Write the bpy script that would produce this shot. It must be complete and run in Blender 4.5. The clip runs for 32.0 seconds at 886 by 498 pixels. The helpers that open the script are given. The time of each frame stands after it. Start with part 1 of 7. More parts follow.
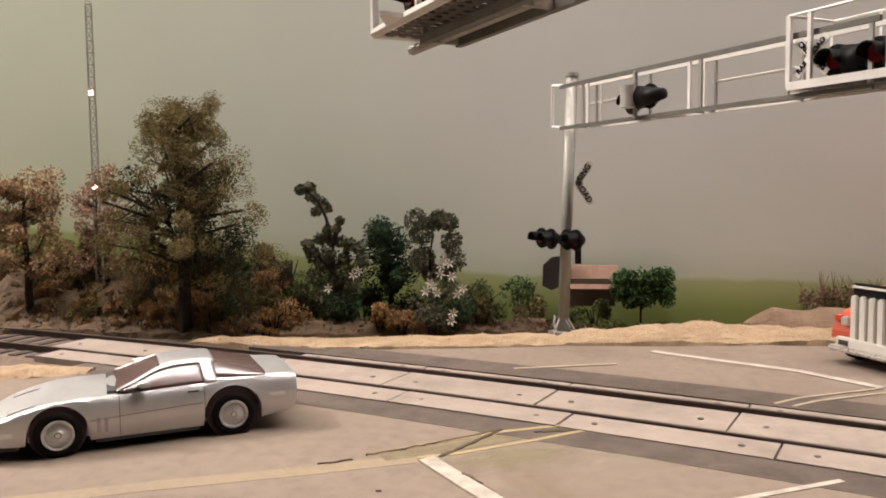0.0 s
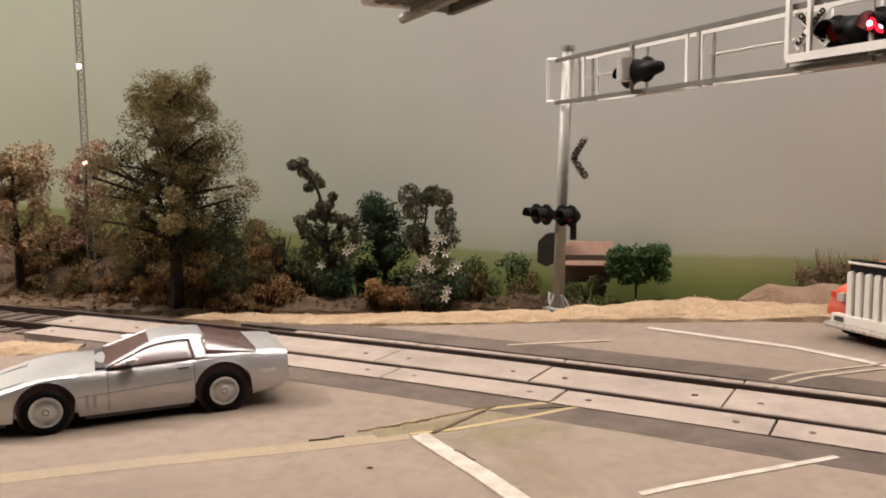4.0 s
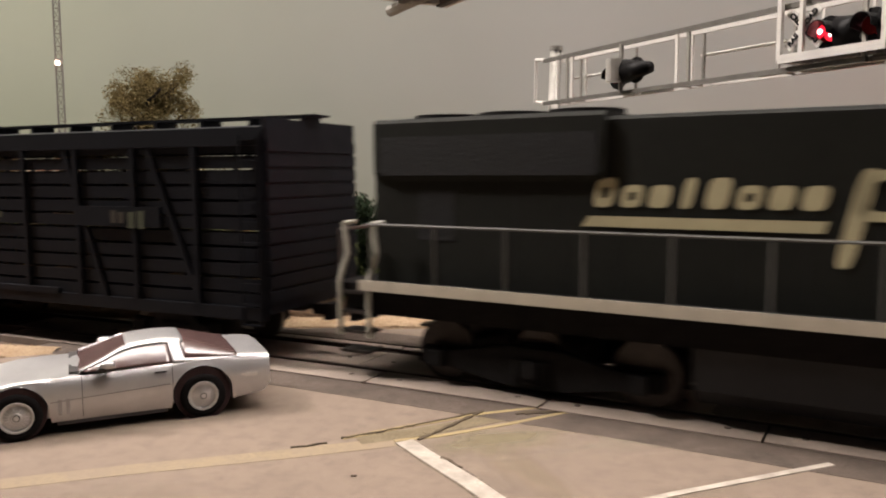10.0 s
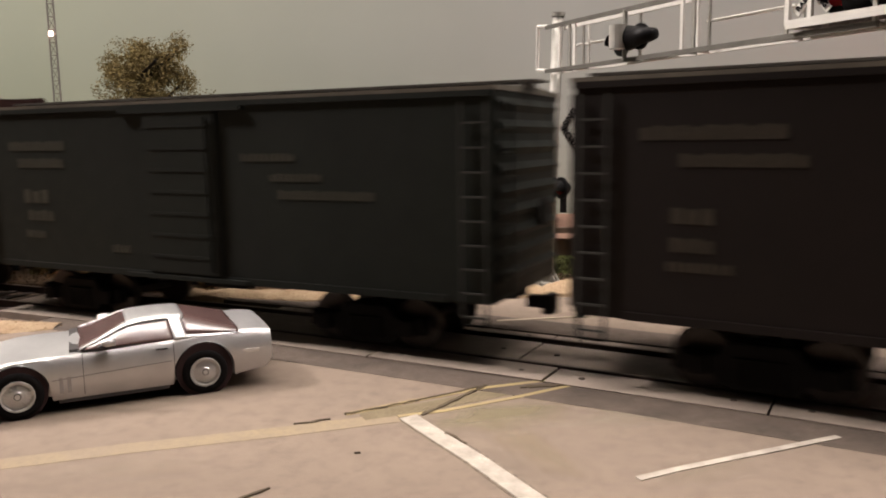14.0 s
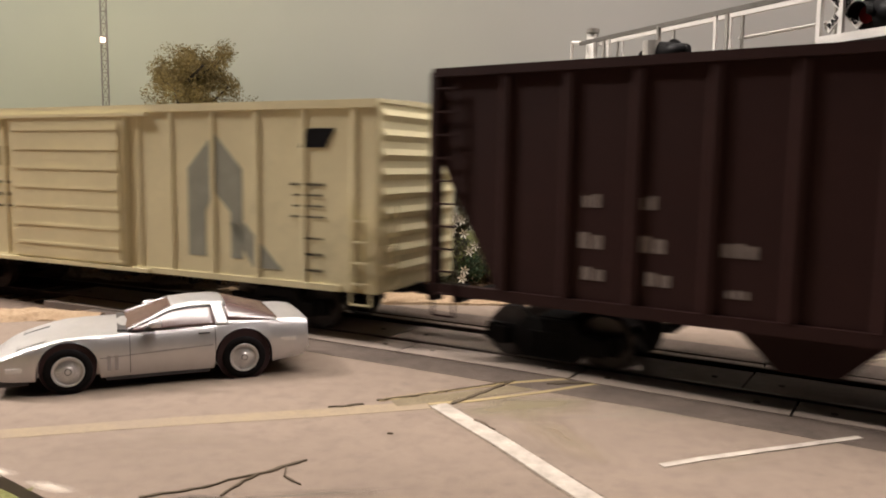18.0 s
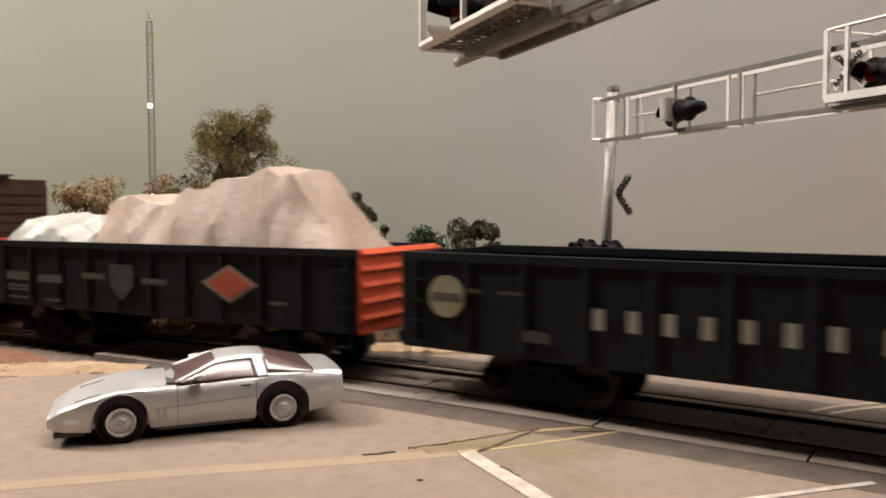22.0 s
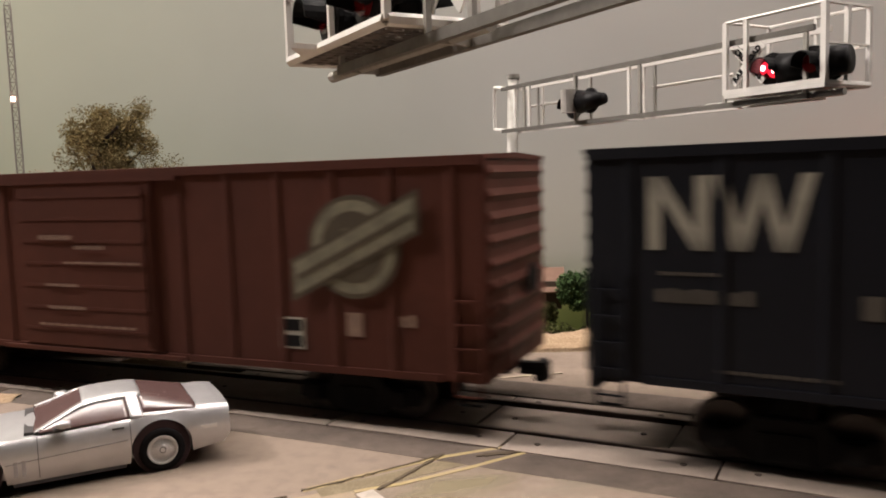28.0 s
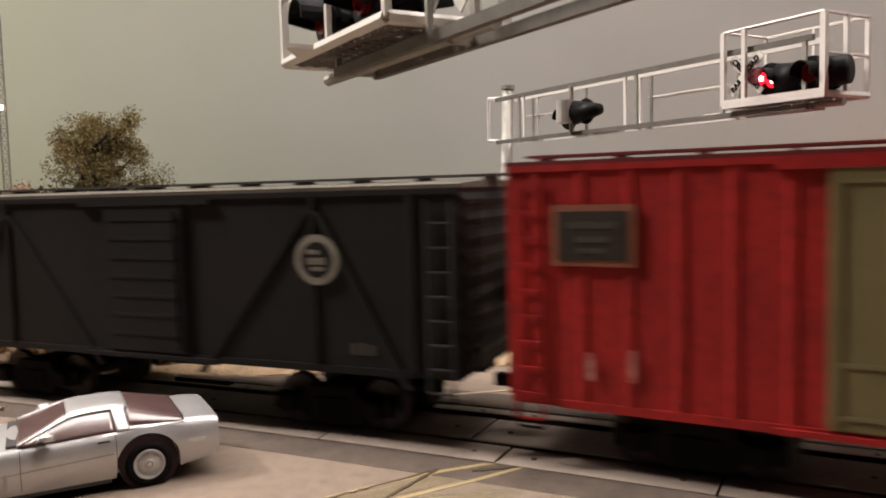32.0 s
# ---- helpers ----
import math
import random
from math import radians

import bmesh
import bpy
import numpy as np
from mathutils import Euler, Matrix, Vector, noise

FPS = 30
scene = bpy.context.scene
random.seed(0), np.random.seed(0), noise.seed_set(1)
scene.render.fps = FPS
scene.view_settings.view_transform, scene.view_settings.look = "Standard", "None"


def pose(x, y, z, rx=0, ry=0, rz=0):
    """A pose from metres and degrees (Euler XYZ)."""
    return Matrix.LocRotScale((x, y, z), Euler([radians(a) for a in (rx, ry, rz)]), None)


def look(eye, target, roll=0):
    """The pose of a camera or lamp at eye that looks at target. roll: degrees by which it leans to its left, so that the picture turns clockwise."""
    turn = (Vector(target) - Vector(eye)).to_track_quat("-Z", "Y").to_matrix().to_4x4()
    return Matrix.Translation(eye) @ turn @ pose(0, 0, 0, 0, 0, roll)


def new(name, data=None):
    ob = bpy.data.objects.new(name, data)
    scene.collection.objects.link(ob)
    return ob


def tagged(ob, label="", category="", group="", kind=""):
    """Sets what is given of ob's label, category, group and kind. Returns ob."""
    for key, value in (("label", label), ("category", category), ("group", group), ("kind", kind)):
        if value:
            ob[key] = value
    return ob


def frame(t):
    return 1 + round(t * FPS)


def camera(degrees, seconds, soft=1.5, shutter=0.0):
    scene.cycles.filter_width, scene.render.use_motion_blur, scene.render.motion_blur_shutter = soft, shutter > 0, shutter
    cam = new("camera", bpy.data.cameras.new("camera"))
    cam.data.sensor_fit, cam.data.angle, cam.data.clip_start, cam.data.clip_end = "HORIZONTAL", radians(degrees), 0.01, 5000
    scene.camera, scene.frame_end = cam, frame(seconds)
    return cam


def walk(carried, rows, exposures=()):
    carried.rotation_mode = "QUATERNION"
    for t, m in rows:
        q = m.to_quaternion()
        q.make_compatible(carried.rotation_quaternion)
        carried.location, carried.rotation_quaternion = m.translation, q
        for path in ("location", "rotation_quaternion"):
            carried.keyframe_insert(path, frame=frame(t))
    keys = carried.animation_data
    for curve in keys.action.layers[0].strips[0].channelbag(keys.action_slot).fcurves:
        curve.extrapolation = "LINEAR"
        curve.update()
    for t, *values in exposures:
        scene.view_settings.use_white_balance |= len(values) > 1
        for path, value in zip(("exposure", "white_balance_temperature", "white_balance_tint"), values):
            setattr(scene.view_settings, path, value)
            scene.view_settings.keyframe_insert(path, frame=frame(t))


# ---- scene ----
# A model railway in 1:87: all sizes below are those of the full-size originals in metres, brought down by K.
K = 1 / 87.1
cam = camera(59.1, 32.0, soft=1.9, shutter=0.6)
PATH = [
    (0, (1.563, 0.061, 3.716), (1.25, 2.031, 3.569), -0.7),
    (0.5, (1.59, 0.084, 3.705), (1.272, 2.052, 3.547), -0.7),
    (1, (1.576, 0.228, 3.771), (1.275, 2.197, 3.592), -1.2),
    (1.5, (1.627, 0.195, 3.814), (1.32, 2.163, 3.626), -1.2),
    (2, (1.557, 0.224, 3.661), (1.254, 2.193, 3.474), -0.7),
    (2.5, (1.539, 0.16, 3.666), (1.232, 2.128, 3.489), -0.6),
    (3, (1.548, 0.179, 3.633), (1.241, 2.147, 3.454), -0.4),
    (3.5, (1.588, 0.207, 3.658), (1.282, 2.174, 3.467), -0.6),
    (5.5, (1.555, 0.301, 3.666), (1.26, 2.267, 3.445), -0.6),
    (6, (1.57, 0.289, 3.694), (1.27, 2.253, 3.472), -0.7),
    (6.5, (1.554, 0.307, 3.692), (1.26, 2.272, 3.46), -0.7),
    (7, (1.547, 0.341, 3.711), (1.258, 2.307, 3.481), -0.8),
    (7.5, (1.551, 0.355, 3.713), (1.268, 2.324, 3.499), -0.9),
    (8, (1.588, 0.254, 3.753), (1.295, 2.224, 3.569), -0.8),
    (8.5, (1.681, 0.154, 3.753), (1.397, 2.129, 3.607), -1.2),
    (9, (1.502, 0.392, 3.635), (1.229, 2.366, 3.467), -0.3),
    (9.5, (1.498, 0.373, 3.579), (1.221, 2.347, 3.417), -0.2),
    (10, (1.504, 0.516, 3.61), (1.241, 2.489, 3.413), -0.3),
    (10.5, (1.484, 0.689, 3.666), (1.244, 2.662, 3.443), -0.8),
    (11, (1.48, 0.629, 3.661), (1.233, 2.601, 3.436), -0.7),
    (11.5, (1.447, 0.683, 3.616), (1.21, 2.655, 3.384), -0.5),
    (12, (1.422, 0.374, 3.4), (1.161, 2.34, 3.141), -0.1),
    (12.5, (1.493, 0.68, 3.721), (1.233, 2.647, 3.467), -1.2),
    (13, (1.506, 0.741, 3.763), (1.253, 2.708, 3.501), -1.4),
    (13.5, (1.446, 0.697, 3.694), (1.198, 2.664, 3.433), -0.9),
    (14, (1.465, 0.675, 3.672), (1.2, 2.638, 3.394), -0.8),
    (14.5, (1.405, 0.613, 3.544), (1.148, 2.578, 3.276), -0),
    (16.5, (1.498, 0.229, 3.559), (1.168, 2.191, 3.35), -0.3),
    (17, (1.474, 0.187, 3.522), (1.143, 2.15, 3.329), -0.2),
    (17.5, (1.449, 0.116, 3.41), (1.108, 2.077, 3.214), 0.3),
    (18, (1.408, 0.199, 3.343), (1.078, 2.159, 3.122), 0.8),
    (18.5, (1.342, 0.175, 3.16), (1.023, 2.14, 2.969), 1.8),
    (19, (1.367, -0.017, 3.11), (1.045, 1.949, 2.937), 2.1),
    (19.5, (1.399, 0.253, 3.241), (1.111, 2.222, 3.041), 1.4),
    (20, (1.333, -0.041, 3.11), (1.021, 1.929, 2.964), 2.3),
    (20.5, (1.363, -0.07, 3.067), (1.048, 1.903, 2.982), 2.4),
    (21, (1.448, -0.189, 3.256), (1.104, 1.779, 3.163), 1.5),
    (21.5, (1.446, -0.264, 3.323), (1.098, 1.703, 3.233), 0.9),
    (22, (1.654, -0.467, 3.566), (1.236, 1.486, 3.46), -0.2),
    (22.5, (1.665, -0.397, 3.728), (1.258, 1.558, 3.608), -1.2),
    (23, (1.715, -0.549, 3.846), (1.274, 1.397, 3.703), -1.7),
    (23.5, (1.748, -0.694, 3.885), (1.295, 1.251, 3.777), -1.8),
    (24, (1.744, -0.756, 3.786), (1.272, 1.183, 3.662), -1.6),
    (24.5, (1.779, -0.662, 3.886), (1.305, 1.278, 3.774), -2.2),
    (26.5, (2.036, 0.432, 4.079), (1.795, 2.411, 3.91), -1.8),
    (27, (1.785, 0.603, 4.097), (1.591, 2.584, 3.895), -1.4),
    (27.5, (1.746, 0.657, 4.108), (1.573, 2.641, 3.926), -1.4),
    (28, (1.82, 0.519, 4.225), (1.619, 2.5, 4.038), -1.8),
    (28.5, (1.709, 0.748, 4.133), (1.519, 2.733, 3.988), -1.5),
    (29, (1.751, 0.782, 4.148), (1.583, 2.769, 3.993), -1.6),
    (29.5, (1.69, 0.85, 4.028), (1.536, 2.838, 3.875), -1.1),
    (30, (1.644, 0.709, 3.898), (1.48, 2.699, 3.776), -0.6),
    (30.5, (1.586, 0.743, 3.772), (1.422, 2.732, 3.641), -0),
    (31, (1.63, 0.697, 3.891), (1.459, 2.685, 3.764), -0.5),
    (31.5, (1.655, 0.734, 3.88), (1.487, 2.722, 3.752), -0.5),
    (32, (1.715, 0.72, 4.14), (1.54, 2.707, 3.989), -1.5),
]
EXPOSURES = [(0.0, 0.0), (32.0, 0.0)]
walk(cam, [(t, look(Vector(eye) * K, Vector(aim) * K, roll)) for t, eye, aim, roll in PATH], EXPOSURES)

# ---- light ----
world = bpy.data.worlds.new("room_air")
scene.world = world
world.use_nodes = True
world.node_tree.nodes["Background"].inputs[0].default_value = (0.74, 0.86, 1.0, 1)
world.node_tree.nodes["Background"].inputs[1].default_value = 0.024


def area_lamp(name, eye, target, sx, sy, watts, colour):
    data = bpy.data.lights.new(name, "AREA")
    data.shape, data.size, data.size_y, data.energy, data.color = "RECTANGLE", sx, sy, watts, colour
    ob = new(name, data)
    ob.matrix_world = look(eye, target)
    return ob


WARM = (1.0, 0.90, 0.84)
area_lamp("valance_lamp", (-0.10, 0.172, 0.62), (-0.0943, 0.235, 0.0), 1.8, 0.05, 17.5, WARM)
area_lamp("valance_bulb", (-0.58, 0.17, 0.60), (-0.05, 0.16, 0.0), 0.06, 0.03, 5.4, WARM)
# unseen lamp, added as weak front fill on the near sides
area_lamp("room_fill_lamp", (-0.4, -1.4, 1.42), (0.0, 0.2, 0.0), 2.4, 1.2, 0.4, WARM)

# ---- materials ----
MATS = {}


def mat(name, colour, rough=0.7, metal=0.0, var=0.25, scale=1.0, bump=0.0, bump_scale=8.0, spec=0.3, colour2=None, island=0.0,
        emit=0.0, coat=0.0, alpha=1.0, stain=0.0):
    """A procedural paint, plastic, soil or foam: two scales of mottling, fine relief and an optional second colour.
    Scales are in features a full-size metre."""
    if name in MATS:
        return MATS[name]
    m = bpy.data.materials.new(name)
    m.use_nodes = True
    nt = m.node_tree
    n, lk = nt.nodes, nt.links
    b = n["Principled BSDF"]
    b.inputs["Roughness"].default_value = rough
    b.inputs["Metallic"].default_value = metal
    b.inputs["Specular IOR Level"].default_value = spec
    b.inputs["Coat Weight"].default_value = coat
    tc = n.new("ShaderNodeTexCoord")
    mp = n.new("ShaderNodeMapping")
    mp.inputs["Scale"].default_value = (1 / K,) * 3
    lk.new(tc.outputs["Object"], mp.inputs[0])

    def noise_tex(sc, detail=4, rgh=0.6):
        t = n.new("ShaderNodeTexNoise")
        t.inputs["Scale"].default_value, t.inputs["Detail"].default_value, t.inputs["Roughness"].default_value = sc, detail, rgh
        lk.new(mp.outputs[0], t.inputs["Vector"])
        return t.outputs["Fac"]

    def mix(a, c, f, blend="MIX"):
        x = n.new("ShaderNodeMix")
        x.data_type, x.blend_type = "RGBA", blend
        for sock, v in ((x.inputs[6], a), (x.inputs[7], c), (x.inputs[0], f)):
            if isinstance(v, (tuple, float, int)):
                sock.default_value = v if isinstance(v, (float, int)) else (*v, 1) if len(v) == 3 else v
            else:
                lk.new(v, sock)
        return x.outputs[2]

    def ramp(v, lo, hi):
        r = n.new("ShaderNodeMapRange")
        r.inputs["From Min"].default_value, r.inputs["From Max"].default_value = lo, hi
        lk.new(v, r.inputs[0])
        return r.outputs[0]

    c1 = colour
    c2 = colour2 or tuple(v * (1 - var) for v in colour)
    col = mix(c1, c2, ramp(noise_tex(scale, 5), 0.35, 0.65))
    dark = tuple(min(1, v * (1 - var * 0.6)) for v in (colour2 or colour))
    col = mix(col, dark, ramp(noise_tex(scale * 9, 3), 0.45, 0.75))
    if stain:
        col = mix(col, tuple(v * 0.45 for v in colour), ramp(noise_tex(scale * 0.35, 6, 0.7), 0.62 - stain * 0.2, 0.8))
    if island:
        g = n.new("ShaderNodeNewGeometry")
        h = n.new("ShaderNodeHueSaturation")
        r = n.new("ShaderNodeMapRange")
        r.inputs["To Min"].default_value, r.inputs["To Max"].default_value = 1 - island, 1 + island
        lk.new(g.outputs["Random Per Island"], r.inputs[0])
        lk.new(r.outputs[0], h.inputs["Value"])
        lk.new(col, h.inputs["Color"])
        col = h.outputs[0]
    lk.new(col, b.inputs["Base Color"])
    rr = n.new("ShaderNodeMapRange")
    rr.inputs["To Min"].default_value, rr.inputs["To Max"].default_value = max(0.03, rough - 0.12), min(1, rough + 0.12)
    lk.new(noise_tex(scale * 4, 3), rr.inputs[0])
    lk.new(rr.outputs[0], b.inputs["Roughness"])
    if bump:
        bp = n.new("ShaderNodeBump")
        bp.inputs["Strength"].default_value, bp.inputs["Distance"].default_value = 0.6, bump * K
        lk.new(noise_tex(bump_scale, 6, 0.65), bp.inputs["Height"])
        lk.new(bp.outputs[0], b.inputs["Normal"])
    if emit:
        b.inputs["Emission Color"].default_value = (*colour, 1)
        b.inputs["Emission Strength"].default_value = emit
    if alpha < 1:
        b.inputs["Alpha"].default_value = alpha
    MATS[name] = m
    return m


ASPHALT = mat("road_paint_grey", (0.186, 0.142, 0.11), 0.85, 0, 0.22, 0.45, 0.015, 30, stain=0.35, colour2=(0.166, 0.127, 0.099))
DARK_ASPHALT = mat("dark_asphalt", (0.098, 0.074, 0.059), 0.85, 0, 0.4, 1.2, 0.02, 30)
CONCRETE = mat("crossing_concrete", (0.275, 0.222, 0.185), 0.8, 0, 0.24, 0.9, 0.015, 30, stain=0.6)
YELLOW_LINE = mat("worn_yellow_line", (0.31, 0.24, 0.105), 0.75, 0, 0.3, 3, colour2=(0.26, 0.20, 0.11))
FADED_LINE = mat("faded_yellow_line", (0.232, 0.18, 0.112), 0.85, 0, 0.15, 1.6, colour2=(0.20, 0.155, 0.112), stain=0.2)
WHITE_LINE = mat("white_line", (0.42, 0.37, 0.315), 0.75, 0, 0.4, 3)
CRACK = mat("crack_ink", (0.07, 0.05, 0.03), 0.9)
SAND = mat("sand", (0.36, 0.262, 0.165), 0.95, 0, 0.3, 2.0, 0.10, 18, colour2=(0.27, 0.183, 0.11))
RUST_SOIL = mat("rust_soil", (0.19, 0.085, 0.045), 0.95, 0, 0.4, 3, 0.1, 16, colour2=(0.12, 0.055, 0.032))
SOIL = mat("brown_soil", (0.088, 0.056, 0.032), 0.95, 0, 0.5, 2.2, 0.14, 16, colour2=(0.128, 0.079, 0.045))
BALLAST = mat("ballast", (0.17, 0.12, 0.09), 0.95, 0, 0.5, 7, 0.10, 12)
RAIL = mat("rail_rust", (0.05, 0.03, 0.024), 0.6, 0.4, 0.4, 3)
RAIL_TOP = mat("rail_head", (0.15, 0.115, 0.095), 0.45, 0.6, 0.3, 2)
TIE = mat("tie", (0.055, 0.04, 0.033), 0.9, 0, 0.4, 4, 0.02, 10)
GALV = mat("galvanised_grey", (0.33, 0.315, 0.285), 0.5, 0.25, 0.25, 3)
# darker grey for beam chords, with their shade put into the colour
CHORD_SHADED = mat("shaded_galvanised", (0.15, 0.14, 0.125), 0.55, 0.3, 0.3, 3)
WHITE_METAL = mat("white_metal", (0.66, 0.635, 0.6), 0.5, 0.1, 0.08, 3)
BLACK = mat("black_plastic", (0.006, 0.0055, 0.006), 0.5, 0, 0.3, 3, spec=0.12)
BLACK_MATT = mat("running_gear_black", (0.009, 0.008, 0.008), 0.8, 0, 0.5, 4, spec=0.15)
STEEL = mat("wheel_steel", (0.06, 0.052, 0.048), 0.45, 0.7, 0.4, 4)
RED_LIT = mat("red_signal_lit", (1.0, 0.02, 0.045), 0.3, 0, 0.02, 1, emit=1.6)
RED_HOT = mat("red_signal_core", (1.0, 0.30, 0.30), 0.3, 0, 0.02, 1, emit=14.0)
RED_OFF = mat("red_lens", (0.16, 0.01, 0.012), 0.2, spec=0.6)
WHITE_LIT = mat("headlight_lit", (1.0, 0.95, 0.86), 0.3, 0, 0.02, 1, emit=12.0)
TOWER_LIT = mat("tower_bulb", (1.0, 0.62, 0.52), 0.3, 0, 0.02, 1, emit=9.0)
WOOD_WALL = mat("room_wall_paint", (0.55, 0.50, 0.43), 0.8, 0, 0.06, 1)


# ---- mesh helpers ----
class Shape:
    """Collects solids in full-size metres."""

    def __init__(self):
        self.v, self.f = [], []

    def add(self, v, f):
        o = len(self.v)
        self.v += [tuple(p) for p in v]
        self.f += [tuple(i + o for i in q) for q in f]
        return self

    def box(self, x0, x1, y0, y1, z0, z1):
        v = [(x, y, z) for x in (x0, x1) for y in (y0, y1) for z in (z0, z1)]
        return self.add(v, [(0, 1, 3, 2), (4, 6, 7, 5), (0, 4, 5, 1), (2, 3, 7, 6), (0, 2, 6, 4), (1, 5, 7, 3)])

    def tube(self, a, b, r, seg=8, r2=None):
        a, b = Vector(a), Vector(b)
        d = (b - a).normalized()
        u = d.orthogonal().normalized()
        w = d.cross(u)
        r2 = r if r2 is None else r2
        ring = [(math.cos(2 * math.pi * i / seg), math.sin(2 * math.pi * i / seg)) for i in range(seg)]
        v = [a + (u * c + w * s) * r for c, s in ring] + [b + (u * c + w * s) * r2 for c, s in ring]
        f = [(i, (i + 1) % seg, seg + (i + 1) % seg, seg + i) for i in range(seg)]
        return self.add(v, f + [tuple(range(seg))[::-1], tuple(range(seg, 2 * seg))])

    def rod(self, pts, r, seg=6):
        for a, b in zip(pts, pts[1:]):
            self.tube(a, b, r, seg)
        return self

    def prism(self, poly, y0, y1, axis="y"):
        """A polygon in x and z, drawn out along y (or in y and z along x, or in x and y along z)."""
        put = {"y": lambda p, q: (p[0], q, p[1]), "x": lambda p, q: (q, p[0], p[1]), "z": lambda p, q: (p[0], p[1], q)}[axis]
        n = len(poly)
        v = [put(p, y0) for p in poly] + [put(p, y1) for p in poly]
        f = [(i, (i + 1) % n, n + (i + 1) % n, n + i) for i in range(n)]
        return self.add(v, f + [tuple(range(n))[::-1], tuple(range(n, 2 * n))])

    def loft(self, rings, caps=True):
        n = len(rings[0])
        v = [p for r in rings for p in r]
        f = [(k * n + i, k * n + (i + 1) % n, (k + 1) * n + (i + 1) % n, (k + 1) * n + i)
             for k in range(len(rings) - 1) for i in range(n)]
        if caps:
            f += [tuple(range(n))[::-1], tuple(range((len(rings) - 1) * n, len(rings) * n))]
        return self.add(v, f)


def part(name, sh, material, parent=None, label="", bevel=0.0, smooth=False, at=None):
    """Links a shape as one mesh object, under its thing or part."""
    me = bpy.data.meshes.new(name)
    me.from_pydata([(x * K, y * K, z * K) for x, y, z in sh.v], [], sh.f)
    bm = bmesh.new()
    bm.from_mesh(me)
    bmesh.ops.recalc_face_normals(bm, faces=bm.faces)
    if bevel:
        es = [e for e in bm.edges if len(e.link_faces) == 2 and e.calc_face_angle(0) > 0.5]
        bmesh.ops.bevel(bm, geom=es, offset=bevel * K, segments=2, affect="EDGES", clamp_overlap=True)
    bm.to_mesh(me)
    bm.free()
    me.materials.append(material)
    if smooth:
        for p in me.polygons:
            p.use_smooth = True
    ob = new(name, me)
    if parent:
        ob.parent = parent
    if at:
        ob.location = Vector(at) * K
    if label:
        ob["label"] = label
    return ob


def root(name, x, y, z, turn, label, category, group=""):
    ob = new(name)
    ob.empty_display_size = 0.01
    ob.matrix_basis = pose(x * K, y * K, z * K, 0, 0, turn)
    return tagged(ob, label, category, group)


# ---- the track's line: a circle through the crossing ----
P0, TH0, RADIUS = (-0.5, 14.62), radians(-20), 150.0


def track(s, off=0.0):
    th = TH0 - s / RADIUS
    x = P0[0] - RADIUS * (math.sin(th) - math.sin(TH0))
    y = P0[1] + RADIUS * (math.cos(th) - math.cos(TH0))
    return x + off * math.sin(th), y - off * math.cos(th), th


def band(s0, s1, o0, o1, z0, z1, step=1.5):
    """A strip along the track between two offsets (towards the viewer is positive)."""
    n = max(1, int((s1 - s0) / step))
    rings = []
    for i in range(n + 1):
        s = s0 + (s1 - s0) * i / n
        a, b = track(s, o0), track(s, o1)
        rings.append([(a[0], a[1], z0), (b[0], b[1], z0), (b[0], b[1], z1), (a[0], a[1], z1)])
    return Shape().loft(rings)


# ---- ground, road, crossing ----
def ground_sheet():
    sh = Shape()
    xs = sorted(set([-330, -240, -170, -120, -80, -50, -35, 25, 40, 70, 120, 170, 240] + [-25 + i * 0.8 for i in range(52)]))
    ys = sorted(set([-330, -250, -170, -100, -60, -30, -12, 0, 6] + [10 + i * 0.7 for i in range(28)] + [34, 45]))
    v = []
    for y in ys:
        for x in xs:
            z = -0.22
            if -26 < x < 18 and 17 < y < 29:
                z += 0.12 * noise.noise((x * 0.5, y * 0.5, 1)) + 0.08 * noise.noise((x * 1.7, y * 1.7, 2))
            v.append((x, y, z))
    nx = len(xs)
    f = [(j * nx + i, j * nx + i + 1, (j + 1) * nx + i + 1, (j + 1) * nx + i) for j in range(len(ys) - 1) for i in range(nx - 1)]
    sh.add(v, f)
    return tagged(part("ground", sh, SOIL, smooth=True), "brown scenic soil on the layout board", "ground", kind="structure")


def slab(name, poly, z0, z1, material, label, category, kind="structure"):
    sh = Shape().prism(poly, z0, z1, "z")
    return tagged(part(name, sh, material), label, category, kind=kind)


ground_sheet()
near_edge = [track(s, 2.32)[:2] for s in (-8.6, -6, -3, 0, 3, 6, 9, 12, 16, 22)]
far_edge = [track(s, -2.18)[:2] for s in (22, 14, 10, 6, 2, -2, -6, -7.2)]
slab("road_near", [(-14, 4.5), (-5.2, 7.6), (-2.4, 6.2), (0, 3), (2, -8), (24, -8)] + near_edge[::-1] + [(-11.3, 13.2), (-13.5, 11.6), (-16, 9.5)],
     -0.3, 0.0, ASPHALT, "weathered beige-grey painted road before the crossing", "road")
slab("road_far", far_edge + [(-4.3, 17.55), (-2.2, 18.0), (-0.3, 18.35), (1.7, 18.8), (3.6, 18.9), (6.3, 19.3), (8.2, 19.3), (14, 22.2), (26, 24)],
     -0.3, -0.01, ASPHALT, "weathered beige-grey painted road beyond the crossing", "road")
for o0, o1, s0, nm in ((1.6, 2.34, -8.5, "asphalt_apron"), (-2.2, -1.27, -6.3, "asphalt_apron")):
    tagged(part(nm, band(s0, 24, o0, o1, -0.3, 0.006), DARK_ASPHALT), "dark asphalt strip beside the crossing panels", "road", kind="structure")
tagged(part("ballast_bed", band(-240, 240, -2.5, 2.5, -0.3, -0.12, 3), BALLAST), "dark ballast bed under the track", "ballast", kind="structure")
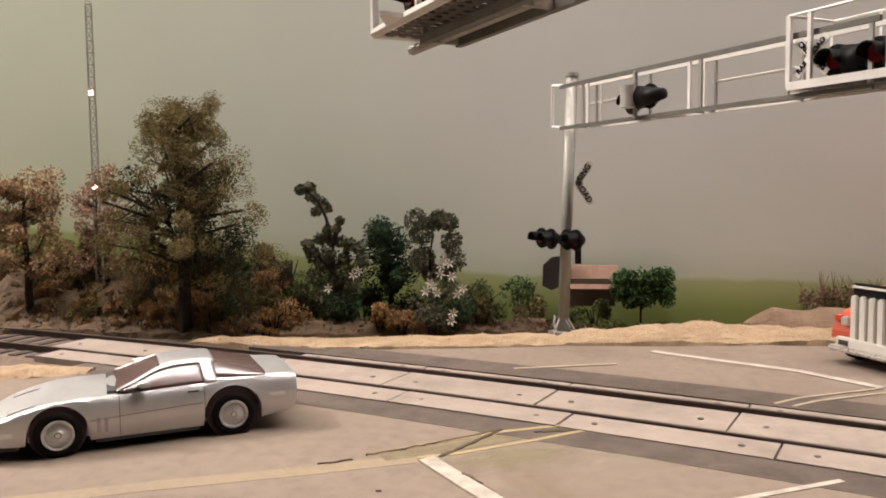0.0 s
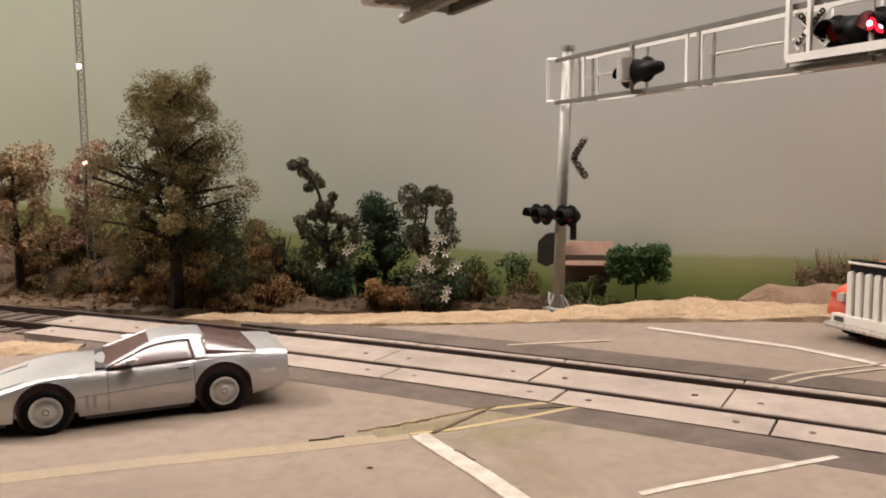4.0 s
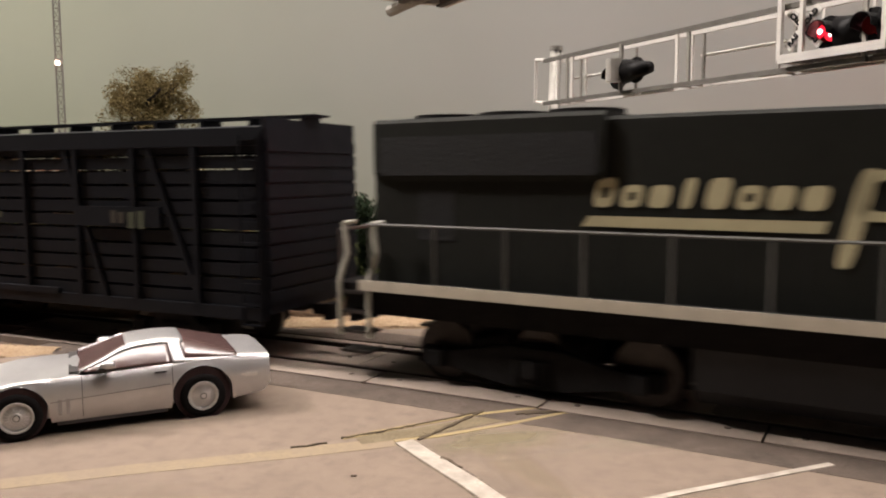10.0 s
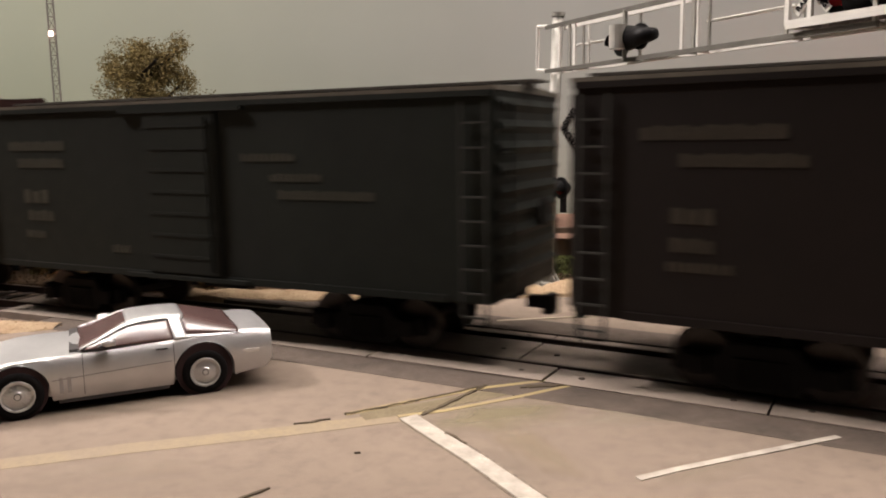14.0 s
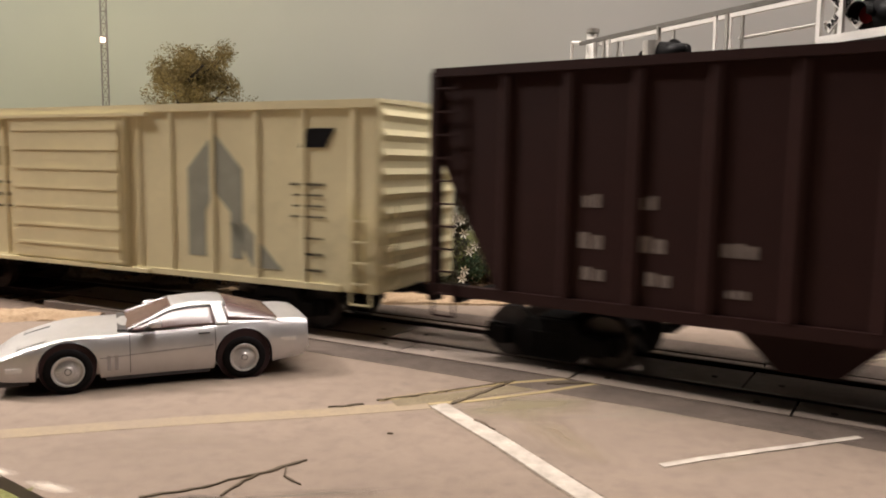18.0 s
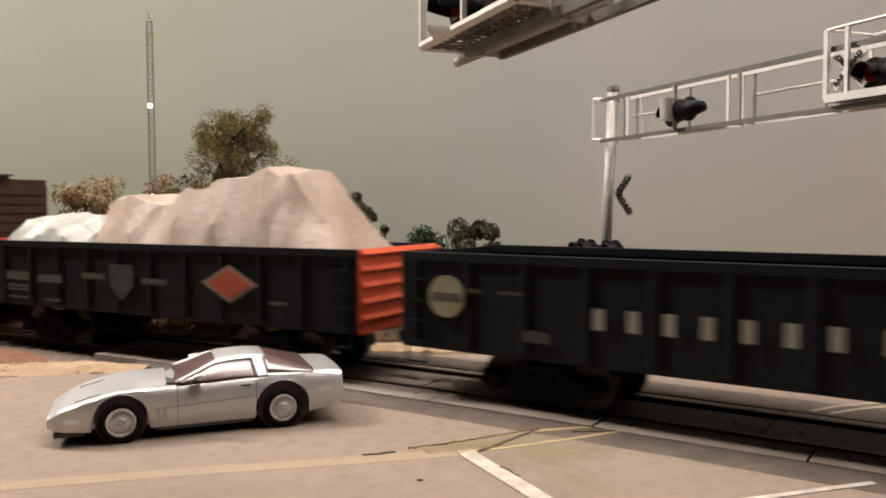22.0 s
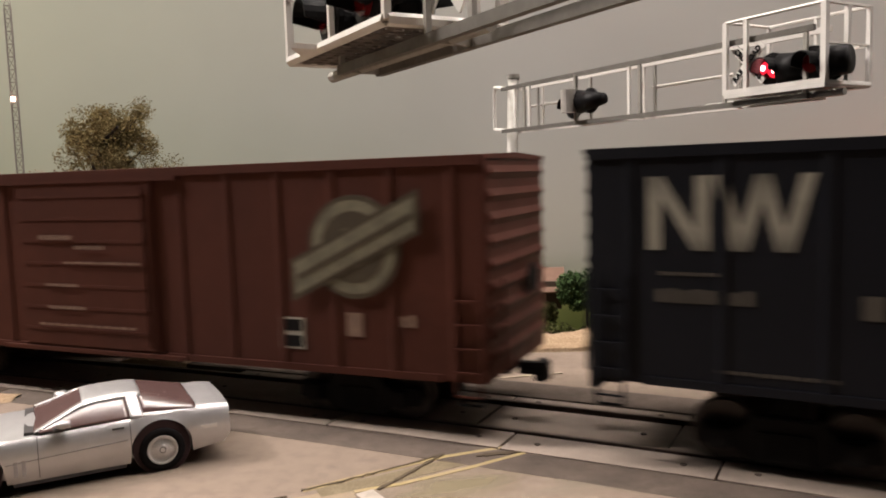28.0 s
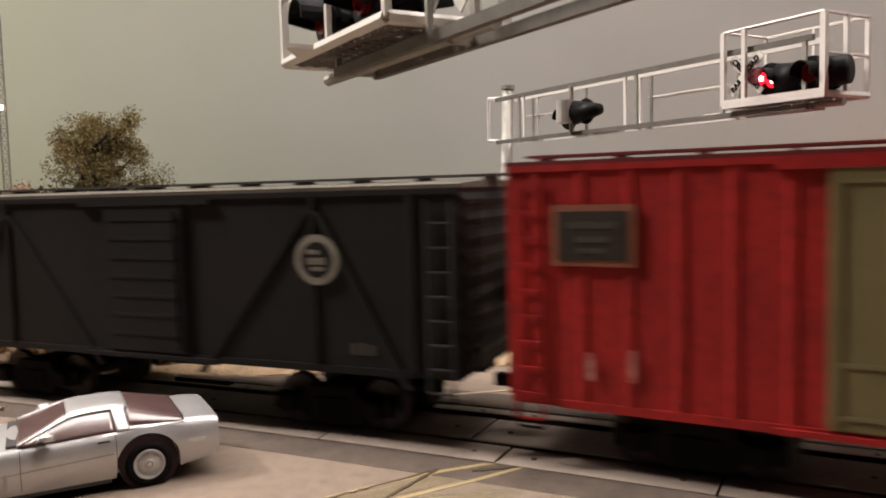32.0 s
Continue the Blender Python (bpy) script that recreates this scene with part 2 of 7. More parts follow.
for o, nm in ((-0.755, "rail"), (0.755, "rail")):
    r = part(nm, band(-240, 240, o - 0.05, o + 0.05, -0.13, 0.045, 2), RAIL)
    tagged(r, "rusty brown steel rail with a worn head", "rail", "rails of the track", "structure")
    part("rail_head", band(-240, 240, o - 0.035, o + 0.035, 0.043, 0.056, 2), RAIL_TOP, r, "bright worn rail head")
sh = Shape()
for i in range(-60, 400):
    s = -12 - i * 0.6 if i < 300 else 30 + (i - 300) * 0.6
    x, y, th = track(s)
    c, q = math.cos(th), math.sin(th)
    v = [(x + c * a - q * b, y + q * a + c * b, z) for a in (-0.13, 0.13) for b in (-1.3, 1.3) for z in (-0.2, -0.09)]
    sh.add(v, [(0, 1, 3, 2), (4, 6, 7, 5), (0, 4, 5, 1), (2, 3, 7, 6), (0, 2, 6, 4), (1, 5, 7, 3)])
tagged(part("ties", sh, TIE), "dark creosoted wooden ties", "ties", kind="stuff")
crossing = root("grade_crossing", 0, 0, 0, 0, "grey concrete grade crossing panels between the rails", "crossing")
for row, (o0, o1) in enumerate(((-1.25, -0.84), (-0.66, 0.66), (0.84, 1.58))):
    s = (-4.6, -11.1, -10.25)[row]
    while s < 16:
        e = s + 3.22
        part("concrete_panel", band(s + 0.02, e - 0.02, o0, o1, -0.2, (-0.02, -0.03, 0.012)[row] + 0.005 * (row + (int(s * 7) % 3)), 1.3), CONCRETE, crossing)
        for ss in (s + 0.5, e - 0.5):
            x, y, th = track(ss, (o0 + o1) / 2)
            part("lifting_plug", Shape().tube((x, y, -0.06), (x, y, (-0.005, -0.008, 0.034)[row]), 0.05, 8), DARK_ASPHALT, crossing)
        s = e


def line(name, pts, width, material, label, z=0.008):
    sh = Shape()
    pts = [Vector((*p, 0)) for p in pts]
    for a, b in zip(pts, pts[1:]):
        n = Vector((-(b - a).y, (b - a).x, 0)).normalized() * width / 2
        sh.prism([(a - n)[:2], (b - n)[:2], (b + n)[:2], (a + n)[:2]], 0.0, z, "z")
    return tagged(part(name, sh, material), label, "road marking", kind="structure")


line("yellow_line", [(-12, 5.05), (-5.38, 8.3), (-3.6, 9.15), (-1.88, 9.88), (-0.51, 10.53)], 0.34, FADED_LINE, "broad faded yellow centre line", 0.004)
line("yellow_line", [(-0.51, 10.56), (0.08, 10.84), (0.99, 11.46), (1.91, 12.17)], 0.09, YELLOW_LINE, "worn yellow centre line")
line("yellow_line", [(-1.23, 10.58), (-0.39, 11.22), (0.56, 11.88), (1.52, 12.34)], 0.10, YELLOW_LINE, "worn yellow centre line")
line("yellow_line", [(-1.0, 10.52), (-0.2, 10.98), (0.6, 11.55), (1.1, 11.92)], 0.34, mat("dirty_yellow_line", (0.165, 0.13, 0.08), 0.85, 0, 0.3, 3, colour2=(0.128, 0.10, 0.06)), "olive-stained strip between the centre lines", 0.0045)
PALE_LINE = mat("pale_worn_line", (0.34, 0.285, 0.21), 0.8, 0, 0.3, 3)
line("yellow_line", [(5.1, 14.0), (5.6, 14.42), (12, 17.7)], 0.075, PALE_LINE, "pale worn centre line", 0.012)
line("yellow_line", [(5.35, 13.85), (5.85, 14.25), (12, 17.4)], 0.075, PALE_LINE, "pale worn centre line", 0.012)
line("road_crack", [(-0.36, 10.57), (0.07, 10.0), (0.66, 9.26), (1.32, 8.33), (2.66, 6.5)], 0.33, mat("line_edge_grime", (0.085, 0.066, 0.048), 0.9, 0, 0.6, 9, colour2=(0.19, 0.15, 0.115)), "dark ragged grime along the stop line", 0.006)
line("white_stop_line", [(-0.37, 10.55), (0.06, 9.99), (0.655, 9.245), (1.31, 8.33), (2.65, 6.5)], 0.255, WHITE_LINE, "white stop line", 0.014)
line("white_edge_line", [(2.45, 8.9), (2.92, 9.2), (5.0, 10.36)], 0.10, WHITE_LINE, "white road edge line", 0.014)
line("white_edge_line", [(0.46, 16.2), (2.6, 16.85)], 0.1, PALE_LINE, "thin white road edge line", 0.012)
line("white_stop_line", [(3.5, 18.25), (6.15, 16.6), (7.5, 15.1)], 0.22, WHITE_LINE, "white stop line", 0.012)
def crack(pts, width, seed, label="thin dark crack in the road"):
    """A crack that wanders and swells a little along its line."""
    rnd = random.Random(seed)
    sh = Shape()
    fine = []
    for a, b in zip(pts, pts[1:]):
        k = max(2, int(math.dist(a, b) / 0.09))
        fine += [(a[0] + (b[0] - a[0]) * q / k + rnd.uniform(-0.018, 0.018), a[1] + (b[1] - a[1]) * q / k + rnd.uniform(-0.018, 0.018)) for q in range(k)]
    fine.append(pts[-1])
    for (ax, ay), (bx, by) in zip(fine, fine[1:]):
        d = Vector((bx - ax, by - ay, 0)).normalized()
        w = width * rnd.uniform(0.35, 1.0) / 2
        sh.prism([(ax + d.y * w, ay - d.x * w), (bx + d.y * w, by - d.x * w), (bx - d.y * w, by + d.x * w), (ax - d.y * w, ay + d.x * w)], 0.0, 0.018, "z")
    return tagged(part("road_crack", sh, CRACK), label, "road crack", kind="structure")


crack([(-1.24, 10.57), (-0.6, 11.03), (-0.01, 11.5), (0.56, 11.98)], 0.055, 1)
crack([(-0.21, 10.61), (-0.05, 10.88), (0.18, 11.3), (0.56, 11.98)], 0.07, 2)
crack([(-1.81, 10.14), (-1.61, 10.23), (-1.39, 10.37)], 0.05, 3)
crack([(1.08, 11.93), (1.4, 12.02), (1.76, 12.12)], 0.12, 4)
crack([(-1.47, 8.26), (-1.77, 7.87), (-2.08, 7.56), (-2.32, 7.28), (-2.75, 7.0)], 0.05, 5)
crack([(-1.85, 7.76), (-1.94, 7.4), (-1.98, 7.2)], 0.04, 6)
crack([(-1.62, 8.06), (-1.55, 7.8), (-1.3, 7.62)], 0.03, 7)
crack([(-0.78, 9.27), (-0.72, 9.3)], 0.05, 8, "small dark chip in the road")
crack([(0.2, 10.0), (0.3, 9.95), (0.36, 9.86), (0.5, 9.7)], 0.07, 9, "crumbled dark edge beside the stop line")


def soft_patch(name, x, y, sx, sy, turn, colour, strength, label):
    """A stain that soaks out unevenly into the road."""
    m = bpy.data.materials.new(name)
    m.use_nodes = True
    nt = m.node_tree
    n, lk = nt.nodes, nt.links
    b = n["Principled BSDF"]
    b.inputs["Base Color"].default_value, b.inputs["Roughness"].default_value = (*colour, 1), 0.85
    tc = n.new("ShaderNodeTexCoord")
    mp = n.new("ShaderNodeMapping")
    mp.inputs["Scale"].default_value = (1 / K / sx, 1 / K / sy, 1)
    lk.new(tc.outputs["Object"], mp.inputs[0])
    ln = n.new("ShaderNodeVectorMath")
    ln.operation = "LENGTH"
    lk.new(mp.outputs[0], ln.inputs[0])
    t = n.new("ShaderNodeTexNoise")
    t.inputs["Scale"].default_value, t.inputs["Detail"].default_value = 2.2, 6
    lk.new(mp.outputs[0], t.inputs["Vector"])
    ad = n.new("ShaderNodeMath")
    ad.operation = "ADD"
    lk.new(ln.outputs["Value"], ad.inputs[0])
    lk.new(t.outputs["Fac"], ad.inputs[1])
    r = n.new("ShaderNodeMapRange")
    r.interpolation_type = "SMOOTHSTEP"
    r.inputs["From Min"].default_value, r.inputs["From Max"].default_value = 0.55, 1.35
    r.inputs["To Min"].default_value, r.inputs["To Max"].default_value = strength, 0.0
    lk.new(ad.outputs[0], r.inputs[0])
    lk.new(r.outputs[0], b.inputs["Alpha"])
    v = [(math.cos(2 * math.pi * i / 24) * sx, math.sin(2 * math.pi * i / 24) * sy, 0) for i in range(24)]
    ob = part(name, Shape().add(v, [tuple(range(24))]), m)
    ob.matrix_basis = pose(x * K, y * K, 0.0055 * K, 0, 0, turn)
    ob.visible_shadow = False
    return tagged(ob, label, "road stain", kind="structure")


soft_patch("road_stain", 0.85, 10.75, 1.75, 0.8, 22, (0.125, 0.102, 0.055), 0.9, "dark olive stain round the centre line")
soft_patch("road_stain", 2.6, 10.9, 1.6, 0.6, 20, (0.17, 0.14, 0.10), 0.6, "grey-brown stain on the road")
soft_patch("road_stain", 1.25, 9.75, 1.9, 0.5, -58, (0.14, 0.105, 0.065), 0.7, "brown stain beside the stop line")
soft_patch("road_stain", -2.15, 7.03, 0.75, 0.28, 12, (0.045, 0.036, 0.028), 0.95, "dark smudge on the road")
soft_patch("road_stain", -1.0, 7.45, 1.1, 0.16, 17, (0.09, 0.07, 0.05), 0.7, "dark smudge on the road")
soft_patch("road_stain", 3.2, 9.2, 1.3, 0.5, 30, (0.14, 0.108, 0.075), 0.5, "faint brown stain on the road")
soft_patch("road_stain", 5.2, 17.0, 1.8, 0.35, -25, (0.14, 0.11, 0.08), 0.5, "faint grime on the far road")
soft_patch("road_stain", -3.2, 8.6, 1.5, 0.5, 15, (0.165, 0.126, 0.092), 0.5, "faint grime on the road")
soft_patch("road_stain", -4.6, 10.6, 2.6, 0.5, 20, (0.19, 0.15, 0.115), 0.5, "faint tyre grime on the road")
for x, y, ln, tn in ((-4.6, 7.32, 0.45, -18), (-3.75, 7.06, 0.5, -15), (-2.9, 6.82, 0.55, -10), (-2.0, 6.75, 0.5, 10), (-1.0, 7.05, 0.75, 18)):
    soft_patch("pale_edging", x, y, ln, 0.13, tn, (0.42, 0.365, 0.30), 0.85, "worn pale edging along the road")

# ---- backdrop and room ----
def backdrop_y(x):
    return 22.4 - 0.09 * x


def backdrop_material():
    m = bpy.data.materials.new("painted_backdrop")
    m.use_nodes = True
    nt = m.node_tree
    n, lk = nt.nodes, nt.links
    b = n["Principled BSDF"]
    b.inputs["Roughness"].default_value = 0.85
    b.inputs["Specular IOR Level"].default_value = 0.15
    tc = n.new("ShaderNodeTexCoord")
    mp = n.new("ShaderNodeMapping")
    mp.inputs["Scale"].default_value = (1 / K,) * 3
    lk.new(tc.outputs["Object"], mp.inputs[0])
    sep = n.new("ShaderNodeSeparateXYZ")
    lk.new(mp.outputs[0], sep.inputs[0])

    def tex(sc, det):
        t = n.new("ShaderNodeTexNoise")
        t.inputs["Scale"].default_value, t.inputs["Detail"].default_value = sc, det
        lk.new(mp.outputs[0], t.inputs["Vector"])
        return t.outputs["Fac"]

    def mth(op, a, c):
        t = n.new("ShaderNodeMath")
        t.operation = op
        for i, v in enumerate((a, c)):
            if isinstance(v, (int, float)):
                t.inputs[i].default_value = v
            else:
                lk.new(v, t.inputs[i])
        return t.outputs[0]

    height = mth("ADD", sep.outputs["Z"], mth("MULTIPLY", mth("SUBTRACT", tex(0.7, 5), 0.5), 0.2))
    height = mth("ADD", height, mth("MULTIPLY", mth("MINIMUM", sep.outputs["X"], 0.0), 0.085))
    cr = n.new("ShaderNodeValToRGB")
    mr = n.new("ShaderNodeMapRange")
    mr.inputs["From Min"].default_value, mr.inputs["From Max"].default_value = -0.5, 6.0
    lk.new(height, mr.inputs[0])
    lk.new(mr.outputs[0], cr.inputs[0])
    e = cr.color_ramp.elements
    e[0].position, e[0].color = 0.0, (0.10, 0.135, 0.036, 1)
    e[1].position, e[1].color = 1.0, (0.50, 0.50, 0.475, 1)
    for p, c in ((0.14, (0.17, 0.20, 0.062, 1)), (0.2, (0.24, 0.26, 0.10, 1)), (0.262, (0.30, 0.315, 0.155, 1)), (0.282, (0.42, 0.422, 0.325, 1)),
                 (0.40, (0.475, 0.472, 0.415, 1))):
        k = e.new(p)
        k.color = c
    mot = n.new("ShaderNodeMix")
    mot.data_type, mot.blend_type = "RGBA", "MULTIPLY"
    mot.inputs[0].default_value = 0.35
    grey = n.new("ShaderNodeMapRange")
    grey.inputs["From Min"].default_value, grey.inputs["From Max"].default_value = 0.3, 0.7
    grey.inputs["To Min"].default_value, grey.inputs["To Max"].default_value = 0.84, 1.04
    lk.new(tex(0.22, 5), grey.inputs[0])
    comb = n.new("ShaderNodeCombineColor")
    for i in range(3):
        lk.new(grey.outputs[0], comb.inputs[i])
    hue = n.new("ShaderNodeMix")
    hue.data_type, hue.blend_type = "RGBA", "MULTIPLY"
    side = n.new("ShaderNodeMapRange")
    side.inputs["From Min"].default_value, side.inputs["From Max"].default_value = 2.0, -14.0
    lk.new(sep.outputs["X"], side.inputs[0])
    lk.new(side.outputs[0], hue.inputs[0])
    lk.new(cr.outputs[0], hue.inputs[6])
    hue.inputs[7].default_value = (0.93, 1.0, 0.84, 1)
    lk.new(hue.outputs[2], mot.inputs[6])
    lk.new(comb.outputs[0], mot.inputs[7])
    lk.new(mot.outputs[2], b.inputs["Base Color"])
    bp = n.new("ShaderNodeBump")
    bp.inputs["Strength"].default_value, bp.inputs["Distance"].default_value = 0.15, 0.00012
    lk.new(tex(6, 4), bp.inputs["Height"])
    lk.new(bp.outputs[0], b.inputs["Normal"])
    return m


sh = Shape()
sh.prism([(x, backdrop_y(x)) for x in (-150, 110)] + [(110, backdrop_y(110) + 1.2), (-150, backdrop_y(-150) + 1.2)], -0.4, 130, "z")
tagged(part("backdrop", sh, backdrop_material()), "painted backdrop of green field and hazy grey sky", "backdrop", kind="structure")
for nm, b in (("wall_north", (-340, 340, 60, 63, -90, 130)), ("wall_south", (-340, 340, -333, -330, -90, 130)),
              ("wall_west", (-343, -340, -333, 63, -90, 130)), ("wall_east", (340, 343, -333, 63, -90, 130)),
              ("ceiling", (-343, 343, -333, 63, 130, 133))):
    tagged(part(nm, Shape().box(*b), WOOD_WALL), "plain cream painted room " + ("ceiling" if nm == "ceiling" else "wall"),
           "ceiling" if nm == "ceiling" else "wall", kind="structure")


def rough_strip(name, pts, widths, height, material, label, seed, step=0.22):
    """A low heaped strip of loose scenic material along a line."""
    rnd = random.Random(seed)
    sh = Shape()
    pts = [Vector((*p, 0)) for p in pts]
    rows = []
    for (a, b), (w0, w1) in zip(zip(pts, pts[1:]), zip(widths, widths[1:])):
        k = max(2, int((b - a).length / step))
        for i in range(k):
            t = i / k
            c = a.lerp(b, t)
            n = Vector((-(b - a).y, (b - a).x, 0)).normalized()
            w = w0 + (w1 - w0) * t
            e = (pts[0] - c).length if (a - pts[0]).length < 0.01 else 9
            e = min(e, (pts[-1] - c).length) / 0.8
            hh = height * min(1.0, e)
            ring = []
            for j in range(19):
                u = j / 9 - 1
                p = c + n * (u * w / 2 * (1 + 0.12 * noise.noise((c.x * 2, c.y * 2, j))))
                z = hh * (1 - abs(u) ** 1.5) * (0.75 + 0.5 * noise.noise((p.x * 0.9, p.y * 0.9, seed))) + 0.07 * min(1.0, e) * noise.noise((p.x * 3, p.y * 3, 5)) - 0.2 * max(0.0, 0.3 - e)
                ring.append((p.x, p.y, max(-0.3, z if abs(u) < 0.99 else -0.28)))
            rows.append(ring)
    n = 19
    v = [p for r in rows for p in r]
    f = [(k * n + i, k * n + i + 1, (k + 1) * n + i + 1, (k + 1) * n + i) for k in range(len(rows) - 1) for i in range(n - 1)]
    sh.add(v, f)
    for _ in range(int(len(rows) * (30 if material is SOIL else 5))):
        p = Vector(rnd.choice(v)) + Vector((rnd.uniform(-0.15, 0.15), rnd.uniform(-0.1, 0.1), 0))
        r = rnd.uniform(0.025, 0.085) if material is SOIL else rnd.uniform(0.015, 0.045)
        sh.add([p + Vector((rnd.uniform(-r, r), rnd.uniform(-r, r), rnd.uniform(0, r * 1.3))) for _ in range(4)],
               [(0, 1, 2), (0, 2, 3), (0, 3, 1), (1, 3, 2)])
    return tagged(part(name, sh, material, smooth=False), label, "sand" if "sand" in name else "soil", kind="stuff")


rough_strip("sand_bank", [(-8.0, 18.6), (-4.2, 18.4), (-2.0, 18.9), (0, 19.3), (1.6, 19.7)], [0.5, 1.3, 1.5, 1.7, 1.6], 0.16, SAND, "heap of loose beige sand beside the road", 3)
rough_strip("sand_bank", [(1.2, 19.7), (2.6, 19.6), (4.5, 20.1), (6.2, 20.3), (8.6, 20.6), (14, 22)], [1.5, 1.5, 2.0, 2.1, 1.2, 1.0], 0.42, SAND, "heap of loose beige sand beside the road", 4)
rough_strip("sand_bank", [(-19, 12.6), (-13.5, 13.75), (-11.4, 14.25), (-9.4, 14.85), (-8.2, 15.15)], [2.2, 1.9, 1.7, 1.3, 0.5], 0.16, SAND, "loose beige sand beside the track", 5)
rough_strip("soil_bank", [(-20, 21.2), (-14, 20.6), (-10, 20.0), (-7, 20.0), (-4, 20.3), (0, 20.9), (2.4, 21.0)], [2.6, 2.4, 1.6, 1.6, 1.6, 1.2, 0.8], 0.3, SOIL, "brown soil under the shrubs", 6)
rough_strip("soil_bank", [(5.6, 21.3), (6.6, 21.2), (7.7, 21.1), (8.7, 21.1), (13, 21.2)], [0.4, 0.9, 1.3, 1.5, 1.6], 0.8, mat("bank_brown", (0.21, 0.14, 0.092), 0.95, 0, 0.25, 2.2, 0.05, 16, colour2=(0.165, 0.105, 0.07)), "brown soil bank beside the road", 7)
rough_strip("soil_bank", [track(q, 2.95)[:2] for q in (-34, -26, -19, -15, -12, -9.8)], [2.9, 2.9, 2.6, 2.3, 1.7, 0.6], 0.10, RUST_SOIL, "rust-red soil along the track", 19)
rough_strip("grass_verge", [(-9.5, 5.0), (-5.6, 6.45), (-3.6, 5.75), (-2.3, 5.3)], [2.2, 2.2, 1.9, 2.2], 0.12,
            mat("dry_grass_verge", (0.16, 0.16, 0.05), 0.95, 0, 0.4, 4, 0.1, 12), "green grass verge beside the road", 8)


# ---- plants ----
def leaf_cloud(rnd, blobs, per, size, flat=1.0):
    """Many small leaf flakes heaped in uneven clumps."""
    sh = Shape()
    for (cx, cy, cz), r in blobs:
        for _ in range(per):
            d = Vector((rnd.gauss(0, 1), rnd.gauss(0, 1), rnd.gauss(0, 1) * flat)).normalized() * r * rnd.uniform(0.25, 1.0) ** 0.6
            p = Vector((cx, cy, cz)) + d
            s = size * rnd.uniform(0.5, 1.4)
            a = Vector((rnd.gauss(0, 1), rnd.gauss(0, 1), rnd.gauss(0, 1))).normalized()
            b = a.orthogonal().normalized()
            c = a.cross(b)
            sh.add([p + b * s, p + c * s * 0.7 + a * s * 0.25, p - b * s * 0.8, p - c * s * 0.6 - a * s * 0.25], [(0, 1, 2), (0, 2, 3)])
    return sh


def branchy(rnd, trunk_top, limbs, r0, spread):
    sh = Shape()
    h = trunk_top
    p = Vector((0, 0, -0.35))
    segs = 7
    tops = []
    for i in range(segs):
        q = Vector((rnd.uniform(-0.06, 0.06) * (i > 0), rnd.uniform(-0.06, 0.06), -0.35 + (h + 0.35) * (i + 1) / segs))
        sh.tube(p, q, r0 * (1 - 0.75 * i / segs), 8, r0 * (1 - 0.75 * (i + 1) / segs))
        p = q
    for k in range(limbs):
        z = h * rnd.uniform(0.3, 0.98)
        a = rnd.uniform(0, 6.28)
        ln = spread * (1.15 - z / h * 0.75) * rnd.uniform(0.6, 1.1)
        s = Vector((0, 0, z))
        mid = s + Vector((math.cos(a), math.sin(a), rnd.uniform(0.1, 0.5))) * ln * 0.5
        e = s + Vector((math.cos(a + rnd.uniform(-0.3, 0.3)), math.sin(a), rnd.uniform(0.2, 0.7))) * ln
        sh.tube(s, mid, r0 * 0.35, 5, r0 * 0.2)
        sh.tube(mid, e, r0 * 0.2, 5, r0 * 0.07)
        tops.append((e, mid))
    return sh, tops


BARK = mat("bark", (0.034, 0.024, 0.018), 0.9, 0, 0.5, 5, 0.03, 14)


def leaf(name, c1, c2):
    return mat(name, c1, 0.85, 0, 0.45, 1.6, colour2=c2, island=0.2, spec=0.1)


LEAF_OLIVE = leaf("leaf_olive", (0.15, 0.112, 0.045), (0.075, 0.06, 0.026))
# dark olive of some shrubs, also the painted shade inside the tall crown
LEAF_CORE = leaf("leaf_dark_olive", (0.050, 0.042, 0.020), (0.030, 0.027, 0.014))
LEAF_DARK = leaf("leaf_dark_green", (0.030, 0.050, 0.022), (0.022, 0.034, 0.018))
LEAF_GREY = leaf("leaf_grey_green", (0.125, 0.115, 0.074), (0.048, 0.05, 0.031))
LEAF_BROWN = leaf("foam_rust_brown", (0.30, 0.175, 0.075), (0.17, 0.095, 0.042))
LEAF_PINK = leaf("leaf_pale_pink", (0.36, 0.215, 0.155), (0.22, 0.125, 0.085))
LEAF_TAN = leaf("leaf_autumn_tan", (0.33, 0.22, 0.12), (0.17, 0.105, 0.055))
LEAF_GREEN = leaf("leaf_bright_green", (0.058, 0.10, 0.036), (0.042, 0.075, 0.028))
PETAL = mat("petal_white", (0.75, 0.72, 0.64), 0.7, 0, 0.1, 4)


def tree(name, x, y, h, spread, blobs, material, label, seed, limbs=16, r0=0.16, per=150, size=0.06, trunk=None):
    rnd = random.Random(seed)
    t = root(name, x, y, 0, 0, label, "tree")
    wood, tops = branchy(rnd, trunk or h * 0.92, limbs, r0, spread)
    part("trunk", wood, BARK, t)
    full = list(blobs)
    for e, mid in tops:
        full.append((tuple(e), rnd.uniform(0.22, 0.4)))
        full.append((tuple(mid), rnd.uniform(0.15, 0.3)))
    part("crown", leaf_cloud(rnd, full, per, size), material, t)
    return t


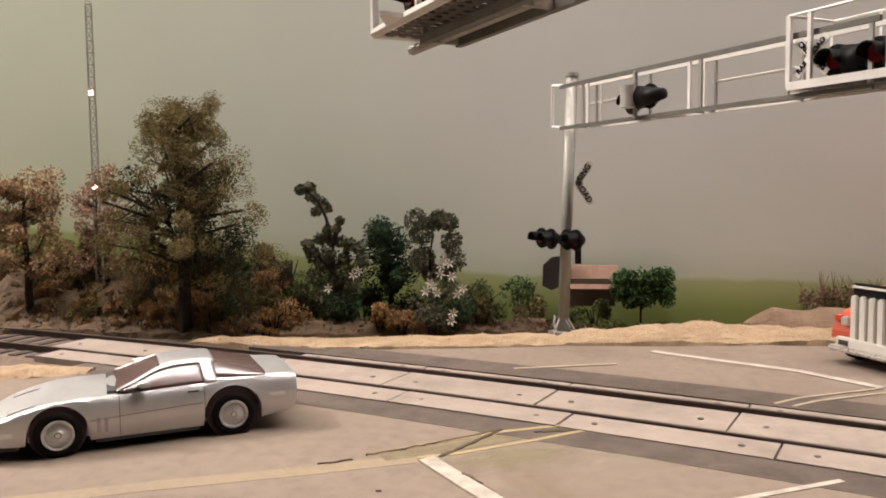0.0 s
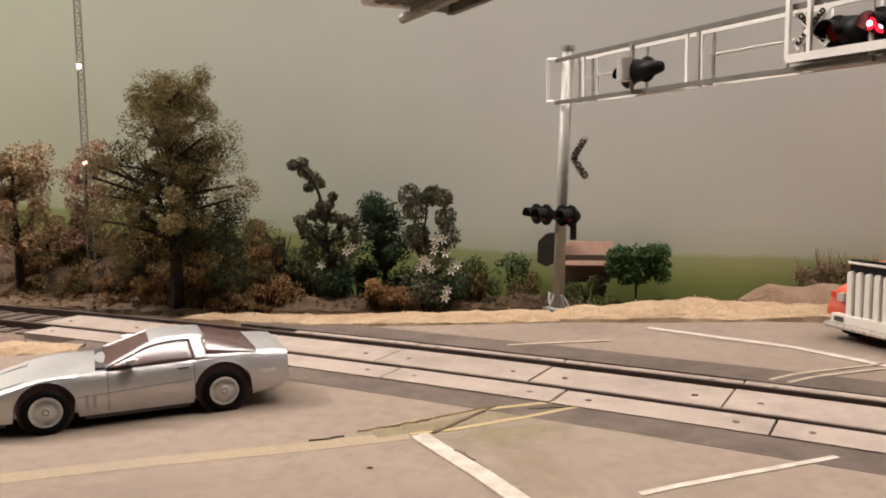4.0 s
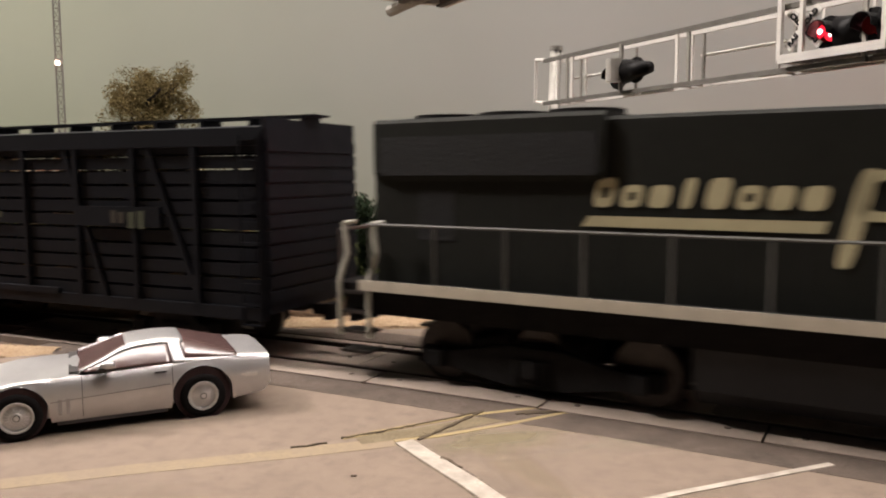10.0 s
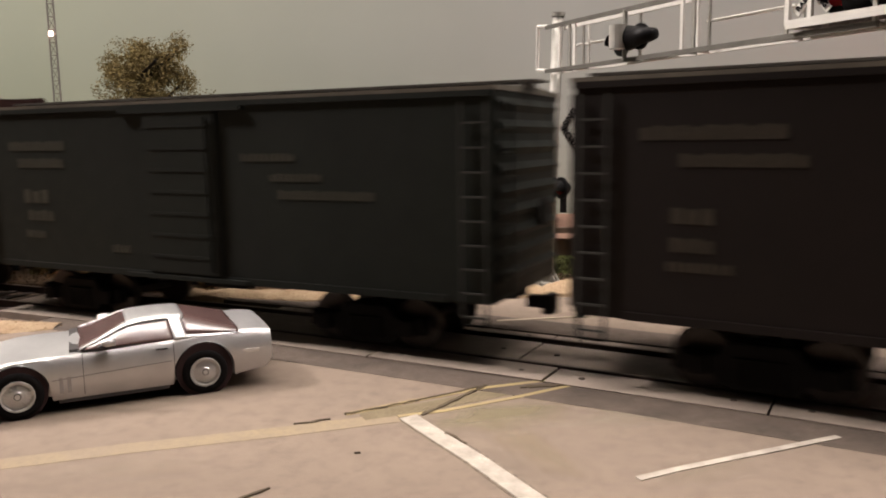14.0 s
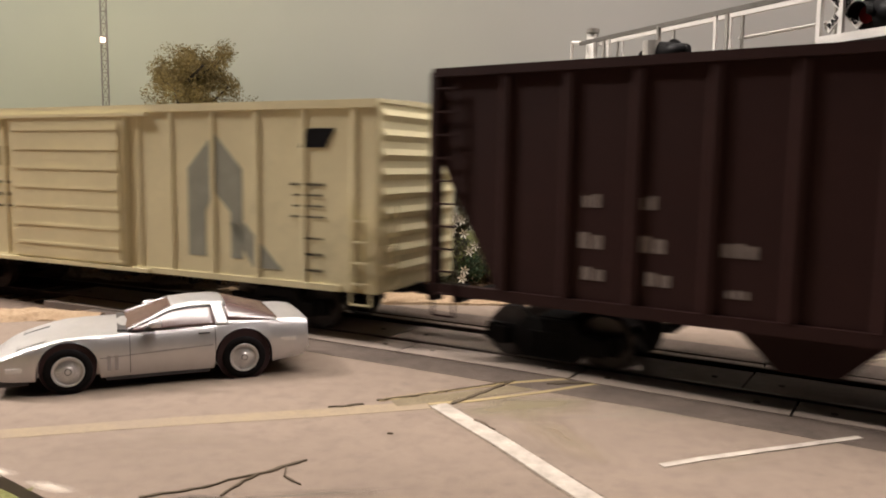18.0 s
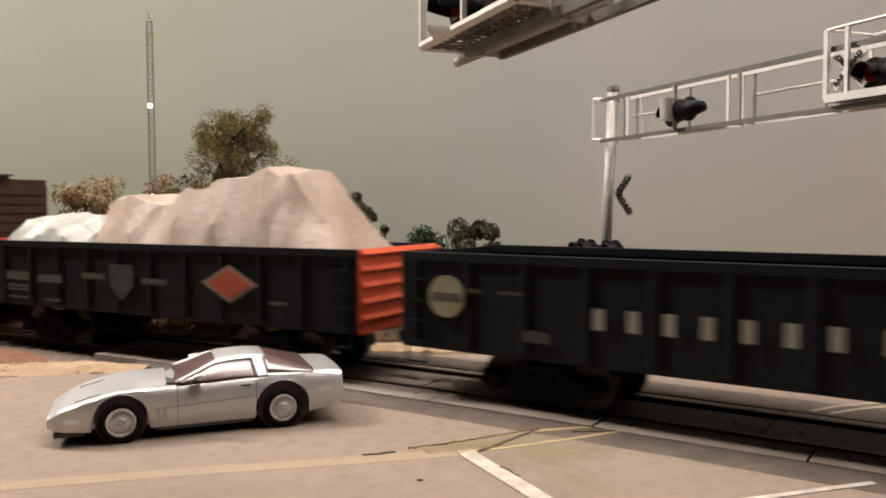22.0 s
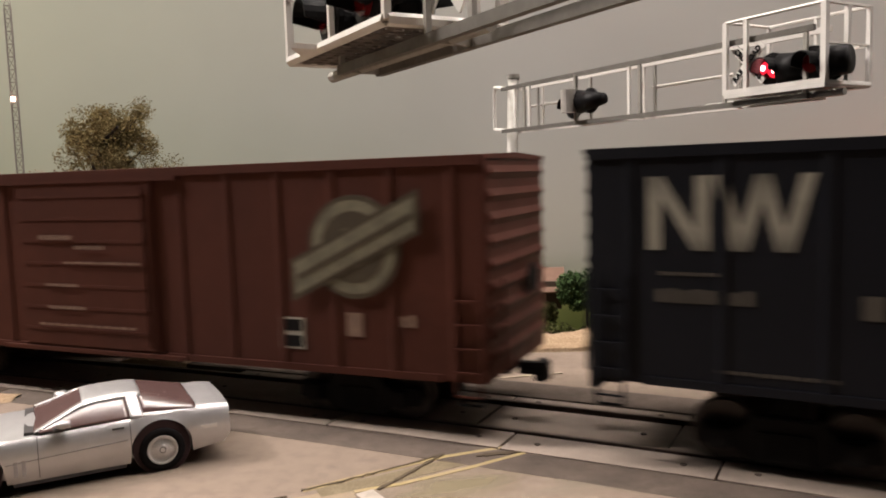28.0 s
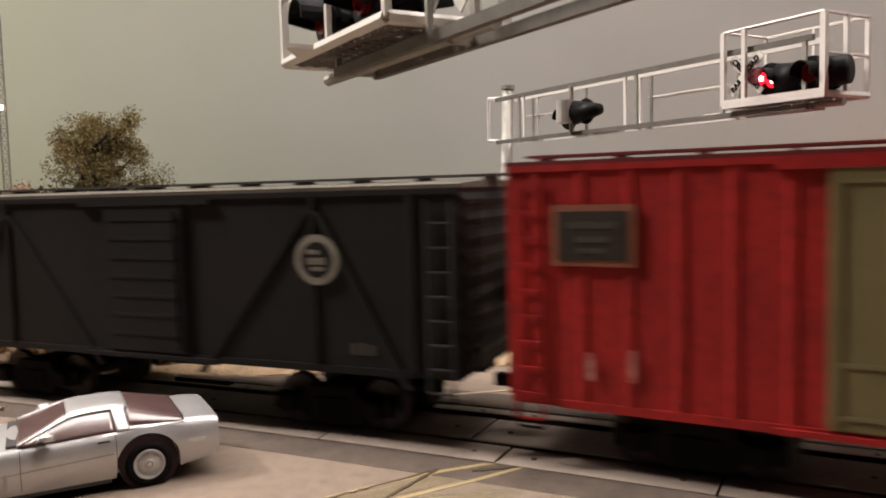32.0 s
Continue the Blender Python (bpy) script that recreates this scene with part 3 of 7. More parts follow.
def shrub(x, y, w, h, material, label, seed, per=170, size=0.06, z=0.0, name="shrub"):
    rnd = random.Random(seed)
    t = root(name, x, y, z, 0, label, "shrub")
    blobs = []
    for _ in range(max(4, int(5 * w))):
        a, r = rnd.uniform(0, 6.28), rnd.uniform(0, 1) ** 0.6 * w / 2
        zz = h * (1 - (r / (w / 2)) ** 2 * 0.7) * rnd.uniform(0.3, 0.85)
        blobs.append(((math.cos(a) * r, math.sin(a) * r * 0.6, zz), rnd.uniform(0.2, 0.34) * min(1.3, h)))
    stems = Shape()
    for _ in range(5):
        a = rnd.uniform(0, 6.28)
        stems.tube((0, 0, -0.3), (math.cos(a) * w * 0.3, math.sin(a) * w * 0.2, h * 0.6), 0.04, 5, 0.015)
    part("stem", stems, BARK, t)
    part("foliage", leaf_cloud(rnd, blobs, per, size), material, t)
    return t


rnd = random.Random(11)
def crown_half(z):
    return 0.7 + 1.65 * min(1, max(0.0, (5.6 - z) / 2.6)) if z > 2.6 else 2.2


big = [((rnd.uniform(-1, 1) * crown_half(z), rnd.uniform(-0.9, 0.9), z), rnd.uniform(0.28, 0.5)) for z in [1.3 + 4.5 * (i / 84) for i in range(85)]]
big += [((rnd.uniform(-0.75, 0.5), rnd.uniform(-0.4, 0.4), 5.3 + rnd.uniform(0, 0.75)), 0.34) for _ in range(12)]
tree("tree", -8.55, 19.5, 6.35, 2.3, big, leaf("leaf_tall_olive", (0.20, 0.153, 0.062), (0.105, 0.082, 0.036)), "tall olive-brown model tree with a dark trunk beside the track", 21, 40, 0.2, 420, 0.026)
tall = bpy.data.objects["tree"]
# inner and lower leaves: the crown's shade put into darker leaf colours
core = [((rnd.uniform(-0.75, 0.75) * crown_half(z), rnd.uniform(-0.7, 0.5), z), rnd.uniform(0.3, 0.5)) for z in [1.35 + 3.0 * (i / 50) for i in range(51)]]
part("inner_crown", leaf_cloud(rnd, core, 260, 0.034), LEAF_CORE, tall, "inner leaves coloured dark for shade")
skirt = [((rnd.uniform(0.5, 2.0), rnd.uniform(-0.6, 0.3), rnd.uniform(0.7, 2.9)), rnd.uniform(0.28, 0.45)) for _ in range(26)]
part("lower_crown", leaf_cloud(rnd, skirt, 300, 0.03), leaf("leaf_shaded_green", (0.05, 0.058, 0.03), (0.034, 0.04, 0.022)), tall, "lower boughs in a shaded dark green")
stubs = Shape()
for x, z, dx, dz in ((0.3, 5.5, 0.55, 0.15), (0.4, 4.05, 1.15, 0.45), (0.9, 3.2, 1.5, 0.1), (0.6, 2.7, 1.7, 0.25), (-0.5, 3.3, -1.5, 0.55), (-0.5, 3.1, -1.7, 0.45)):
    stubs.tube((x * 0.3, -0.3, z - 0.15), (x + dx * 0.75, -0.75, z + dz), 0.055, 6, 0.03)
part("branch_stub", stubs, BARK, tall, "bare dark branch stubs")
crooked = root("crooked_tree", -4.9, 20.6, 0, 0, "thin crooked grey-green tree among the shrubs", "tree")
sh = Shape()
for pts in (((0.3, 0, -0.35), (0.25, 0, 1.2), (0.1, 0, 2.2), (0.0, 0, 3.0), (-0.2, 0, 3.45), (-0.6, 0, 3.85)), ((0.1, 0, 2.2), (0.38, 0, 2.95)), ((0.2, 0, 1.6), (0.6, 0, 2.2), (0.95, 0, 2.35)),
            ((0.2, 0, 1.5), (-0.3, 0, 2.1), (-0.5, 0, 2.35)), ((0.25, 0, 1.0), (1.0, 0, 1.75))):
    for k, (p, q) in enumerate(zip(pts, pts[1:])):
        sh.tube(p, q, 0.085 - 0.012 * k, 6, 0.075 - 0.012 * k)
part("trunk", sh, BARK, crooked)
clumps = [(-0.72, 3.8, 0.17), (-0.5, 3.86, 0.17), (-0.42, 3.62, 0.2), (-0.2, 3.45, 0.2), (-0.3, 3.22, 0.15), (-0.02, 3.3, 0.15), (0.4, 2.95, 0.13), (0.3, 2.75, 0.13), (0.0, 2.7, 0.16),
          (-0.5, 2.3, 0.2), (-0.25, 2.45, 0.18), (0.02, 2.45, 0.18), (0.35, 2.38, 0.2), (0.62, 2.3, 0.2), (0.9, 2.2, 0.2), (-0.42, 2.0, 0.2), (0.08, 2.05, 0.22), (0.5, 1.95, 0.2), (1.0, 1.85, 0.2),
          (-0.1, 1.7, 0.28), (0.5, 1.6, 0.28), (-0.35, 1.45, 0.25), (0.2, 1.3, 0.3), (0.75, 1.3, 0.25), (-0.1, 1.0, 0.3), (0.5, 0.9, 0.3), (0.2, 0.6, 0.3)]
part("crown", leaf_cloud(rnd, [((x, rnd.uniform(-0.15, 0.15), z), r) for x, z, r in clumps], 190, 0.052), LEAF_GREY, crooked)
tree("tree", -3.3, 21.2, 3.2, 0.9, [((rnd.uniform(-0.65, 0.65), rnd.uniform(-0.4, 0.4), rnd.uniform(0.6, 2.75)), 0.45) for _ in range(16)],
     LEAF_DARK, "dense dark green conical tree", 23, 10, 0.1, 300, 0.04)
tree("tree", -2.0, 20.5, 3.2, 0.8, [((-0.4, 0, 2.95), 0.35), ((-0.25, 0, 2.6), 0.35), ((0.5, 0, 2.9), 0.26), ((0.55, 0, 2.4), 0.3), ((0.6, 0, 1.9), 0.35),
     ((-0.3, 0, 1.9), 0.35), ((0.2, -0.1, 1.2), 0.5), ((0.6, -0.1, 0.9), 0.5), ((-0.2, -0.2, 0.7), 0.5)],
     LEAF_GREY, "forked grey-green tree with open branches", 24, 3, 0.07, 380, 0.05)
tree("tree", -14.0, 20.6, 4.6, 1.5, [((rnd.uniform(-1.0, 1.0), rnd.uniform(-0.5, 0.5), rnd.uniform(1.2, 4.3)), 0.38) for _ in range(26)],
     LEAF_TAN, "autumn tan model tree behind the track", 25, 18, 0.14, 200, 0.042)
tree("tree", -12.4, 21.6, 4.7, 1.0, [((rnd.uniform(-0.7, 0.8), rnd.uniform(-0.3, 0.3), rnd.uniform(2.2, 4.6)), 0.26) for _ in range(18)],
     LEAF_PINK, "sparse pale pink blossom tree", 26, 24, 0.07, 95, 0.036)
tree("tree", -13.2, 22.3, 2.6, 0.7, [((rnd.uniform(-0.5, 0.5), rnd.uniform(-0.2, 0.2), rnd.uniform(0.8, 2.3)), 0.35) for _ in range(8)],
     LEAF_OLIVE, "small olive bush tree before the backdrop", 27, 8, 0.07, 120, 0.05)
rough_strip("soil_bank", [(-24, 23.2), (-18, 22.6), (-13, 22.0), (-10, 21.8), (-7.5, 21.7)], [4.4, 4.2, 3.6, 3.0, 2.0], 1.75, SOIL, "high brown soil bank behind the shrubs", 17)
LEAF_MOSS = leaf("leaf_moss", (0.08, 0.085, 0.03), (0.045, 0.05, 0.02))
for i in range(62):
    x = -18.5 + 12.2 * (i % 31) / 30 + rnd.uniform(-0.2, 0.2)
    y = 19.75 - 0.14 * (x + 8) + rnd.uniform(-0.35, 0.15)
    shrub(x, y, rnd.uniform(0.5, 0.9), rnd.uniform(0.25, 0.45), rnd.choice((LEAF_BROWN, LEAF_BROWN, LEAF_TAN)), "small rust-brown foam clump beside the track", 500 + i, 150, 0.03)
for i in range(124):
    u = (i % 31) / 30
    x = -18.5 + 12.0 * u + rnd.uniform(-0.3, 0.3)
    d = (0.3, 0.85, 1.4, 1.9)[i // 31] + rnd.uniform(-0.25, 0.3)
    y = 19.75 - 0.14 * (x + 8) + d
    z = min(1.35, max(0.0, 0.9 * (d - 0.3)))
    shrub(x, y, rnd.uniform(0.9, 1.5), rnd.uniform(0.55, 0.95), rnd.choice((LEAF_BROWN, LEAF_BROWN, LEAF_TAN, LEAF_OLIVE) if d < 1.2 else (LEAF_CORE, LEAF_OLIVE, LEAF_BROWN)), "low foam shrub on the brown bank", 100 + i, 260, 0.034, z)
for i, (x, y, w, h, m, lb) in enumerate((
        (-5.9, 20.0, 0.9, 1.5, LEAF_BROWN, "rusty brown shrub under the trees"), (-6.7, 20.8, 1.2, 2.2, LEAF_DARK, "dark green shrub under the trees"),
        (-3.3, 19.9, 1.0, 1.0, LEAF_BROWN, "rusty brown shrub under the trees"), (-2.7, 19.9, 0.8, 0.9, LEAF_BROWN, "rusty brown shrub under the trees"),
        (-4.4, 20.2, 1.0, 1.3, LEAF_DARK, "dark green shrub under the trees"), (-1.4, 20.1, 0.9, 1.5, LEAF_DARK, "dark green shrub with white flowers"),
        (-0.7, 20.6, 0.8, 0.9, LEAF_OLIVE, "low olive shrub at the field's edge"), (-7.3, 20.2, 1.2, 1.4, LEAF_OLIVE, "olive shrub beside the tall tree"),
        (-1.9, 20.0, 1.0, 1.2, LEAF_GREY, "grey-green shrub under the trees"), (-5.3, 21.8, 1.6, 2.3, LEAF_DARK, "dark green shrub before the backdrop"),
        (-7.2, 22.2, 1.6, 2.3, LEAF_DARK, "dark green shrub before the backdrop"), (0.6, 21.6, 1.0, 1.0, LEAF_OLIVE, "low olive shrub at the field's edge"),
        (-9.6, 21.2, 1.5, 1.6, LEAF_OLIVE, "olive shrub beside the tall tree"), (-4.0, 21.1, 1.3, 1.6, LEAF_DARK, "dark green shrub before the backdrop"),
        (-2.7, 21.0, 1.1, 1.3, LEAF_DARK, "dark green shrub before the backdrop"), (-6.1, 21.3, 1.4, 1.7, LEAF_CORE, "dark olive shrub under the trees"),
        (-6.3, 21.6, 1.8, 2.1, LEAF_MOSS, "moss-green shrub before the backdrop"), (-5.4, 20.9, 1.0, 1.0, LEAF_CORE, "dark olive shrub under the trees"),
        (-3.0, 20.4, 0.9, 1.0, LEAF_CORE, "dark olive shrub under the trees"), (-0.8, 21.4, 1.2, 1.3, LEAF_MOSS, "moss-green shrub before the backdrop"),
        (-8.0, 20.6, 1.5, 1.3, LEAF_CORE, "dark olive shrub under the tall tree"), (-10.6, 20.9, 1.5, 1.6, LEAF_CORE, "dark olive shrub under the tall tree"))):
    shrub(x, y, w, h, m, lb, 300 + i, 380, 0.036)
for i, (x, y, z) in enumerate(((-1.95, 19.95, 1.35), (-1.75, 19.9, 1.1), (-2.05, 19.85, 1.15), (-1.35, 19.75, 1.55), (-1.2, 19.75, 1.1), (-1.35, 19.6, 0.42),
                               (-1.65, 19.8, 1.6), (-1.05, 19.7, 1.25), (-3.85, 19.95, 1.65), (-4.0, 19.95, 1.55), (-4.65, 19.85, 1.2), (-1.85, 19.85, 1.28), (-1.55, 19.75, 1.95), (-1.62, 19.75, 1.82), (-1.42, 19.75, 1.88), (-1.3, 19.65, 0.62))):
    fl = root("flower", x, y, z, 0, "small white star flower in the shrub", "flower", "white flowers in the shrubs")
    sh = Shape()
    for k in range(6):
        a = k * math.pi / 3 + i
        c, s = math.cos(a), math.sin(a)
        sh.add([(0, 0, 0), (c * 0.08 - s * 0.026, -0.03, s * 0.08 + c * 0.026), (c * 0.15, -0.04, s * 0.15), (c * 0.08 + s * 0.026, -0.03, s * 0.08 - c * 0.026),
                (c * 0.08, 0.015, s * 0.08)], [(0, 1, 2, 3), (0, 3, 4), (0, 4, 1), (1, 4, 2), (2, 4, 3)])
    part("petals", sh, PETAL, fl)
    part("stalk", Shape().tube((0, 0, 0), (0.03, 0.2, -0.3), 0.012, 4), LEAF_DARK, fl)
tuft = random.Random(31)
spots = [((x, 20.75 + 0.1 * math.sin(x * 3) + (0.25 if x > 2 else 0.0) + tuft.uniform(-0.12, 0.12), tuft.uniform(0.0, 0.16)), tuft.uniform(0.1, 0.2)) for x in [-0.6 + 0.11 * i for i in range(75)]]
tagged(part("grass_tufts", leaf_cloud(tuft, spots, 60, 0.032), LEAF_MOSS), "ragged dull green grass at the field's edge", "grass", kind="stuff")
shrub(2.35, 21.45, 1.5, 0.85, LEAF_MOSS, "low moss-green growth before the barn", 402, 260, 0.036)
hedge = root("field_tree", 3.5, 21.2, 0, 0, "bright green leafy tree by the barn", "tree")
part("trunk", Shape().tube((0, 0, -0.3), (0, 0, 0.9), 0.03, 6), BARK, hedge)
part("crown", leaf_cloud(random.Random(5), [((random.Random(k).uniform(-0.72, 0.72), 0, 1.08 + random.Random(k + 50).uniform(-0.32, 0.36)), 0.26) for k in range(30)], 330, 0.042), LEAF_GREEN, hedge)
BUSH_FAR = leaf("leaf_dull_green", (0.05, 0.075, 0.025), (0.035, 0.055, 0.02))
shrub(0.35, 21.9, 1.1, 1.45, BUSH_FAR, "dull green bush by the barn", 401, 150, 0.05)
bare = root("bare_bush", 8.6, 21.35, 0.55, 0, "bare reddish-brown twiggy bush on the bank", "shrub")
tw = random.Random(9)
sh = Shape()
for _ in range(38):
    b0 = Vector((tw.uniform(-1.0, 1.0), tw.uniform(-0.25, 0.25), 0.1))
    e = b0 + Vector((tw.uniform(-0.3, 0.3), tw.uniform(-0.1, 0.1), tw.uniform(0.4, 1.15) * (1.05 - abs(b0.x) * 0.5)))
    sh.tube(b0, e, 0.02, 4, 0.006)
    sh.tube(b0.lerp(e, 0.5), e + Vector((tw.uniform(-0.25, 0.25), 0, tw.uniform(-0.2, 0.1))), 0.012, 3, 0.005)
part("twig_mass", sh, mat("twig_red_brown", (0.20, 0.11, 0.075), 0.9, 0, 0.3, 4), bare)
part("foliage", leaf_cloud(tw, [((tw.uniform(-0.95, 1.0), tw.uniform(-0.2, 0.2), tw.uniform(0.15, 0.6)), 0.2) for _ in range(14)], 110, 0.035),
     leaf("leaf_dusty_brown", (0.15, 0.092, 0.055), (0.10, 0.06, 0.038)), bare)

# ---- barn before the backdrop ----
BARN_RED = mat("barn_boards", (0.19, 0.11, 0.078), 0.85, 0, 0.3, 3)
# gable and wall take darker colours that stand for their shaded faces
BARN_SHADED = mat("barn_shade_paint", (0.03, 0.026, 0.022), 0.9)
barn = root("barn", 1.9, 21.75, 0.26, 0, "small brown barn with a gable end coloured dark for shade in the field", "barn")
part("wall", Shape().box(-0.25, 0.95, -0.25, 0.12, 0.3, 1.05), mat("barn_wall_shadow", (0.10, 0.07, 0.05), 0.9), barn)
part("roof", Shape().prism([(-0.35, 0.78), (0.15, 1.38), (0.2, 1.38), (-0.28, 0.74)], -0.3, 1.05, "x"), BARN_RED, barn, "red-brown plank roof")
part("gable", Shape().prism([(-1.0, 0.85), (-0.98, 1.4), (-0.75, 1.62), (-0.3, 1.68), (-0.3, 0.95), (-0.75, 0.72)], -0.27, 0.05), BARN_SHADED, barn, "gable end coloured dark for shade")

# ---- lattice radio mast ----
mast = root("radio_mast", -12.24, 21.5, 0, 0, "thin grey lattice radio mast with glowing bulbs", "mast")
MAST_GREY = mat("mast_grey", (0.24, 0.22, 0.20), 0.6, 0.2, 0.2, 3)
legs = [(-0.115, -0.065), (0.115, -0.065), (0, 0.12)]
top = 9.24
for lx, ly in legs:
    part("leg", Shape().tube((lx, ly, -0.3), (lx * 0.8, ly * 0.8, top), 0.023, 6), MAST_GREY, mast)
sh = Shape()
for i in range(27):
    z = 0.2 + i * 0.35
    for (a, b), (c, d) in ((legs[0], legs[1]), (legs[1], legs[2]), (legs[2], legs[0])):
        sh.tube((a * 0.9, b * 0.9, z), (c * 0.9, d * 0.9, z), 0.013, 4)
        sh.tube((a * 0.9, b * 0.9, z), (c * 0.9, d * 0.9, z + 0.35), 0.009, 4)
part("lattice", sh, MAST_GREY, mast)
for z in (3.90, 6.67):
    part("bulb", Shape().tube((0, -0.12, z), (0, -0.12, z + 0.12), 0.06, 8), TOWER_LIT, mast, "small glowing warning bulb")


# ---- cantilever crossing signals ----
def signal_head(parent, x, y, z, face, lit, name="signal_head"):
    """A round black background, hood and lens; face: +1 or -1 along the road."""
    sh = Shape()
    sh.tube((x, y, z), (x, y + 0.05 * face, z), 0.27, 18)
    sh.tube((x, y - 0.16 * face, z), (x, y, z), 0.14, 12, 0.19)
    n = 14
    rings = []
    for rr, ll in ((0.165, 0.36), (0.18, 0.36), (0.18, 0.05), (0.165, 0.05)):
        rings.append([(x + math.cos(-0.5 + 4.14 * i / (n - 1)) * rr, y + face * (ll if i not in (0, n - 1) else 0.1), z + math.sin(-0.5 + 4.14 * i / (n - 1)) * rr) for i in range(n)])
    v = [p for r in rings for p in r]
    f = [(k * n + i, k * n + i + 1, ((k + 1) % 4) * n + i + 1, ((k + 1) % 4) * n + i) for k in range(4) for i in range(n - 1)]
    sh.add(v, f)
    h = part(name, sh, BLACK, parent)
    part("lens", Shape().tube((x, y + 0.05 * face, z), (x, y + 0.10 * face, z), 0.15, 14), RED_OFF, h, "dark red lens")
    return h


FLASHERS = []


def glow_lamp(head, x, y, z, face):
    """The flashing lamp of a head: two glowing discs that swing up to the lens in their turn, the smaller added for a
    second bright spot.
    """
    sh = Shape()
    for dx, dz, r in ((-0.13, 0.03, 0.10), (0.09, -0.02, 0.125)):
        sh.tube((x + dx, y + 0.10 * face, z + dz), (x + dx, y + 0.112 * face, z + dz), r, 16)
    lamp = part("lamp", sh, RED_LIT, head, "glowing red flashing lamp")
    for dx, dz, r in ((-0.12, 0.03, 0.042), (0.10, -0.02, 0.06)):
        part("bulb", Shape().tube((x + dx, y + 0.112 * face, z + dz), (x + dx, y + 0.124 * face, z + dz), r, 12), RED_HOT, lamp, "bright spot of a lamp disc")
    return lamp


def letters(parent, text, x, y, z, size, rx, ry, rz, material):
    cu = bpy.data.curves.new("lettering", "FONT")
    cu.body, cu.size, cu.extrude, cu.align_x, cu.align_y = text, size * K, 0.004 * K, "CENTER", "CENTER"
    cu.offset = 0.006 * K
    cu.materials.append(material)
    ob = new("lettering", cu)
    ob.parent = parent
    ob.matrix_basis = pose(x * K, y * K, z * K, rx, ry, rz)
    return ob


def crossbuck(parent, x, y, z, size, face):
    """Two crossed white blades, lettered in black; face: -1 towards local -y."""
    for sgn, words in ((1, "RAIL   ROAD"), (-1, "CROS   SING")):
        v = []
        for a in (-0.5, 0.5):
            for b in (-0.085, 0.085):
                for d in (-0.012, 0.012):
                    c = math.cos(radians(45 * sgn)), math.sin(radians(45 * sgn))
                    v.append((x + size * (a * c[0] - b * c[1]), y + d + 0.014 * sgn * face, z + size * (a * c[1] + b * c[0])))
        bl = part("blade", Shape().add(v, [(0, 1, 3, 2), (4, 6, 7, 5), (0, 4, 5, 1), (2, 3, 7, 6), (0, 2, 6, 4), (1, 5, 7, 3)]), WHITE_METAL, parent)
        letters(bl, words, x, y + 0.028 * face + 0.014 * sgn * face, z, 0.15 * size, 90, -45 * sgn, 0 if face < 0 else 180, BLACK)


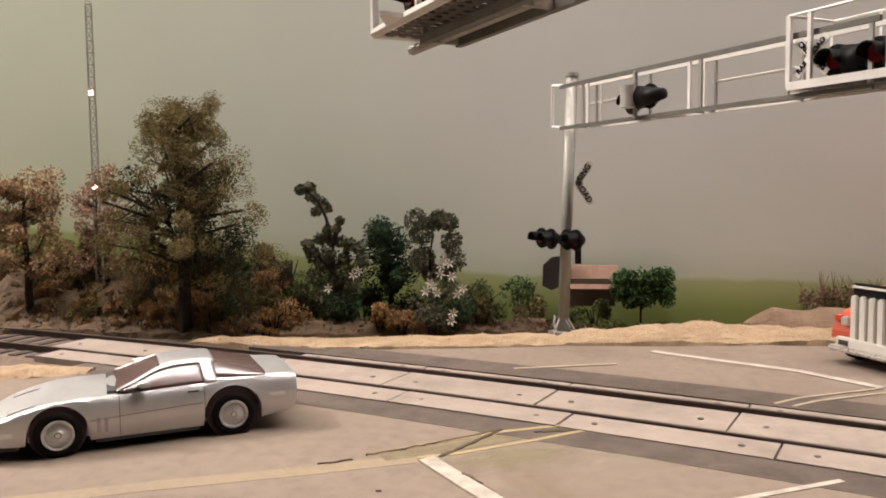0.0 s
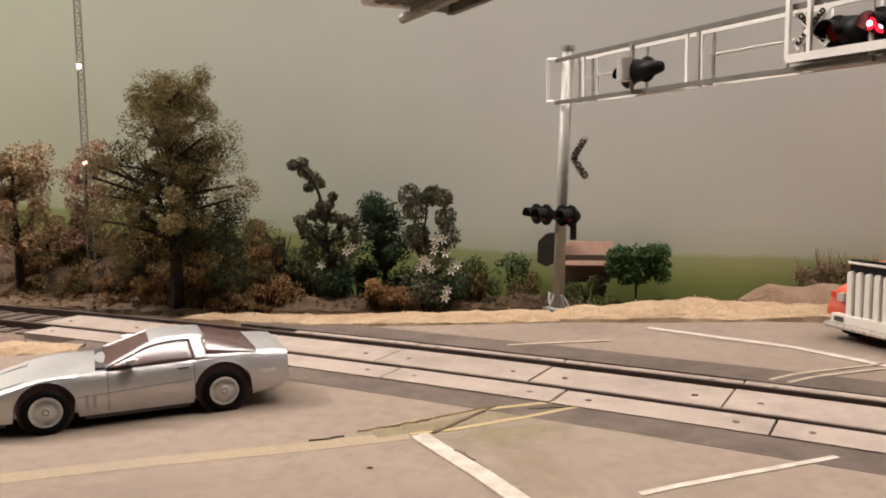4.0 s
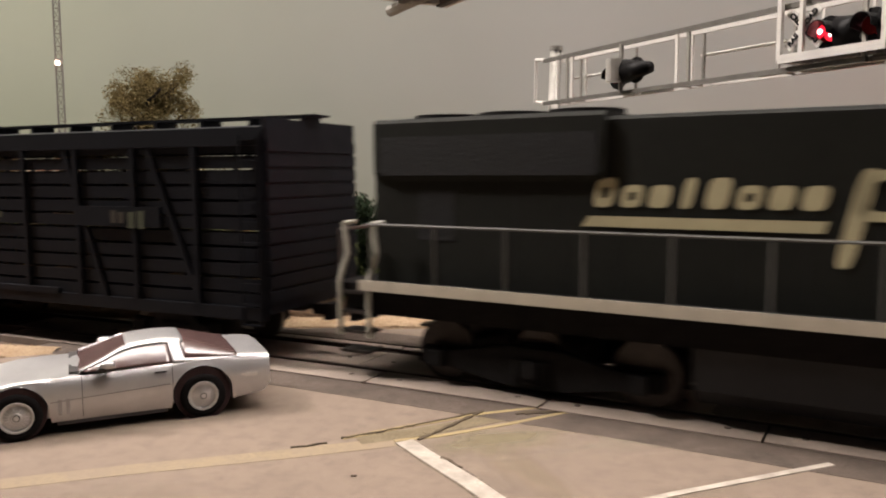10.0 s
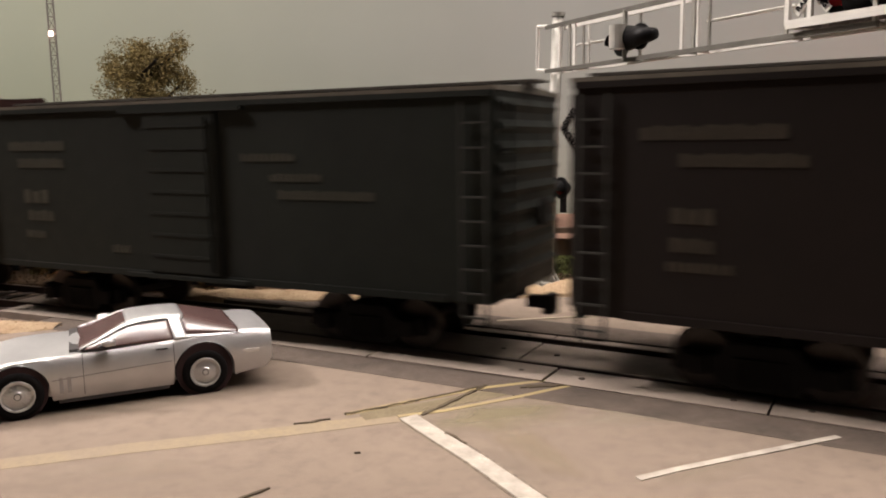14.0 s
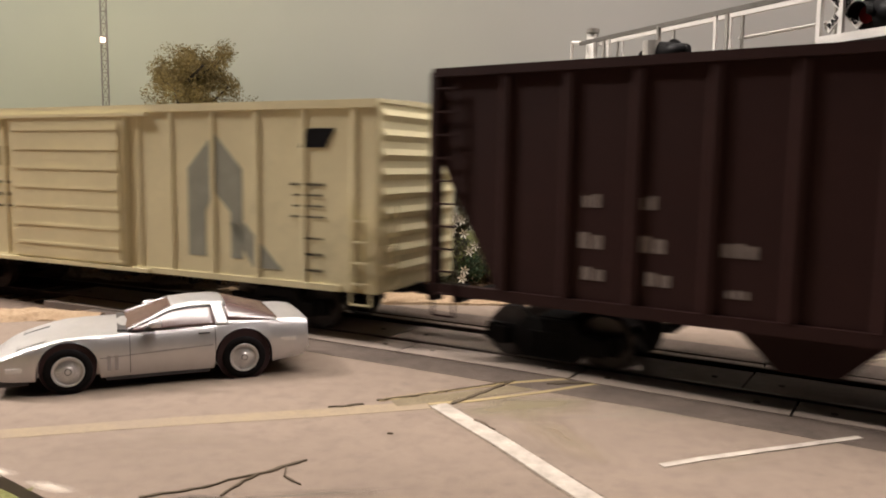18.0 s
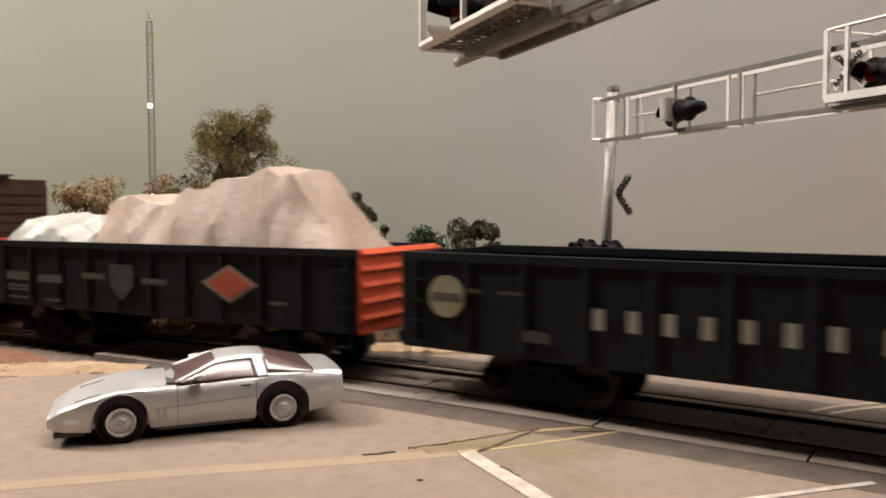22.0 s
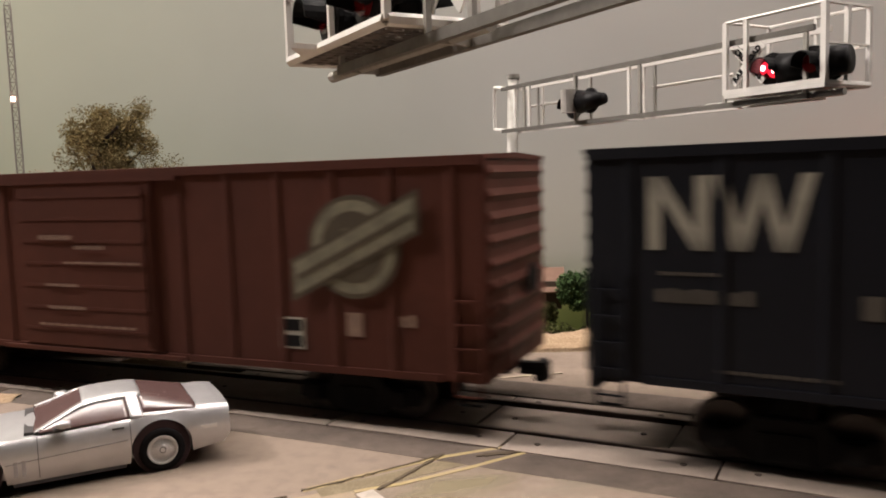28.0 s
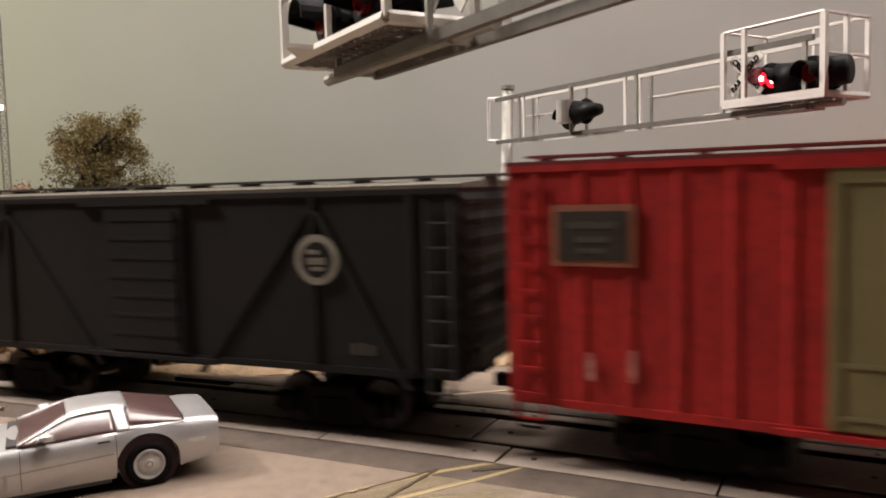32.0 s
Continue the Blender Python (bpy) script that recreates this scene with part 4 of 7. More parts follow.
def gantry(px, py, turn, label, lit, side0=-0.2, side1=0.9, x1=9.4, end=8.9, heads=(7.95, 8.85)):
    """A cantilever signal bridge: pole, open beam along local x, and a caged walkway at its free end."""
    g = root("cantilever_signal", px, py, 0, turn, label, "crossing signal", "cantilever crossing signals")
    lean = 0.25
    ca, sa = math.cos(radians(-turn)), math.sin(radians(-turn))
    part("pole", Shape().tube((0, 0, -0.2), (ca * lean, sa * lean, 6.6), 0.145, 16), GALV, g, smooth=True)
    part("cap", Shape().tube((ca * lean, sa * lean, 6.58), (ca * lean, sa * lean, 6.68), 0.168, 16), GALV, g)
    base = Shape().box(-0.3, 0.3, -0.3, 0.3, -0.1, 0.06)
    for a in range(4):
        c, s = math.cos(a * math.pi / 2 + 0.4), math.sin(a * math.pi / 2 + 0.4)
        base.prism([(0.14, 0.05), (0.42, 0.05), (0.14, 0.42)], -0.02, 0.02)
        base.tube((c * 0.15, s * 0.15, 0.4), (c * 0.42, s * 0.42, 0.02), 0.03, 5)
    part("base", base, GALV, g)
    part("tag", Shape().box(-0.16, -0.10, -0.165, -0.15, 0.15, 0.45), WHITE_METAL, g, "small white tag")
    zt, zb = 6.32, 5.28
    # front chords are shaded by colour; the far signal's rear ones stay white
    for yy in (-0.09, 0.32):
        for z, nm in ((zt, "top_chord"), (zb, "bottom_chord")):
            part(nm, Shape().box(0.05, end if z == zt else end - 0.1, yy - 0.035, yy + 0.035, z - 0.045, z + 0.045), CHORD_SHADED if yy < 0 or not lit else WHITE_METAL, g)
    for x, m in ((0.62, WHITE_METAL), (1.0, GALV), (1.2, WHITE_METAL), (2.95, GALV), (4.6, WHITE_METAL), (4.9, GALV), (6.98, GALV), (end - 0.15, GALV)):
        part("post", Shape().box(x - 0.035, x + 0.035, -0.11, -0.06, zb, zt), m, g)
        part("post", Shape().box(x - 0.022, x + 0.022, 0.30, 0.35, zb, zt), m, g)
        part("cross_tie", Shape().box(x - 0.03, x + 0.03, -0.09, 0.32, zb - 0.03, zb + 0.03), GALV, g)
    for ra, rb in ((0.6, 2.2), (4.8, 6.8)):
        part("handrail", Shape().tube((ra, 0.36, 5.85), (rb, 0.36, 5.85), 0.03, 6), WHITE_METAL, g)
    # step frame on the pole's back
    part("guard", Shape().rod([(0.1, 0.05, 6.35), (-0.5, 0.05, 6.42), (-0.52, 0.05, 5.36), (0.05, 0.05, 5.3)], 0.045), WHITE_METAL, g, "white guard frame")
    # cage
    x0, y0, y1, z0, z1 = 7.1, side0, side1, 5.44, 6.65
    cage = part("cage", Shape().rod([(x0, y0, z0), (x1, y0, z0), (x1, y1, z0), (x0, y1, z0), (x0, y0, z0)], 0.055, 6), WHITE_METAL, g, "white railed cage")
    part("rail", Shape().rod([(x0, y0, z1), (x1, y0, z1), (x1, y1, z1), (x0, y1, z1), (x0, y0, z1)], 0.028, 5), WHITE_METAL, cage)
    part("rail", Shape().rod([(x1, y0, 6.05), (x1, y1, 6.05), (x0, y1, 6.05)], 0.024, 5), WHITE_METAL, cage)
    for x, y, w in ((x0, y0, 0.04), (x1, y0, 0.045), (x1, y1, 0.035), (x0, y1, 0.03), (x0 + 0.42, y0, 0.035), (x1, y0 + 0.55, 0.035), ((x0 + x1) / 2, y1, 0.025)):
        part("stanchion", Shape().box(x - w, x + w, y - w, y + w, z0, z1), WHITE_METAL, cage)
    part("kick_plate", Shape().box(x0, x1 + 0.04, y0 - 0.05, y0 - 0.03, z0 - 0.06, z0 + 0.08), WHITE_METAL, cage)
    fl = Shape()
    # grating: bars with open holes between
    for k in range(8):
        yy = y0 + (y1 - y0) * k / 7
        fl.box(x0, x1, yy - 0.036, yy + 0.036, z0 - 0.03, z0 - 0.018)
    for k in range(16):
        xx = x0 + (x1 - x0) * k / 15
        fl.box(xx - 0.036, xx + 0.036, y0, y1, z0 - 0.033, z0 - 0.02)
    part("grating", fl, mat("grating_dull", (0.12, 0.096, 0.078), 0.6, 0.2, 0.3, 4), cage, "perforated grey walkway grating")
    part("bracket", Shape().prism([(x1 - 0.9, y1 - 0.02), (x1 - 0.9, y1 + 0.3), (x1 - 0.35, y1 - 0.02)], z0 - 0.02, z0 + 0.03, "z"), WHITE_METAL, cage)
    part("bar", Shape().tube((6.4, 0.12, z0 - 0.13), (x1 + 0.12, 0.12, z0 - 0.13), 0.06, 8), GALV, cage)
    # signals in the cage, facing both ways
    part("junction_box", Shape().box(8.2, 8.45, 0.02, 0.25, 5.5, 5.95), BLACK, g)
    for k, x in enumerate(heads):
        hd = signal_head(g, x, -0.02, 5.78, -1, lit)
        signal_head(g, x, 0.35, 5.78, 1, False)
        part("housing", Shape().tube((x + 0.1, 0.02, 5.78), (x + 0.5, 0.1, 5.78), 0.25, 16, 0.22), BLACK, g, "black lamp housing", smooth=True)
        if lit:
            FLASHERS.append((glow_lamp(hd, x, -0.02, 5.78, -1), k))
    part("arm", Shape().tube((7.7, 0.16, 5.78), (x1 - 0.15, 0.16, 5.78), 0.05, 8), BLACK, g)
    crossbuck(g, 7.5, -0.12, 5.92, 0.85, -1)
    # single lamp pair on the beam
    part("junction_box", Shape().tube((3.0, -0.34, 5.5), (3.0, -0.34, 5.98), 0.17, 14), mat("junction_silver", (0.5, 0.475, 0.44), 0.4, 0.4, 0.15, 3), g, "silver junction box")
    part("arm", Shape().tube((2.95, -0.1, zb), (2.95, -0.1, zt), 0.05, 8), GALV, g)
    signal_head(g, 2.66, 0.1, 5.66, -1, False)
    signal_head(g, 3.4, -0.1, 5.72, 1, False)
    part("lamp_housing", Shape().tube((3.1, -0.1, 5.72), (3.85, -0.1, 5.72), 0.26, 14, 0.12), BLACK, g, smooth=True)
    # mast-mounted pair and crossbuck edge-on below
    arm = part("mast_arm", Shape().tube((-0.75, -0.15, 2.46), (0.8, 0.1, 2.46), 0.06, 8), BLACK, g)
    for x, y, f in ((-0.62, -0.2, -1), (-0.1, -0.25, -1), (0.35, -0.12, 1), (0.7, -0.05, -1)):
        signal_head(arm, x, y, 2.46, f, False)
    part("hanger", Shape().box(0.55, 0.66, 0.0, 0.12, 1.85, 2.35), BLACK, g)
    return g


far_signal = gantry(1.45, 20.47, -55, "silver cantilever crossing signal with flashing red lamps beyond the track", True, x1=8.95, end=8.7, heads=(7.92, 8.66))
near_signal = gantry(5.40, 1.15, 125, "silver cantilever crossing signal over the near lane", False, -0.45, 0.62)
mast_sign = root("crossbuck_sign", 1.84, 20.25, 3.9, 0, "white crossbuck sign lettered in black on the signal pole", "sign")
for sgn, w in ((1, "CROSSING"), (-1, "RAILROAD")):
    v = []
    for a in (-0.05, 0.62):
        for b in (-0.09, 0.09):
            for d in (-0.012, 0.012):
                c, s = math.cos(radians(58 * sgn)), math.sin(radians(58 * sgn))
                v.append((a * c - b * s, d, a * s + b * c))
    bl = part("blade", Shape().add(v, [(0, 1, 3, 2), (4, 6, 7, 5), (0, 4, 5, 1), (2, 3, 7, 6), (0, 2, 6, 4), (1, 5, 7, 3)]), WHITE_METAL, mast_sign)
    letters(bl, "SING" if sgn > 0 else "ROAD", 0.3 * math.cos(radians(58)), -0.02, 0.3 * math.sin(radians(58)) * sgn, 0.21, 90, -58 * sgn, 0, BLACK)

# ---- the silver sports car ----
SILVER = mat("silver_paint", (0.53, 0.518, 0.522), 0.37, 0.74, 0.08, 3.0, 0.006, 60, spec=0.5, coat=0.3)
CAR_GLASS = mat("smoked_glass", (0.085, 0.05, 0.047), 0.22, 0, 0.2, 2, spec=0.6)
RUBBER = mat("tyre_rubber", (0.007, 0.006, 0.006), 0.9, 0, 0.3, 5, spec=0.1)
HUB = mat("wheel_silver", (0.55, 0.54, 0.54), 0.35, 0.6, 0.1, 5)
TRIM = mat("dark_trim", (0.05, 0.045, 0.045), 0.5)


def sharp_edges(ob, limit=38):
    """Keeps creases crisp on a smooth-shaded mesh."""
    bm = bmesh.new()
    bm.from_mesh(ob.data)
    for e in bm.edges:
        if len(e.link_faces) == 2 and e.calc_face_angle(0) > radians(limit):
            e.smooth = False
    bm.to_mesh(ob.data)
    bm.free()


def arc(cx, cz, r, a0, a1, n):
    return [(cx + r * math.cos(radians(a0 + (a1 - a0) * i / n)), cz + r * math.sin(radians(a0 + (a1 - a0) * i / n))) for i in range(n + 1)]


def wheel(parent, x, y, z, r, w, side, hub=HUB, name="wheel"):
    sh = Shape()
    prof = [(0.62, -0.5), (0.94, -0.5), (1.0, -0.38), (1.0, 0.38), (0.94, 0.5), (0.62, 0.5)]
    n = 24
    rings = [[(x + r * p * math.cos(2 * math.pi * i / n), y + w * q, z + r * p * math.sin(2 * math.pi * i / n)) for p, q in prof] for i in range(n + 1)]
    sh.loft(rings, False)
    t = part(name, sh, RUBBER, parent, smooth=True)
    rim = Shape()
    o = w * 0.5 * side
    dish = ((0.67, 0.0), (0.655, 0.05), (0.60, 0.04), (0.575, -0.10), (0.50, -0.13), (0.30, -0.02), (0.22, 0.0), (0.2, 0.03), (0.0, 0.05))
    v = [(x + r * c * math.cos(2 * math.pi * i / n), y + o + w * q * side, z + r * c * math.sin(2 * math.pi * i / n)) for c, q in dish[:-1] for i in range(n)]
    m = len(dish) - 2
    rim.add(v + [(x, y + o + w * 0.05 * side, z)], [(k * n + i, k * n + (i + 1) % n, (k + 1) * n + (i + 1) % n, (k + 1) * n + i) for k in range(m) for i in range(n)]
            + [(m * n + i, m * n + (i + 1) % n, (m + 1) * n) for i in range(n)])
    for k in range(20):
        c, q = math.cos(k * math.pi / 10), math.sin(k * math.pi / 10)
        rim.tube((x + r * 0.29 * c, y + o - w * 0.02 * side, z + r * 0.29 * q), (x + r * 0.54 * c, y + o - w * 0.09 * side, z + r * 0.54 * q), r * 0.026, 4)
    part("hub_ring", Shape().tube((x, y + o, z), (x, y + o + w * 0.075 * side, z), r * 0.145, 16), TRIM, t, "dark hub ring")
    part("hub_cap", Shape().tube((x, y + o, z), (x, y + o + w * 0.09 * side, z), r * 0.11, 16), hub, t)
    part("rim", rim, hub, t)
    return t


def along(table, x):
    """Straight-line reading of a table of (x, value) in rising x."""
    for (a, p), (b, q) in zip(table, table[1:]):
        if x <= b:
            return p + (q - p) * max(0.0, (x - a) / (b - a))
    return table[-1][1]


def eased(table, x):
    """The same, rounded off by averaging over a short stretch."""
    return sum(along(table, x + d) for d in (-0.09, -0.045, 0.0, 0.045, 0.09)) / 5


CAR_TOP = [(-1.0, 0.86), (-0.95, 0.895), (-0.80, 0.915), (-0.3, 0.905), (0.4, 0.875), (1.1, 0.86), (1.62, 0.865), (2.1, 0.835), (2.6, 0.765), (3.0, 0.675), (3.3, 0.565), (3.44, 0.47), (3.47, 0.40)]
CAR_SHOULDER = [(-1.0, 0.825), (-0.94, 0.85), (-0.75, 0.868), (-0.1, 0.868), (0.5, 0.835), (1.3, 0.80), (1.9, 0.79), (2.3, 0.785), (2.65, 0.745), (3.05, 0.635), (3.3, 0.535), (3.47, 0.40)]
CAR_HALF = [(-1.0, 0.835), (-0.92, 0.858), (-0.6, 0.878), (0.0, 0.89), (0.8, 0.87), (1.5, 0.87), (2.4, 0.885), (2.9, 0.86), (3.25, 0.80), (3.42, 0.70), (3.47, 0.62)]
CAR_FLOOR = [(-1.0, 0.42), (-0.9, 0.29), (-0.5, 0.23), (-0.4, 0.20), (0.45, 0.185), (2.0, 0.185), (2.9, 0.20), (3.3, 0.22), (3.47, 0.27)]


def car_lip(x):
    """The lower edge of the body's side, with the two wheel arches."""
    z = along(CAR_FLOOR, x)
    for wx, r in ((0.0, 0.435), (2.44, 0.405)):
        if abs(x - wx) < r:
            z = max(z, 0.335 + math.sqrt(r * r - (x - wx) ** 2))
    return z


def car_ring(x):
    zl, zs, zt, w, zb = car_lip(x), eased(CAR_SHOULDER, x), eased(CAR_TOP, x), eased(CAR_HALF, x), along(CAR_FLOOR, x)
    zs = max(zs, zl + 0.035)

    def side(z):
        return w * (1 - 0.075 * max(0.0, (0.53 - z) / 0.34) ** 2 - 0.10 * max(0.0, (z - 0.57) / 0.30) ** 1.6)

    half = [(0.0, zb), (0.56, zb), (0.56, zl), (side(zl) - 0.02, zl), (side(zl), zl + 0.008)]
    for t in (0.25, 0.5, 0.68, 0.84, 0.95):
        z = zl + (zs - zl) * t
        half.append((side(z), z))
    ys = side(zs)
    half += [(ys - 0.03, zs + 0.012), (ys - 0.09, zs + 0.02), (ys - 0.17, zs + 0.012 + 0.25 * (zt - zs - 0.012)), (ys * 0.55, zs + 0.012 + 0.75 * (zt - zs - 0.012)), (ys * 0.42, zt - 0.006), (0.0, zt)]
    return [(x, -y, z) for y, z in half] + [(x, y, z) for y, z in half[-2:0:-1]]


CAR_ROOF = [(-0.62, 0.895), (-0.35, 0.975), (-0.05, 1.07), (0.15, 1.135), (0.3, 1.165), (0.5, 1.177), (0.75, 1.17), (0.93, 1.15), (1.06, 1.115), (1.34, 0.985), (1.66, 0.848)]


def canopy(x, v, out=0.0):
    """A point of the glasshouse; v runs from -1 (one sill) over the roof to 1 (the other)."""
    zc = sum(along(CAR_ROOF, x + d) for d in (-0.05, 0.0, 0.05)) / 3
    k = max(0.0, (zc - 0.85) / 0.32)
    ye, ze = 0.785 - 0.335 * k, zc - 0.03 * k
    a = abs(v)
    if a < 0.6:
        u = a / 0.6
        y, z = ye * u, zc - (zc - ze) * u ** 3
    else:
        u = (a - 0.6) / 0.4
        y, z = ye + (0.80 - ye) * u + 0.02 * math.sin(u * math.pi), ze + (0.845 - ze) * u
    n = Vector((0.0, (0.15 + a) * (1 if v > 0 else -1), 0.9)).normalized() * out
    return x, y + n.y if v > 0 else -y + n.y, z + n.z


def canopy_patch(x0, x1, v0, v1, out, nx=14, nv=8, thick=0.022, slant=0.0):
    grid = []
    for o in (out, out - thick):
        for i in range(nx + 1):
            for j in range(nv + 1):
                v = v0 + (v1 - v0) * j / nv
                x = x0 + (x1 - x0) * i / nx + slant * (1 - abs(v))
                grid.append(canopy(x, v, o))
    m = (nx + 1) * (nv + 1)
    at = lambda i, j, k: k * m + i * (nv + 1) + j
    f = [(at(i, j, k), at(i + 1, j, k), at(i + 1, j + 1, k), at(i, j + 1, k)) for k in (0, 1) for i in range(nx) for j in range(nv)]
    for i in range(nx):
        f += [(at(i, j, 0), at(i + 1, j, 0), at(i + 1, j, 1), at(i, j, 1)) for j in (0, nv)]
    for j in range(nv):
        f += [(at(i, j, 0), at(i, j + 1, 0), at(i, j + 1, 1), at(i, j, 1)) for i in (0, nx)]
    return Shape().add(grid, f)


def sports_car(x, y, turn):
    car = root("sports_car", x, y, 0, turn, "silver two-door sports car with dark red-tinted glass, stopped at the crossing", "car")
    xs = sorted(set([round(-1.0 + 0.02 * i, 3) for i in range(224) if -1.0 + 0.02 * i < 3.47] + [3.468]))
    body = part("body", Shape().loft([car_ring(px) for px in xs]), SILVER, car, smooth=True)
    sharp_edges(body)
    part("windscreen", canopy_patch(1.00, 1.66, -0.585, 0.585, 0.0), CAR_GLASS, car, "raked dark red-tinted glass", smooth=True)
    part("hatch_glass", canopy_patch(-0.52, 0.26, -0.93, 0.93, 0.0, 14, 20), CAR_GLASS, car, "wrapped dark red-tinted rear glass", smooth=True)
    part("roof", canopy_patch(0.22, 1.02, -0.63, 0.63, 0.012, 16, 16), SILVER, car, smooth=True)
    part("cowl", Shape().box(1.60, 1.78, -0.70, 0.70, 0.80, 0.852), TRIM, car)
    for sgn in (-1, 1):
        cp = lambda a, b, v0, v1, o, **k: canopy_patch(a, b, sgn * v0, sgn * v1, o, **k)
        part("side_window", cp(0.40, 1.58, 0.64, 0.985, -0.004), CAR_GLASS, car, smooth=True)
        part("window_seal", cp(0.42, 1.50, 0.65, 0.675, 0.004, nv=2), TRIM, car, smooth=True)
        part("b_pillar", cp(0.22, 0.40, 0.60, 1.0, 0.012, nx=4, slant=0.12), SILVER, car, smooth=True)
        part("a_pillar", cp(1.00, 1.65, 0.565, 0.645, 0.012, nv=4), SILVER, car, smooth=True)
        part("window_rail", cp(0.24, 1.02, 0.60, 0.65, 0.012, nv=4), SILVER, car, smooth=True)
        part("hatch_rail", cp(-0.58, 0.26, 0.93, 1.0, 0.008, nv=2), SILVER, car, smooth=True)
        mirror = Shape().loft([[(1.26 + a * q, sgn * (0.82 + b), 0.945 + c * q) for a, c in ((-0.07, -0.05), (0.05, -0.055), (0.12, -0.02), (0.10, 0.035), (0.0, 0.055), (-0.07, 0.05))] for b, q in ((0, 0.55), (0.04, 0.9), (0.12, 1.0), (0.16, 0.75))])
        part("mirror", mirror, SILVER, car, "silver door mirror", smooth=True)
        part("mirror_foot", Shape().box(1.28, 1.42, sgn * 0.80, sgn * 0.92, 0.845, 0.90), TRIM, car, "dark mirror foot", bevel=0.015)
        for xa in (0.42, 1.62):
            rows = [along(CAR_FLOOR, xa) + 0.05 + 0.57 * q / 8 for q in range(9)]
            w = eased(CAR_HALF, xa)
            pts = [(xa, sgn * (w * (1 - 0.075 * max(0.0, (0.53 - z) / 0.34) ** 2 - 0.10 * max(0.0, (z - 0.57) / 0.30) ** 1.6) - 0.002), z) for z in rows]
            part("door_seam", Shape().rod(pts, 0.006, 4), TRIM, car)
        part("rub_strip", Shape().rod([(0.46 + 0.12 * q, sgn * (eased(CAR_HALF, 0.46 + 0.12 * q) - 0.001), 0.565 - 0.006 * q) for q in range(14)], 0.009, 4), mat("strip_grey", (0.25, 0.24, 0.235), 0.5), car)
        part("door_handle", Shape().box(0.50, 0.66, sgn * 0.835, sgn * 0.855, 0.735, 0.758), TRIM, car)
        for q in range(2):
            part("gill", Shape().prism([(1.78 + 0.10 * q, 0.30), (1.83 + 0.10 * q, 0.30), (1.83 + 0.10 * q, 0.52), (1.78 + 0.10 * q, 0.52)], sgn * 0.845, sgn * 0.882), mat("gill_grey", (0.36, 0.33, 0.32), 0.5), car, "shallow side gill")
        part("marker_lamp", Shape().box(-0.80, -0.56, sgn * 0.835, sgn * 0.876, 0.545, 0.60), mat("marker_pale", (0.7, 0.66, 0.62), 0.4), car)
        part("front_marker", Shape().box(3.02, 3.22, sgn * 0.78, sgn * 0.835, 0.36, 0.42), mat("marker_pale", (0.7, 0.66, 0.62), 0.4), car)
        for wx in (0.0, 2.44):
            wheel(car, wx, sgn * 0.765, 0.33, 0.325, 0.22, sgn)
            part("wheel_well", Shape().tube((wx, sgn * 0.45, 0.36), (wx, sgn * 0.845, 0.36), 0.405 if wx < 1 else 0.375, 24), mat("arch_dark_maroon", (0.022, 0.007, 0.008), 0.7), car)
        for yy in (0.40, 0.62):
            part("tail_lamp", Shape().tube((-0.985, sgn * yy, 0.66), (-1.012, sgn * yy, 0.66), 0.085, 14), RED_OFF, car)
        part("headlamp_cover", Shape().loft([[(px, sgn * yy, along(CAR_SHOULDER, px) + 0.022 + dz) for yy in (0.42, 0.68)] + [(px, sgn * yy, along(CAR_SHOULDER, px) - 0.03) for yy in (0.68, 0.42)] for px, dz in ((2.72, 0.0), (2.78, 0.012), (3.06, 0.012), (3.1, 0.0))]), SILVER, car)
    part("bumper_strip", Shape().box(-1.012, -0.99, -0.72, 0.72, 0.52, 0.545), TRIM, car)
    part("front_grille", Shape().box(3.44, 3.478, -0.5, 0.5, 0.29, 0.36), TRIM, car)
    part("splitter", Shape().box(2.95, 3.38, -0.74, 0.74, 0.15, 0.21), TRIM, car, "black chin spoiler")
    part("sill", Shape().box(0.5, 1.95, -0.80, 0.80, 0.14, 0.20), TRIM, car, "dark sill")
    return car


sports_car(-3.99, 11.98, 213)

# ---- truck waiting on the far road ----
ORANGE = mat("truck_orange", (0.40, 0.07, 0.035), 0.35, 0, 0.15, 2, spec=0.5)
CHROME = mat("dull_chrome", (0.62, 0.58, 0.54), 0.35, 0.6, 0.15, 4)
truck = root("truck", 8.32, 17.05, 0, 207, "orange truck with an upright chrome grille on the far road", "truck")
# local +x forward
GRILLE = mat("truck_grille_paint", (0.66, 0.63, 0.57), 0.4, 0.3, 0.1, 3)
part("grille", Shape().box(0.55, 0.66, -0.62, 0.62, 0.5, 1.72), BLACK_MATT, truck, "dark grille opening")
for i in range(6):
    yy = -0.55 + i * 0.22
    part("grille_bar", Shape().prism([(yy - 0.085, 0.5), (yy + 0.085, 0.5), (yy + 0.085, 1.40), (yy + 0.05, 1.47), (yy - 0.05, 1.47), (yy - 0.085, 1.40)], 0.64, 0.74, "x"), GRILLE, truck, bevel=0.02)
part("grille_rail", Shape().box(0.6, 0.72, -0.66, 0.66, 1.62, 1.67), GRILLE, truck, bevel=0.02)
part("grille_apron", Shape().box(0.62, 0.80, -0.95, 0.95, 0.36, 0.56), GRILLE, truck, "pale chrome apron below the grille", bevel=0.02)
for yy in (-0.72, 0.72):
    part("apron_lamp", Shape().box(0.79, 0.82, yy - 0.12, yy + 0.12, 0.41, 0.51), TRIM, truck, "dark rectangular lamp")
